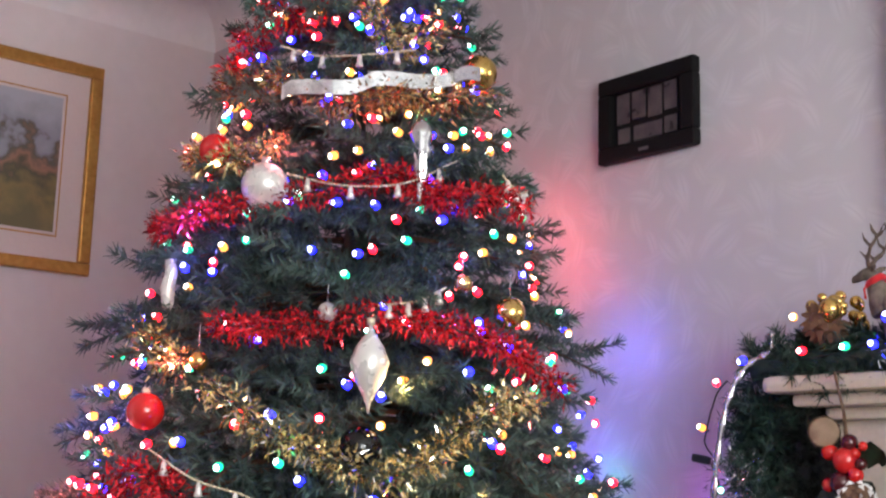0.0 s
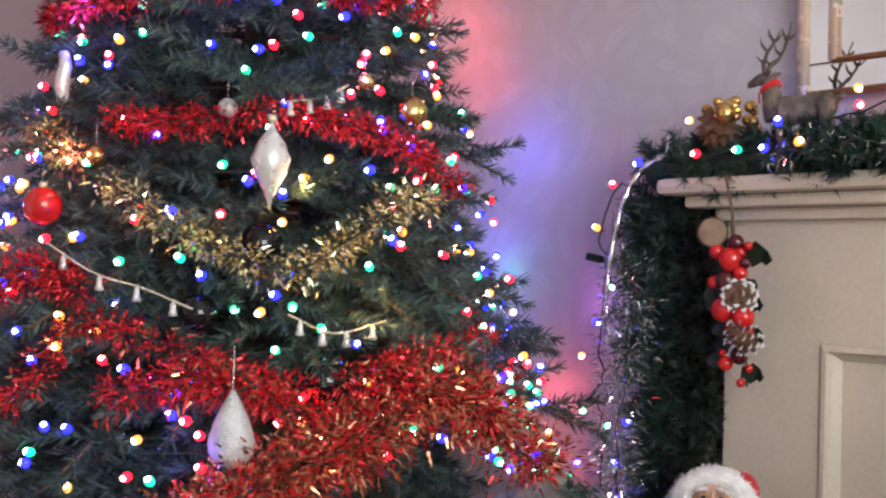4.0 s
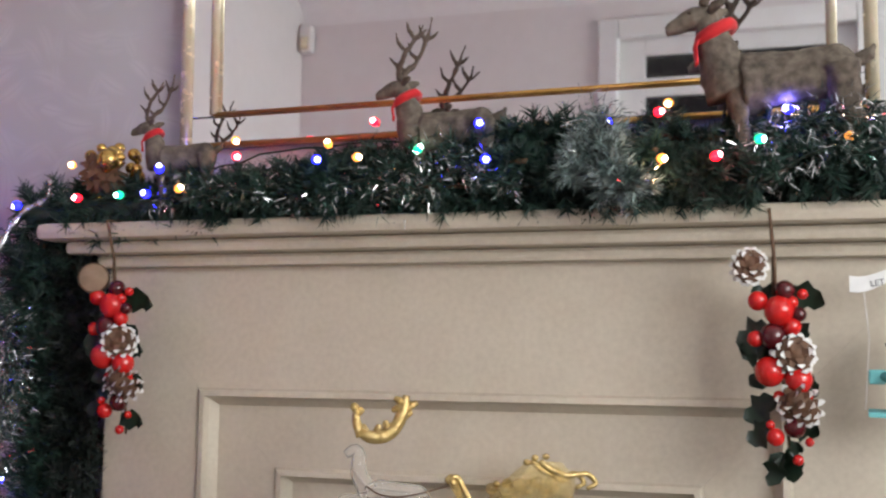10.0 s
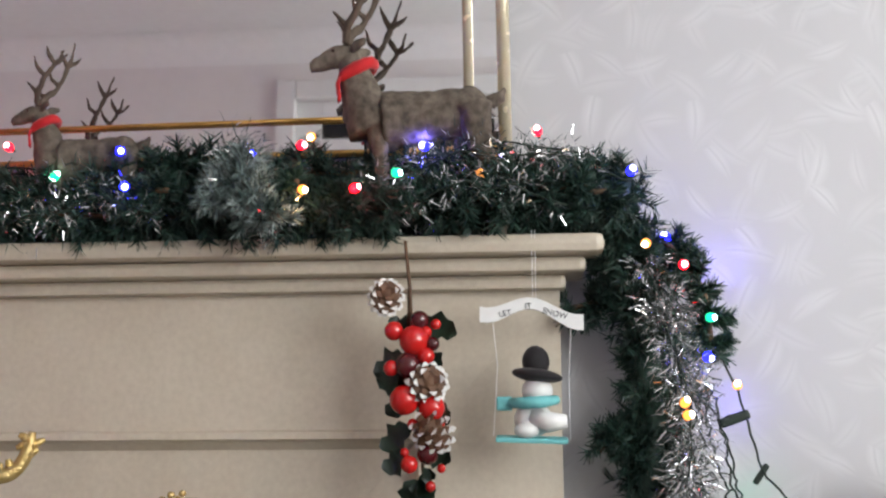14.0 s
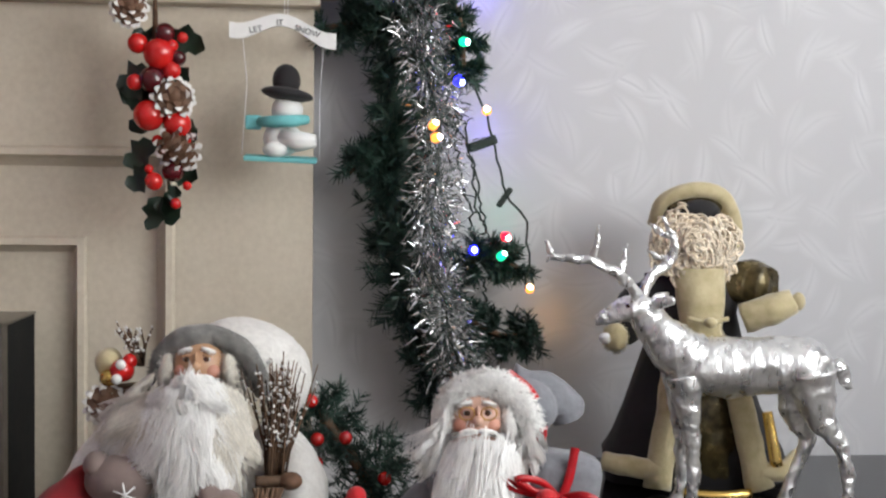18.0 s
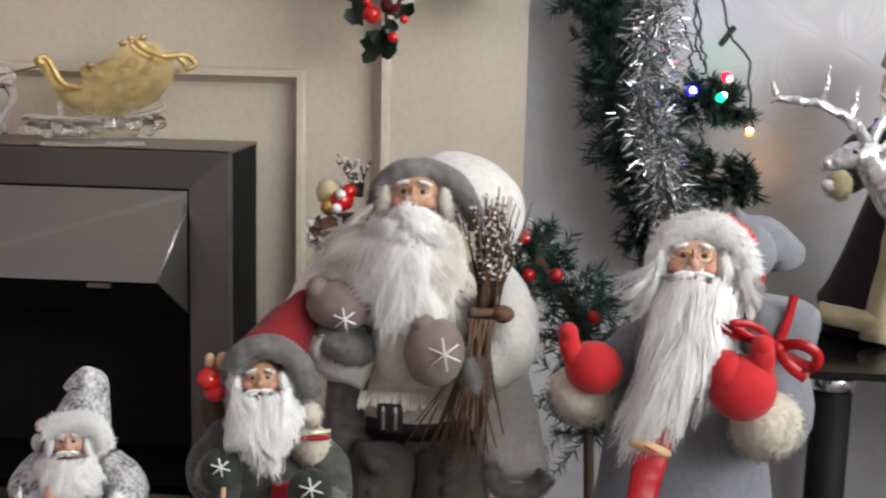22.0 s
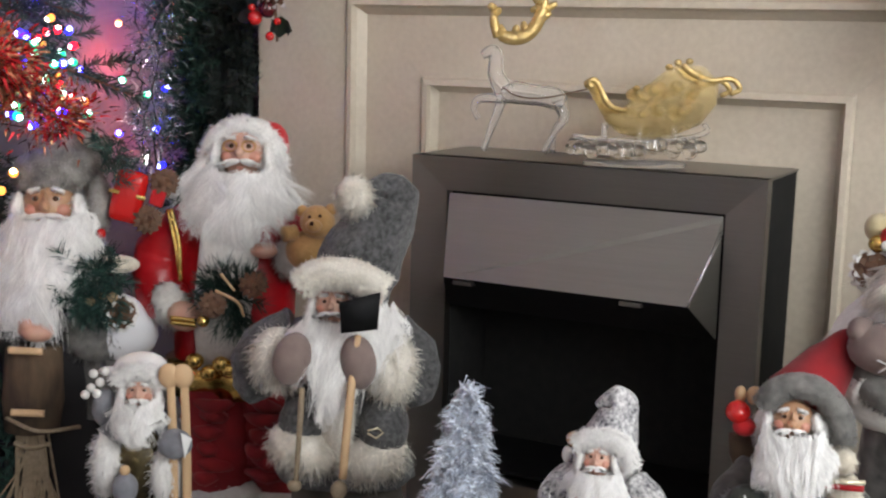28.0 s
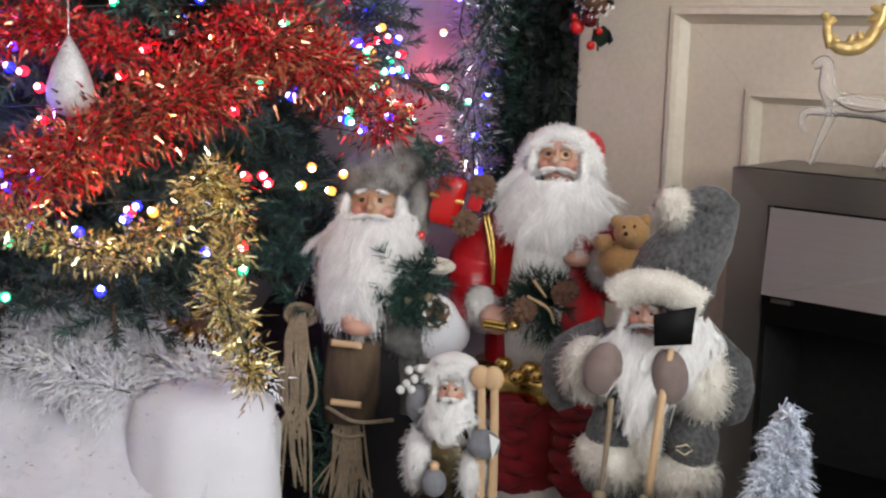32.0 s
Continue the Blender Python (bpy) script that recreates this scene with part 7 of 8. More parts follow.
k.ball(548, 390, 32, 30, "bear", 0.0, 0.025, 0, 0.05).ball(545, 400, 15, 12, "bear", -0.022, 0.012).ball(522, 372, 11, 11, "bear", 0.0, 0.006).ball(572, 368, 11, 11, "bear", 0.0, 0.006).ball(543, 398, 4, 4, "eye", -0.034, 0.003).ball(538, 385, 3, 3, "eye", -0.026, 0.003).ball(556, 383, 3, 3, "eye", -0.024, 0.003)
k.ball(530, 440, 40, 36, "bear", 0.01, 0.03).limb([(510, 410, 0.0), (490, 415, -0.01)], [15, 14], "bear")
k.done("teddy_bear", "small honey-coloured plush teddy bear", "teddy bear", (0.235, -0.19, 0.563), 27.5)

# ---- shovel-bearing figure in grey boucle ----
k = Sketch(590, 540, 0.000704, 8)
fv = foot(0.494, k.s, 540)
k.skirt([(610, 560, 90), (605, 680, 105), (605, 780, 115), (610, 840, 125)], "tweed", 0.0)
k.fuzz(545, 785, 70, 44, "hair_cream", -0.05, 0.05, 460, 22, rot=20).fuzz(660, 800, 70, 42, "hair_cream", -0.05, 0.05, 460, 22, rot=-12)
k.fuzz(600, 740, 34, 100, "hair_cream", -0.05, 0.03, 360, 16)
k.skirt([(612, 840, 95), (615, 950, 110), (615, fv, 115)], "brown_cloth", 0.0)
k.ball(540, 745, 42, 50, "tweed", -0.05, 0.03, 0, 0.05).ball(680, 745, 44, 60, "tweed", -0.05, 0.035, 0, 0.05)
k.limb([(520, 590, 0.0), (455, 620, 0.0), (445, 670, -0.01), (460, 690, -0.03)], [52, 42, 34, 26], "tweed").limb([(690, 590, 0.0), (730, 620, 0.0), (735, 670, -0.0), (720, 690, -0.02)], [46, 40, 36, 26], "tweed")
k.fuzz(500, 630, 52, 56, "hair_cream", -0.05, 0.035, 520, 22).fuzz(690, 640, 46, 72, "hair_cream", -0.05, 0.035, 520, 22)
k.ball(530, 632, 32, 46, "mitt_brown", -0.095, 0.02, 15).ball(552, 630, 11, 16, "mitt_brown", -0.10, 0.01)
k.ball(640, 635, 30, 46, "mitt_brown", -0.1, 0.02, -8)
k.fuzz(600, 560, 70, 64, "hair_white", 0.022, 0.041, 420, 12, 1.7)
k.face(588, 538, 32, "skin", -0.045)
k.limb([(610, 500, 0.0), (640, 440, 0.0), (680, 370, 0.005), (692, 340, 0.005), (665, 330, 0.0), (640, 350, -0.02)], [76, 72, 50, 36, 22, 16], "tweed")
k.fuzz(622, 348, 32, 36, "hair_cream", -0.025, 0.025, 420, 16)
k.furline(((538, 505), (560, 490), (590, 484), (625, 486), (655, 498), (680, 512)), 30, 26, "hair_cream", -0.064, 0.026, 170, 14)
k.hair([(545, 540), (560, 575), (600, 580), (650, 560), (690, 520)], [(520, 620), (560, 690), (590, 740), (640, 680), (720, 600)], "hair_white", 560, -0.055, -0.09, 0.025, 3.6, 9)
k.limb([(640, 590, -0.11), (628, 700, -0.115), (618, 830, -0.12)], [5, 7, 7], "wood_pale").limb([(548, 680, -0.105), (546, 740, -0.11), (540, 840, -0.115)], [5, 5, 4], "rope").ball(538, 845, 12, 10, "rope", -0.115, 0.008).ball(612, 850, 14, 16, "rope", -0.12, 0.009)
pts = [k.p(610, 538, -0.125), k.p(676, 520, -0.12), k.p(672, 580, -0.12), k.p(614, 588, -0.125), k.p(643, 552, -0.118)]
vs = [q for q in pts] + [q + np.array((0, 0.003, 0)) for q in pts]
k.g.add(vs, [(0, 4, 1), (1, 4, 2), (2, 4, 3), (3, 4, 0), (6, 9, 5), (7, 9, 6), (8, 9, 7), (5, 9, 8), (0, 1, 6, 5), (1, 2, 7, 6), (2, 3, 8, 7), (3, 0, 5, 8)], "black", False)
k.g.tube([k.p(655, 752, -0.088), k.p(672, 746, -0.088), k.p(682, 754, -0.088), k.p(670, 764, -0.088), k.p(655, 756, -0.088)], 2 * k.s, "pale_gold", 5)
k.done("santa_doll", "bearded doll in charcoal boucle knit holding a shovel", "doll", (0.379, -0.36, 0.494), 27.5)

# ---- small skier figure ----
k = Sketch(255, 690, 0.000732, 9)
fv = foot(0.366, k.s, 690)
k.skirt([(255, 740, 44), (250, 800, 56), (250, 880, 64)], "brocade", -0.01).skirt([(250, 870, 60), (250, fv, 64)], "felt_grey", 0.0)
k.ball(190, 715, 22, 34, "felt_grey", -0.01, 0.02).ball(250, 645, 48, 30, "hair_white", 0.0, 0.03)
k.fuzz(200, 810, 30, 66, "hair_white", -0.025, 0.025, 420, 18).fuzz(300, 830, 30, 60, "hair_white", -0.025, 0.025, 360, 18)
k.limb([(225, 740, -0.01), (200, 770, -0.02)], [28, 28], "felt_grey").limb([(290, 735, -0.01), (318, 765, -0.03)], [26, 24], "felt_grey").ball(324, 772, 30, 26, "felt_grey", -0.055, 0.018)
k.g.add([k.p(340, 750, -0.075), k.p(358, 760, -0.07), k.p(345, 796, -0.07)], [(0, 1, 2)], "white_paint", False)
k.face(256, 686, 28, "skin", -0.028)
k.furline(((215, 668), (232, 652), (256, 646), (280, 654), (295, 672)), 18, 17, "hair_white", -0.02, 0.016, 130, 14, 2.2)
k.hair([(220, 690), (240, 708), (258, 712), (280, 705), (295, 690)], [(215, 740), (240, 770), (258, 780), (285, 765), (305, 730)], "hair_white", 380, -0.04, -0.06, 0.02, 3, 6)
for u in (312, 335):
    k.limb([(u, 650, -0.035), (u + 4, 760, -0.04), (u + 6, 900, -0.045)], [7, 8, 8], "wood_pale", 8, 0.4).ball(u - 2, 655, 19, 22, "wood_pale", -0.035, 0.007)
for u, v in ((170, 680), (180, 690), (160, 692), (186, 670), (175, 655), (196, 650)):
    k.ball(u, v, 8, 8, "frost", -0.02, 0.006)
k.ball(205, 650, 26, 8, "white_paint", -0.01, 0.01).ball(240, 850, 22, 26, "felt_grey", -0.06, 0.015).ball(240, 820, 9, 9, "wood_pale", -0.06, 0.007)
k.done("santa_doll", "small bearded skier doll in pale fur with wooden skis", "doll", (0.141, -0.44, 0.366), 27.5)

# ---- figure with a fur cap, log and rope ----
k = Sketch(408, 370, BS, 10)
fv = foot(BPOS[2], k.s, 370, 0.0)
k.skirt([(405, 430, 90), (415, 560, 110), (420, 700, 105), (420, 800, 110), (420, fv, 120)], "black_velvet", 0.02)
k.skirt([(480, 540, 50), (500, 620, 58), (510, 720, 60)], "fur_grey", -0.02)
k.fuzz(405, 375, 76, 72, "hair_white", 0.022, 0.045, 420, 12, 1.7)
k.face(406, 362, 45, "skin_tan", -0.045)
k.fuzz(416, 297, 84, 50, "fur_mottled", -0.004, 0.056, 620, 11, 2.0, rot=-12).fuzz(452, 272, 56, 48, "fur_mottled", 0.0, 0.045, 320, 11, 2.0, rot=-20).fuzz(484, 356, 22, 56, "fur_mottled", -0.012, 0.035, 300, 11, 2.0)
k.ball(400, 450, 78, 76, "hair_white", 0.005, 0.045)
k.hair([(350, 370), (370, 398), (408, 402), (445, 395), (475, 370)], [(322, 462), (342, 565), (402, 590), (450, 530), (492, 455)], "hair_white", 800, -0.055, -0.085, 0.04, 4, 10)
k.hair([(345, 390), (340, 420)], [(324, 500), (342, 580)], "hair_white", 140, -0.03, -0.05, 0.02, 4, 10)
k.fuzz(480, 570, 58, 62, "fur_grey", -0.04, 0.04, 300, 14)
k.ball(392, 572, 30, 20, "skin", -0.09, 0.022, 10).ball(380, 562, 14, 16, "skin", -0.1, 0.012)
k.skirt([(385, 600, 45), (382, 640, 48), (380, 690, 50), (378, 740, 44)], "bark", -0.075, depth=0.8, lump=0.03)
for u, v in ((382, 606), (382, 708)):
    k.limb([(u - 26, v, -0.122), (u + 26, v + 3, -0.122)], [6, 6], "wood_pale")
k.limb([(345, 718, -0.11), (400, 740, -0.125), (460, 735, -0.1)], [3.5, 3.5, 3.5], "rope")
for _ in range(46):
    u, e = 378 + k.rng.normal(scale=12), k.rng.normal(scale=26)
    k.limb([(u, 742, -0.075), (u + e * 0.25 + k.rng.normal(scale=4), 800, -0.085), (u - 6 + e, 885 + k.rng.uniform(-30, 25), -0.08)], [2.2, 2.2, 1.6], "rope", 5)
k.limb([(352, 762, -0.095), (380, 770, -0.1), (408, 764, -0.095)], [4, 4, 4], "rope", 6)
for _ in range(16):
    u, e = 282 + k.rng.uniform(-22, 26), k.rng.normal(scale=9)
    k.limb([(284 + (u - 284) * 0.5, 556, -0.07), (u, 620, -0.085), (u + e, 700, -0.085), (u - e, 770, -0.085), (u + k.rng.normal(scale=12), 850 + k.rng.uniform(-90, 50), -0.085)], [3.4, 3.4, 3.2, 3.2, 2.4], "rope", 6)
for r_ in (16, 22, 28):
    k.g.tube([k.p(288 + r_ * math.cos(a), 560 + r_ * 0.7 * math.sin(a), -0.06 - 0.003 * r_ / 10) for a in np.linspace(0, 6.28, 18)], 3.4 * k.s, "rope", 6)
for c0, c1, n__ in (((245, 350), (285, 540), 34), ((455, 470), (520, 540), 40), ((500, 250), (530, 330), 12), ((300, 640), (335, 880), 34)):
    for _ in range(n__):
        u, v = k.rng.uniform(min(c0[0], c1[0]), max(c0[0], c1[0])), k.rng.uniform(min(c0[1], c1[1]), max(c0[1], c1[1]))
        a = k.rng.uniform(0, 6.28)
        pp, ww, dd = around(np.array([k.p(u, v, -0.1 if 440 < u < 522 and v > 440 else -0.06), k.p(u + 36 * math.cos(a), v + 36 * math.sin(a), -0.115 if 440 < u < 522 and v > 440 else -0.075)]), 40, k.rng)
        k.g.blades(pp, ww * 0.9 + dd * 0.8, k.rng.uniform(0.012, 0.024, 40), 0.002, "needle_frost")
pine_cone(k.g, k.p(525, 545, -0.09), 0.026, (70, 0, 20))
for u, v in ((480, 527), (500, 515), (516, 520)):
    k.ball(u, v, 9, 9, "wood_pale", -0.1, 0.008)
k.ball(520, 570, 60, 56, "fabric_white", -0.03, 0.045, 20, 0.1).ball(515, 462, 40, 16, "fur_cream", -0.05, 0.02)
k.g.box(k.p(535, 345, -0.03), (0.045, 0.035, 0.075), "red_gloss", (0, 14, 0), 0.012)
k.g.box(k.p(535, 345, -0.046), (0.052, 0.002, 0.006), "gold_leaf", (0, 14, 0), 0.001)
k.g.box(k.p(583, 347, -0.03), (0.02, 0.02, 0.024), "red_felt", (0, 20, 0), 0.003)
pine_cone(k.g, k.p(594, 322, -0.03), 0.022, (80, 0, 0), False)
pine_cone(k.g, k.p(566, 385, -0.04), 0.022, (80, 0, 0), False)
k.ball(494, 411, 8, 8, "red_gloss", -0.06)
k.done("santa_doll", "bearded doll with a grey fur cap holding a log", "doll", BPOS, 35.0)

# ---- gold and black figure on the glass stand ----
k = Sketch(1215, 300, 0.000714, 11, 0.06)
k.skirt([(1220, 350, 62), (1225, 450, 85), (1225, 560, 120), (1228, 640, 160), (1228, 690, 165)], "black_velvet", 0.0, depth=0.6)
k.skirt([(1235, 440, 40), (1235, 560, 62), (1240, 690, 70)], "brocade", -0.045, depth=0.5)
k.limb([(1180, 440, -0.06), (1165, 560, -0.075), (1145, 690, -0.085)], [20, 22, 24], "gold_plush").limb([(1262, 440, -0.06), (1290, 560, -0.075), (1320, 690, -0.085)], [20, 22, 24], "gold_plush")
k.limb([(1330, 560, -0.08), (1345, 650, -0.09)], [9, 11], "gold_leaf")
k.limb([(1060, 650, -0.06), (1100, 655, -0.08), (1150, 660, -0.09)], [17, 18, 16], "gold_plush").limb([(1310, 660, -0.09), (1360, 660, -0.08), (1400, 640, -0.05)], [16, 18, 15], "gold_plush").limb([(1180, 695, -0.095), (1240, 698, -0.1), (1300, 695, -0.095)], [9, 9, 9], "gold_leaf")
k.skirt([(1222, 320, 44), (1228, 380, 42), (1228, 425, 36), (1235, 470, 52)], "gold_plush", -0.035, depth=0.75)
k.skirt([(1222, 330, 84), (1225, 400, 78), (1228, 450, 82)], "black_velvet", 0.0, depth=0.6)
k.limb([(1195, 405, -0.068), (1230, 412, -0.072), (1265, 405, -0.068)], [4, 4, 4], "gold_plush").ball(1233, 412, 12, 9, "gold_plush", -0.075, 0.008)
k.limb([(1180, 350, 0.0), (1130, 390, 0.0), (1090, 430, -0.03)], [36, 40, 32], "black_velvet").fuzz(1078, 440, 24, 28, "gold_plush", -0.04, 0.02, 120, 7).ball(1060, 442, 12, 10, "white_paint", -0.05, 0.008)
k.limb([(1275, 345, 0.0), (1320, 345, -0.01), (1345, 350, -0.03)], [38, 40, 34], "brocade").limb([(1300, 405, -0.04), (1345, 390, -0.05), (1380, 375, -0.05)], [26, 28, 22], "gold_plush").ball(1388, 375, 12, 16, "gold_plush", -0.055, 0.01)
k.ball(1218, 278, 76, 74, "hair_blond", 0.0, 0.045).ball(1222, 222, 40, 22, "black_velvet", -0.02, 0.02)
k.limb([(1150, 245, -0.0), (1165, 205, -0.012), (1215, 185, -0.02), (1265, 195, -0.012), (1292, 240, 0.0), (1295, 290, 0.0)], [12, 14, 14, 15, 15, 12], "gold_plush").ball(1225, 232, 72, 52, "gold_plush", 0.035, 0.05).ball(1218, 214, 52, 20, "brocade", -0.008, 0.025)
for _ in range(300):
    a, r_ = k.rng.uniform(0, 6.28), math.sqrt(k.rng.uniform(0, 1))
    u, v = 1216 + 74 * r_ * math.cos(a), 282 + 70 * r_ * math.sin(a)
    if v < 236 and abs(u - 1220) < 28:
        continue
    rr, ph = k.rng.uniform(7, 12), k.rng.uniform(0, 6.28)
    d_ = -0.03 - 0.03 * (1 - r_)
    k.g.tube([k.p(u + rr * math.cos(ph + w), v + rr * math.sin(ph + w) + w * 0.8, d_ - 0.001 * w) for w in np.linspace(0, 7.5, 14)], 2.0 * k.s, "hair_blond", 5)
k.done("santa_doll", "standing doll in black velvet with old gold plush trim", "doll", (1.681, -0.10, 0.75), -6.0)

# ---- stags ----
def stag(s, coat, horn, scarf=None, fine=1.0, rake=0.35, seed=0, nod=0.0):
    """Facing the west; one cast figure, feet at z = 0."""
    geos = {"body": Geo(), -1: Geo(), 1: Geo(), "scarf": Geo()}
    g = geos["body"]
    P = lambda x, z, y=0.0: np.array((x * s, y * s, z * s))

    def limb(pts, rad, n=12, flat=1.0, mat=coat, kind="body"):
        c = curve_pts([P(*q) for q in pts], (7 if scarf else 16) * len(pts))
        geos[kind].tube(c, list(np.interp(np.linspace(0, 1, len(c)), np.linspace(0, 1, len(rad)), rad) * s), mat, n + (6 if scarf else 20), flat)

    if scarf:
        limb([(0.30, 0.56), (0.40, 0.58), (0.55, 0.585), (0.72, 0.595), (0.86, 0.60), (0.95, 0.58)], [0.06, 0.115, 0.105, 0.10, 0.11, 0.05], 16)
        limb([(0.40, 0.54), (0.60, 0.555), (0.80, 0.565), (0.92, 0.55)], [0.145, 0.11, 0.105, 0.085], 16)
        limb([(0.34, 0.50), (0.30, 0.62), (0.25, 0.76), (0.21, 0.88)], [0.13, 0.12, 0.085, 0.055], 14)
    else:
        limb([(0.30, 0.60), (0.40, 0.62), (0.55, 0.62), (0.72, 0.63), (0.86, 0.63), (0.95, 0.60)], [0.06, 0.125, 0.13, 0.125, 0.125, 0.05], 16)
        limb([(0.40, 0.64), (0.33, 0.70), (0.26, 0.78), (0.20, 0.86)], [0.125, 0.11, 0.085, 0.065], 14)
    limb([(0.22, 0.87), (0.15, 0.87), (0.07, 0.835), (0.015, 0.81)], [0.055, 0.058, 0.04, 0.024], 12)
    g.ball(P(0.19, 0.88), tuple(np.array((0.06, 0.05, 0.055)) * s), coat)
    for y in (-1, 1):
        limb([(0.36, 0.58, 0.05 * y), (0.37, 0.40, 0.055 * y), (0.375, 0.28, 0.05 * y), (0.37, 0.08, 0.05 * y), (0.35, 0.0, 0.05 * y)] if y > 0 else [(0.36, 0.58, -0.05), (0.385, 0.40, -0.06), (0.40, 0.28, -0.06), (0.405, 0.08, -0.06), (0.39, 0.0, -0.06)], [0.075, 0.045, 0.03, 0.022, 0.026], 10)
        limb([(0.86, 0.60, 0.05 * y), (0.90, 0.42, 0.06 * y), (0.98, 0.30, 0.06 * y), (1.02, 0.12, 0.06 * y), (1.0, 0.0, 0.06 * y)] if y < 0 else [(0.84, 0.60, 0.05), (0.83, 0.42, 0.06), (0.88, 0.30, 0.06), (0.82, 0.12, 0.06), (0.78, 0.0, 0.06)], [0.10, 0.06, 0.032, 0.022, 0.028], 10)
        g.ball(P(0.27, 0.905, 0.075 * y), tuple(np.array((0.06, 0.018, 0.026)) * s), coat, (0, -20, 40 * y), 10, 7)
        g.ball(P(0.135, 0.885, -0.048 if y < 0 else 0.048), 0.011 * s, "eye", seg=8, ring=6)
        # beam and tines
        if scarf:
            b = [(0.20, 0.93, 0.03 * y), (0.22, 1.0, 0.08 * y), (0.29, 1.09, 0.14 * y), (0.36, 1.2 + 0.03 * y, 0.14 * y), (0.41, 1.33 + 0.05 * y, 0.11 * y)]
            tines = ((1, (-0.08, 0.07)), (2, (-0.09, 0.13)), (3, (-0.07, 0.12)), (3, (0.09, 0.06)))
        elif y < 0:
            b = [(0.17, 0.93, -0.03), (0.10, 1.02, -0.1), (-0.02, 1.08, -0.14), (-0.16, 1.10, -0.14), (-0.20, 1.17, -0.12)]
            tines = ((1, (0.02, 0.14)), (2, (0.03, 0.15)), (3, (-0.04, -0.02)))
        else:
            b = [(0.20, 0.93, 0.03), (0.25, 1.02, 0.07), (0.32, 1.08, 0.10), (0.33, 1.18, 0.10), (0.28, 1.27, 0.08)]
            tines = ((2, (-0.10, 0.04)), (3, (-0.10, 0.06)), (3, (-0.02, 0.05)))
        limb(b, [0.024, 0.021, 0.019, 0.015, 0.005], 8, mat=horn, kind=y)
        for t, (dx, dz) in tines:
            q = b[t]
            limb([q, (q[0] + dx * 0.6, q[1] + dz * 0.45, q[2] * 1.02), (q[0] + dx, q[1] + dz, q[2] * 1.04)], [0.016, 0.013, 0.004], 6, mat=horn, kind=y)
    limb([(0.95, 0.63), (1.0, 0.66), (1.03, 0.70)] if scarf else [(0.96, 0.64), (1.0, 0.60), (1.03, 0.53)], [0.035, 0.03, 0.01], 8)
    if scarf:
        ring = [P(0.262 + 0.085 * math.cos(a) * 0.9, 0.79 + 0.035 * math.cos(a), 0.085 * math.sin(a)) for a in np.linspace(0, 6.283, 21)]
        geos["scarf"].tube(ring, 0.032 * s, scarf, 8)
        limb([(0.19, 0.775, -0.05), (0.165, 0.72, -0.06), (0.17, 0.64, -0.06)], [0.03, 0.028, 0.026], 8, 0.35, mat=scarf, kind="scarf")
    # chiselled surface of the casting
    for q_ in geos.values():
        for i, vs in enumerate(q_.v):
            if not scarf:
                vs = vs + np.array([noise.noise_vector(Vector(q) * 75 / s)[:] for q in vs]) * 0.0035 * s
            q_.v[i] = vs + np.array([noise.noise_vector(Vector(q) * 16 / s)[:] for q in vs]) * 0.011 * s + np.array([noise.noise_vector(Vector(q) * 42 / s)[:] for q in vs]) * 0.004 * s
    return geos


def stag_thing(name, label, geos, group=""):
    ob = thing(name, label, "figurine", group=group)
    for nm, q in geos.items():
        if q.n:
            part("antler" if nm in (-1, 1) else nm, q, ob)
    return ob


for at, s, rz, label in (((0.875, -0.068, 1.129), 0.283, 2, "large brown resin stag with a red scarf on the mantel"), ((0.465, -0.06, 1.129), 0.207, 2, "middle-sized brown resin stag with a red scarf"), ((0.074, -0.072, 1.129), 0.163, 4, "small brown resin stag with a red scarf")):
    ob = stag_thing("stag_figurine", label, stag(s, "deer_brown", "antler", "red_felt", rake=0.5), "stags on the mantel")
    ob.matrix_world = pose(*at, 0, 0, rz) @ Matrix.Diagonal((0.9, 0.9, 1, 1))

# ---- glass stand with the silver stag ----
stand = thing("glass_stand", "black glass television stand with chrome-collared legs", "tv stand")
SX0, SX1, SY0, SY1, SZ = 1.522, 2.02, -0.30, 0.03, 0.466
vs = [(SX0 + 0.0, SY0, 0), (SX1, SY0, 0), (SX1, SY1, 0), (SX0 + 0.06, SY1, 0)]
part("top_shelf", Geo().add([(x, y, SZ - 0.009) for x, y, _ in vs] + [(x, y, SZ) for x, y, _ in vs], [(3, 2, 1, 0), (4, 5, 6, 7)] + [(i, (i + 1) % 4, (i + 1) % 4 + 4, i + 4) for i in range(4)], "black_glass", False), stand, "polished black glass shelf")
part("lower_shelf", Geo().bounds((SX0 + 0.03, SY0 + 0.02, 0.12), (SX1 - 0.02, SY1 - 0.01, 0.128), "black_glass", 0.002), stand, "polished black glass shelf")
for x, y in ((1.555, SY0 + 0.03), (1.858, SY0 + 0.03), (SX0 + 0.1, SY1 - 0.05), (1.985, SY1 - 0.06)):
    leg = part("leg", Geo().lathe([(0.022, 0.0), (0.022, SZ - 0.026)], (x, y, 0), "black", 20), stand)
    part("collar", Geo().lathe([(0.024, SZ - 0.026), (0.025, SZ - 0.022), (0.025, SZ - 0.012), (0.023, SZ - 0.0095)], (x, y, 0), "chrome", 20), leg, "chrome collar")
sd = stag_thing("silver_stag", "cast silver stag standing on the black glass", stag(0.268, "silver_leaf", "silver_leaf", None, rake=-0.15, seed=2))
sd.matrix_world = pose(1.53, -0.225, SZ, 0, 0, -8) @ Matrix.Diagonal((1.07, 1, 0.985, 1))

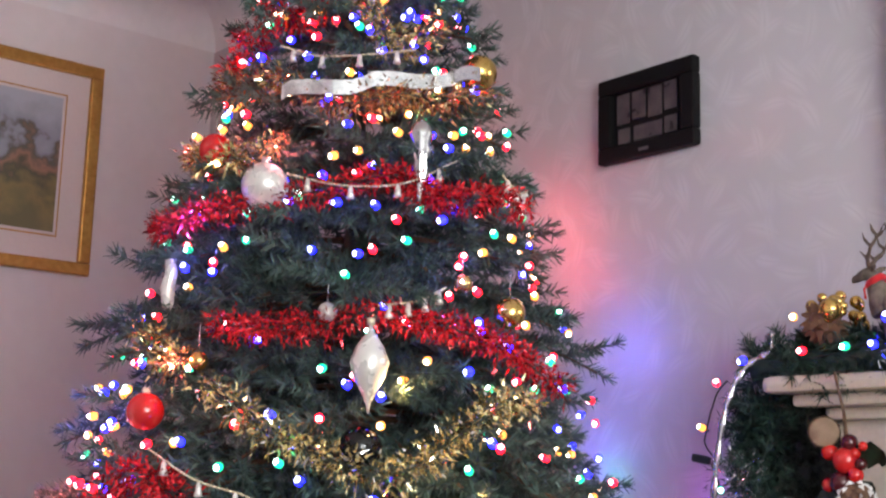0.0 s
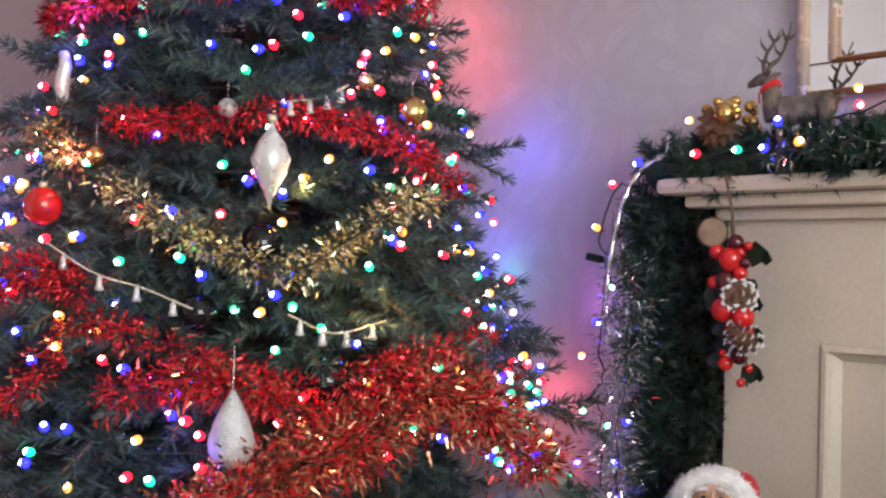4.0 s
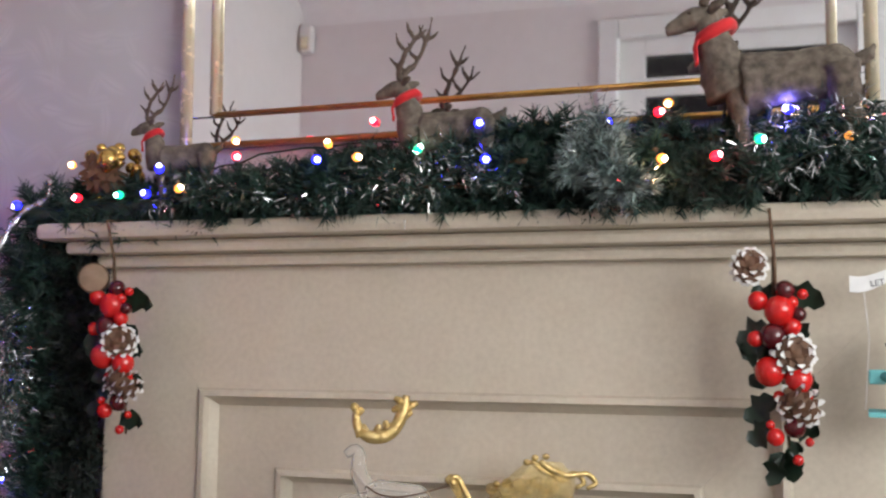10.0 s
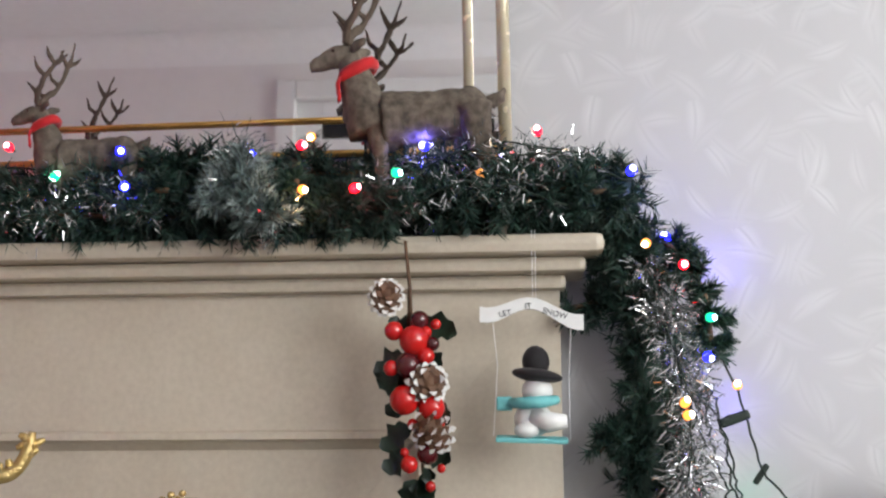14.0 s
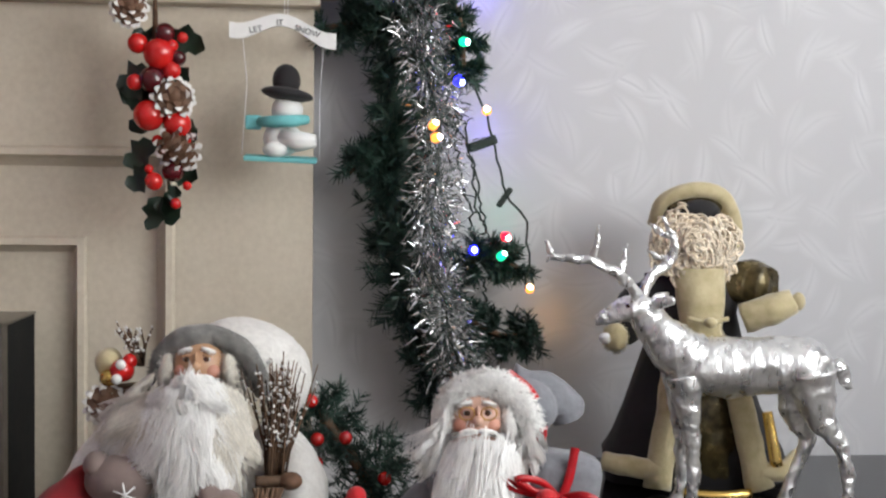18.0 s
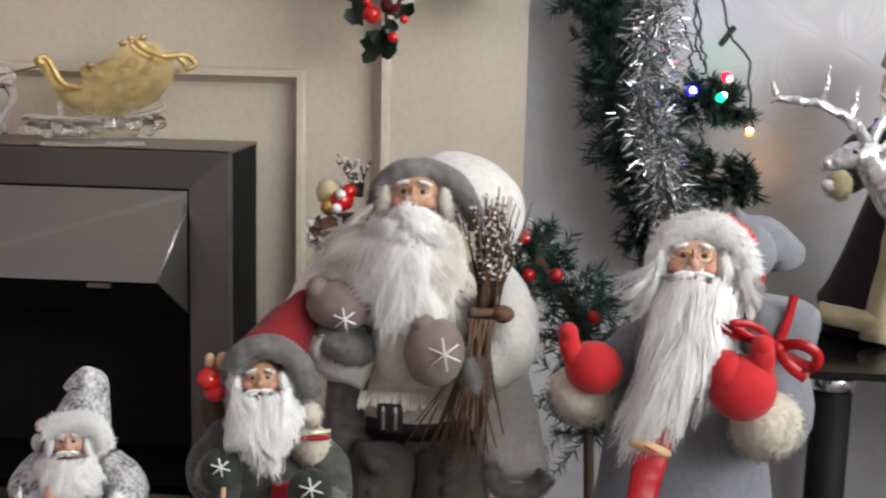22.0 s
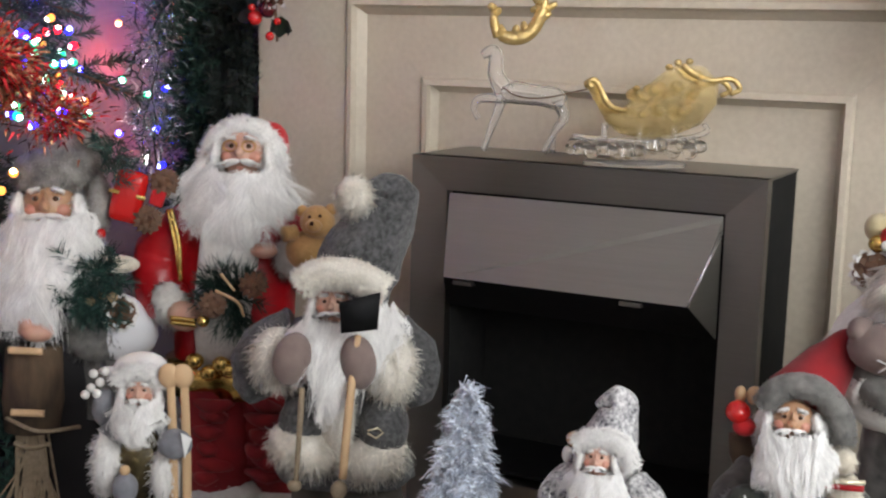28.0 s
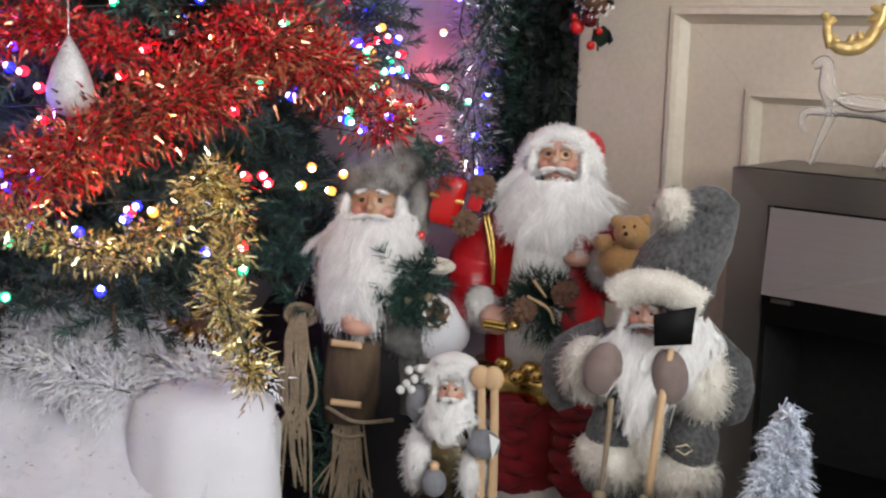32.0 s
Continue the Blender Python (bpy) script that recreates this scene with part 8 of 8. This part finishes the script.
# ---- green sprig with berries behind the dolls ----
sp = thing("berry_tree", "small green fir bough with round red berries", "decoration")
g = Geo()
br = np.random.default_rng(44)
trunk_pts = curve_pts([(1.30, -0.27, 0.05), (1.29, -0.27, 0.35), (1.27, -0.28, 0.5), (1.2, -0.29, 0.61)], 20)
g.tube(trunk_pts, 0.006, "twig", 6)
for _ in range(110):
    t = br.uniform(0.35, 1.0)
    c = trunk_pts[int(t * 19)]
    spread = 0.13 * (1.1 - t) + 0.02
    w = np.array([br.normal() * 0.7 + 0.25, br.normal() * 0.4, br.normal() * 0.5 + 0.1])
    w = w / np.linalg.norm(w) * spread
    pp, ww, dd = around(np.array([c, c + w * 0.5, c + w]), 70, br)
    g.blades(pp, ww + dd * 0.8, br.uniform(0.01, 0.02, 70), 0.0018, "needle")
part("foliage", g, sp)
for x, zz in ((1.207, 0.604), (1.214, 0.563), (1.244, 0.564), (1.213, 0.537), (1.286, 0.52)):
    part("berry", Geo().ball((x, -0.315, zz), 0.0075, "red_gloss", seg=14, ring=10), sp)

# ---- glass reindeer and sleigh on the fire ----
k = Sketch(1140, 260, 0.000734, 61, 0.08)
base_ob = thing("glass_ornament", "clear glass sleigh base with frosty lumps", "ornament")
base_ob.matrix_world = pose(0.668, -0.085, 0.682, 0, 0, 27.5)
k.skirt([(1125, 270, 82), (1125, 276, 92), (1125, 282, 88)], "glass_ice", 0.0, depth=0.35, lump=0.03)
part("plinth", k.g, base_ob)
for row, (v, d_) in enumerate(((250, -0.035), (246, 0.0), (252, 0.03))):
    for i in range(11):
        k.g = Geo()
        q = k.rng.uniform(10, 15)
        k.ball(1020 + i * 21 + k.rng.uniform(-5, 5), v + k.rng.uniform(-8, 8), q, q * k.rng.uniform(0.85, 1.15), "glass_lump", d_ + k.rng.uniform(-0.006, 0.006), seg=12, ring=8, lump=0.18)
        part("glass_lump", k.g, base_ob)
k = Sketch(1140, 260, 0.000734, 62, 0.08)
# sleigh body: a shell swept along its length
prof = [(1040, 152, 6), (1058, 180, 14), (1075, 208, 22), (1100, 228, 30), (1140, 236, 36), (1190, 230, 38), (1235, 210, 36), (1262, 175, 28)]
vs, fs = [], []
for u, v, w in prof:
    top = {1040: 140, 1058: 150, 1075: 175, 1100: 190, 1140: 150, 1190: 108, 1235: 112, 1262: 138}[u]
    for dd, vv in ((-w, top), (-w * 1.05, (v + top) / 2), (-w * 0.6, v), (w * 0.6, v), (w * 1.05, (v + top) / 2), (w, top)):
        vs.append(k.p(u, vv, dd * k.s))
for i in range(len(prof) - 1):
    fs += [(i * 6 + j, i * 6 + j + 1, i * 6 + j + 7, i * 6 + j + 6) for j in range(5)]
vs = np.array(vs)
k.g.add(vs, fs, "gold_lustre")
shell, k.g = k.g, Geo()
for dd in (-0.028, 0.028):
    k.limb([(1196, 110, dd), (1215, 125, dd), (1245, 135, dd), (1280, 132, dd), (1296, 148, dd), (1280, 158, dd)], [5, 6, 5, 5, 5, 4], "amber_gold")
    k.limb([(1045, 150, dd * 0.6), (1040, 142, dd * 0.6), (1052, 140, dd * 0.6), (1075, 180, dd * 0.8), (1105, 190, dd)], [5, 5, 5, 5, 4], "amber_gold")
    for u, v in ((1130, 160), (1150, 150), (1170, 165), (1190, 145), (1215, 160), (1160, 185), (1200, 180), (1130, 190), (1225, 140)):
        k.ball(u + k.rng.uniform(-6, 6), v + k.rng.uniform(-6, 6), k.rng.uniform(9, 17), k.rng.uniform(7, 12), "gold_lustre", dd * 1.15, 0.004, k.rng.uniform(-60, 60), 0.4, 12, 8)
for u, v in ((1195, 104), (1215, 102), (1180, 112), (1125, 150)):
    k.ball(u, v, 7, 6, "amber_gold", 0.0)
scroll, k.g = k.g, Geo()
k.limb([(1015, 235, -0.02), (1100, 240, -0.02), (1200, 235, -0.02), (1245, 222, -0.02), (1240, 208, -0.02)], [5, 5, 5, 5, 4], "glass_ice")
for u in (1070, 1130, 1190):
    k.limb([(u, 212, -0.015), (u, 240, -0.02)], [5, 5], "glass_ice")
sleigh = thing("sleigh_ornament", "gold-lustre glass sleigh on the fire's top plate", "ornament")
sleigh.matrix_world = pose(0.668, -0.085, 0.684, 0, 0, 27.5)
part("shell", shell, sleigh)
part("scrollwork", scroll, sleigh, "bright gilt scrolls and bosses")
part("runner", k.g, sleigh, "clear glass runner")
k = Sketch(1140, 260, 0.000734, 63, 0.08)
k.limb([(890, 165, 0), (915, 160, 0), (950, 162, 0), (985, 168, 0), (1000, 175, 0)], [13, 21, 19, 20, 11], "glass_ice").limb([(895, 158, 0), (880, 130, 0), (878, 100, 0), (870, 88, 0), (855, 96, 0)], [19, 14, 12, 11, 7], "glass_ice")
for dd in (-0.01, 0.01):
    k.limb([(890, 170, dd), (850, 172, dd), (842, 190, dd), (850, 205, dd)] if dd < 0 else [(892, 172, dd), (880, 205, dd), (868, 240, dd), (862, 260, dd)], [9, 7, 5, 5], "glass_ice").limb([(990, 172, dd), (1000, 200, dd), (985, 225, dd), (975 + dd * 900, 262, dd)], [12, 8, 5, 5], "glass_ice")
k.limb([(890, 150, -0.012), (915, 165, -0.016), (960, 168, -0.016), (1040, 150, 0)], [1.5, 1.5, 1.5, 1.5], "twig", 5)
deer_body, k.g = k.g, Geo()
k.u0 -= 5
k.limb([(876, 66, 0), (868, 40, 0), (866, 14, 0)], [9, 8, 5], "amber_gold").limb([(874, 56, 0), (892, 66, 0), (918, 64, 0), (938, 48, 0), (950, 22, 0), (956, -6, 0)], [9, 12, 13, 12, 11, 6], "amber_gold")
for u, v, du, dv in ((884, 60, -6, -16), (904, 64, 4, -20), (924, 56, -6, -18), (944, 36, 22, -14), (950, 20, 26, -14), (952, 8, -18, -10), (950, 14, -20, 6), (868, 26, 12, -8), (867, 18, -9, -8)):
    k.limb([(u, v, 0), (u + du * 0.6, v + dv * 0.6, 0), (u + du, v + dv, 0)], [8, 7, 4], "amber_gold")
    k.ball(u + du * 0.4, v + dv * 0.3, 7, 6, "gold_lustre", -0.005, 0.005, k.rng.uniform(-40, 40), 0.3, 8, 6)
deer = thing("glass_reindeer", "clear glass reindeer with gold antlers", "ornament")
deer.matrix_world = pose(0.668, -0.085, 0.682, 0, 0, 27.5)
part("body", deer_body, deer)
part("antler", k.g, deer, "gilt glass antlers")

# ---- pictures on the walls ----
def picture(name, label, m, w, h, frame_w, frame_mat, mount, inner, build):
    ob = thing(name, label, "picture")
    ob.matrix_world = m
    for nm, a, b_ in (("frame_rail", (-w / 2, -h / 2), (w / 2, -h / 2 + frame_w)), ("frame_rail", (-w / 2, h / 2 - frame_w), (w / 2, h / 2)), ("frame_rail", (-w / 2, -h / 2 + frame_w), (-w / 2 + frame_w, h / 2 - frame_w)), ("frame_rail", (w / 2 - frame_w, -h / 2 + frame_w), (w / 2, h / 2 - frame_w))):
        part(nm, Geo().bounds((a[0], -0.024, a[1]), (b_[0], -0.002, b_[1]), frame_mat, 0.005), ob)
    part("mount", Geo().bounds((-w / 2 + frame_w, -0.010, -h / 2 + frame_w), (w / 2 - frame_w, -0.004, h / 2 - frame_w), mount), ob)
    build(ob, w - 2 * frame_w - 2 * inner, h - 2 * frame_w - 2 * inner)
    return ob


def landscape_material():
    m, nt, b, add, link = nodes_of("watercolour_landscape")
    tc = add("ShaderNodeTexCoord")
    sep = add("ShaderNodeSeparateXYZ")
    link(tc.outputs["Object"], sep.inputs[0])
    n = add("ShaderNodeTexNoise")
    n.inputs["Scale"].default_value, n.inputs["Detail"].default_value = 14, 8
    link(tc.outputs["Object"], n.inputs["Vector"])
    ma = add("ShaderNodeMath")
    ma.operation = "MULTIPLY_ADD"
    ma.inputs[1].default_value = 0.35
    link(n.outputs[0], ma.inputs[0])
    link(sep.outputs[2], ma.inputs[2])
    mr = add("ShaderNodeMapRange")
    mr.inputs[1].default_value, mr.inputs[2].default_value = 0.0, 0.36
    link(ma.outputs[0], mr.inputs[0])
    ramp = add("ShaderNodeValToRGB")
    cr = ramp.color_ramp
    cr.elements[0].position, cr.elements[0].color = 0.0, (0.16, 0.15, 0.07, 1)
    cr.elements[1].position, cr.elements[1].color = 1.0, (0.42, 0.47, 0.52, 1)
    for pos, c in ((0.2, (0.24, 0.2, 0.08, 1)), (0.36, (0.10, 0.10, 0.06, 1)), (0.5, (0.34, 0.2, 0.13, 1)), (0.6, (0.12, 0.12, 0.09, 1)), (0.68, (0.30, 0.34, 0.38, 1))):
        e = cr.elements.new(pos)
        e.color = c
    link(mr.outputs[0], ramp.inputs[0])
    link(ramp.outputs[0], b.inputs["Base Color"])
    b.inputs["Roughness"].default_value = 0.3
    return m


M["landscape"] = landscape_material()
M["mount"] = surf("cream_mount_card", (0.72, 0.66, 0.62), (0.68, 0.62, 0.58), 90, 0.7, bump=0.05)
M["photo"] = surf("faded_photo", (0.12, 0.10, 0.10), (0.035, 0.03, 0.04), 30, 0.3, bump=0)


def painted(ob, w, h):
    part("inner_slip", Geo().bounds((-w / 2 - 0.012, -0.012, -h / 2 - 0.012), (w / 2 + 0.012, -0.0095, h / 2 + 0.012), "gold_frame"), ob, "thin gilt slip")
    part("slip_gap", Geo().bounds((-w / 2 - 0.008, -0.0126, -h / 2 - 0.008), (w / 2 + 0.008, -0.0118, h / 2 + 0.008), "mount"), ob)
    part("painting", Geo().bounds((-w / 2, -0.0132, -h / 2), (w / 2, -0.0124, h / 2), "landscape"), ob, "landscape painting in muted colours")


PIC_H = 0.60
picture("framed_painting", "gilt-framed landscape painting with a cream mount", pose(WW, -0.292 - 0.38, 1.788, 0, 0, 90), 0.76, PIC_H, 0.035, "gold_frame", "mount", 0.075, painted)


def collage(ob, w, h):
    for x, zz, a, b_ in ((-0.062, 0.02, 0.032, 0.06), (-0.022, 0.022, 0.034, 0.055), (0.018, 0.02, 0.034, 0.058), (0.056, 0.024, 0.03, 0.055), (-0.06, -0.034, 0.03, 0.03), (0.0, -0.034, 0.07, 0.03), (0.056, -0.032, 0.03, 0.032)):
        part("photo_bar", Geo().bounds((x - a / 2, -0.0125, zz - b_ / 2), (x + a / 2, -0.0105, zz + b_ / 2), "photo", 0.001), ob)
    part("caption_bar", Geo().bounds((-0.012, -0.0255, -h / 2 - 0.032), (0.012, -0.0243, -h / 2 - 0.026), "ink"), ob)


picture("collage_frame", "small black picture frame with dark photo panels", pose(-0.425, WN, 1.655, 0, 0, 0), 0.238, 0.170, 0.032, "black", "black", 0.01, collage)

# ---- cover and bits under the tree ----
cv = np.random.default_rng(72)
ridge = curve_pts([(-1.05, -0.95, 0.25), (-0.80, -0.80, 0.26), (-0.56, -0.68, 0.285), (-0.34, -0.60, 0.30), (-0.205, -0.555, 0.29)], 34)
vs, n_v = [], 15
for i, q in enumerate(ridge):
    for j in range(n_v):
        v = j / (n_v - 1) * 2 - 1
        w = 0.17 * v
        h = q[2] * max(0.0, 1 - abs(v) ** 2.6) * (1 + 0.16 * noise.noise(Vector((i * 0.35, j * 0.5, 0)))) + 0.004
        vs.append((q[0] + w * 0.66, q[1] - w * 0.75, h))
fs = [(i * n_v + j, (i + 1) * n_v + j, (i + 1) * n_v + j + 1, i * n_v + j + 1) for i in range(33) for j in range(n_v - 1)]
g = Geo().add(vs, fs, "fabric_white")
pile(g, vs, fs, 16000, 0.012, "fabric_white", cv)
thing("fleece_cover", "white fleece cover heaped under the tree", "cover", geo=g)
k = Sketch(0, 0, 0.001, 73, 0.0)
k.skirt([(0, -330, 20), (0, -325, 66), (0, -305, 96), (0, -262, 108), (0, -100, 112), (0, 0, 110)], "fabric_white", 0.0, n=40, depth=0.7, lump=0.06)
pile(k.g, k.g.v[0], k.g.f, 2600, 0.005, "fabric_white", cv)
k.done("cloth_cushion", "white plush cushion standing beside the tree", "cushion", (-0.198, -0.585, 0.004), 38)
g = Geo()
tinsel(g, curve_pts([(-0.62, -0.69, 0.36), (-0.5, -0.63, 0.37), (-0.42, -0.60, 0.36), (-0.35, -0.585, 0.345), (-0.27, -0.56, 0.335), (-0.2, -0.54, 0.34)], 30), 0.058, 7500, "t_white", cv, width=0.0035)
tinsel(g, curve_pts([(-0.62, -0.74, 0.30), (-0.5, -0.70, 0.31), (-0.40, -0.665, 0.315), (-0.33, -0.655, 0.31)], 24), 0.062, 8500, "t_white", cv, width=0.0035)
tinsel(g, curve_pts([(-0.21, -0.55, 0.34), (-0.17, -0.54, 0.335), (-0.13, -0.525, 0.34)], 12), 0.03, 2600, "t_white", cv, width=0.003)
tinsel(g, curve_pts([(-0.52, -0.55, 0.35), (-0.48, -0.50, 0.42), (-0.45, -0.46, 0.48)], 12), 0.05, 4000, "t_white", cv, width=0.0035)
thing("white_tinsel", "thick white tinsel heaped on the fleece cover", "tinsel", geo=g)
pick = thing("gold_cone_pick", "gold pine cone and berry cluster under the tree", "decoration", at=(-0.31, -0.51, 0.375))
g = Geo()
pine_cone(g, (0, 0, 0), 0.035, (70, 0, 10), False)
part("pine_cone", g, pick, "brown pine cone")
for _ in range(26):
    w = cv.normal(size=3)
    part("berry", Geo().ball(w / np.linalg.norm(w) * np.array((0.06, 0.035, 0.04)), cv.uniform(0.006, 0.013), "gold_leaf" if cv.uniform() < 0.7 else "red_dark", seg=10, ring=7), pick)
g = Geo().lathe([(0.12, 0.0), (0.14, 0.12), (0.12, 0.3), (0.05, 0.42), (0.01, 0.45)], (0, 0, 0), "purple", 20, lump=0.25)
thing("plum_sack", "dark plum cloth sack behind the dolls", "sack", at=(-0.47, -0.12, 0.0), geo=g)
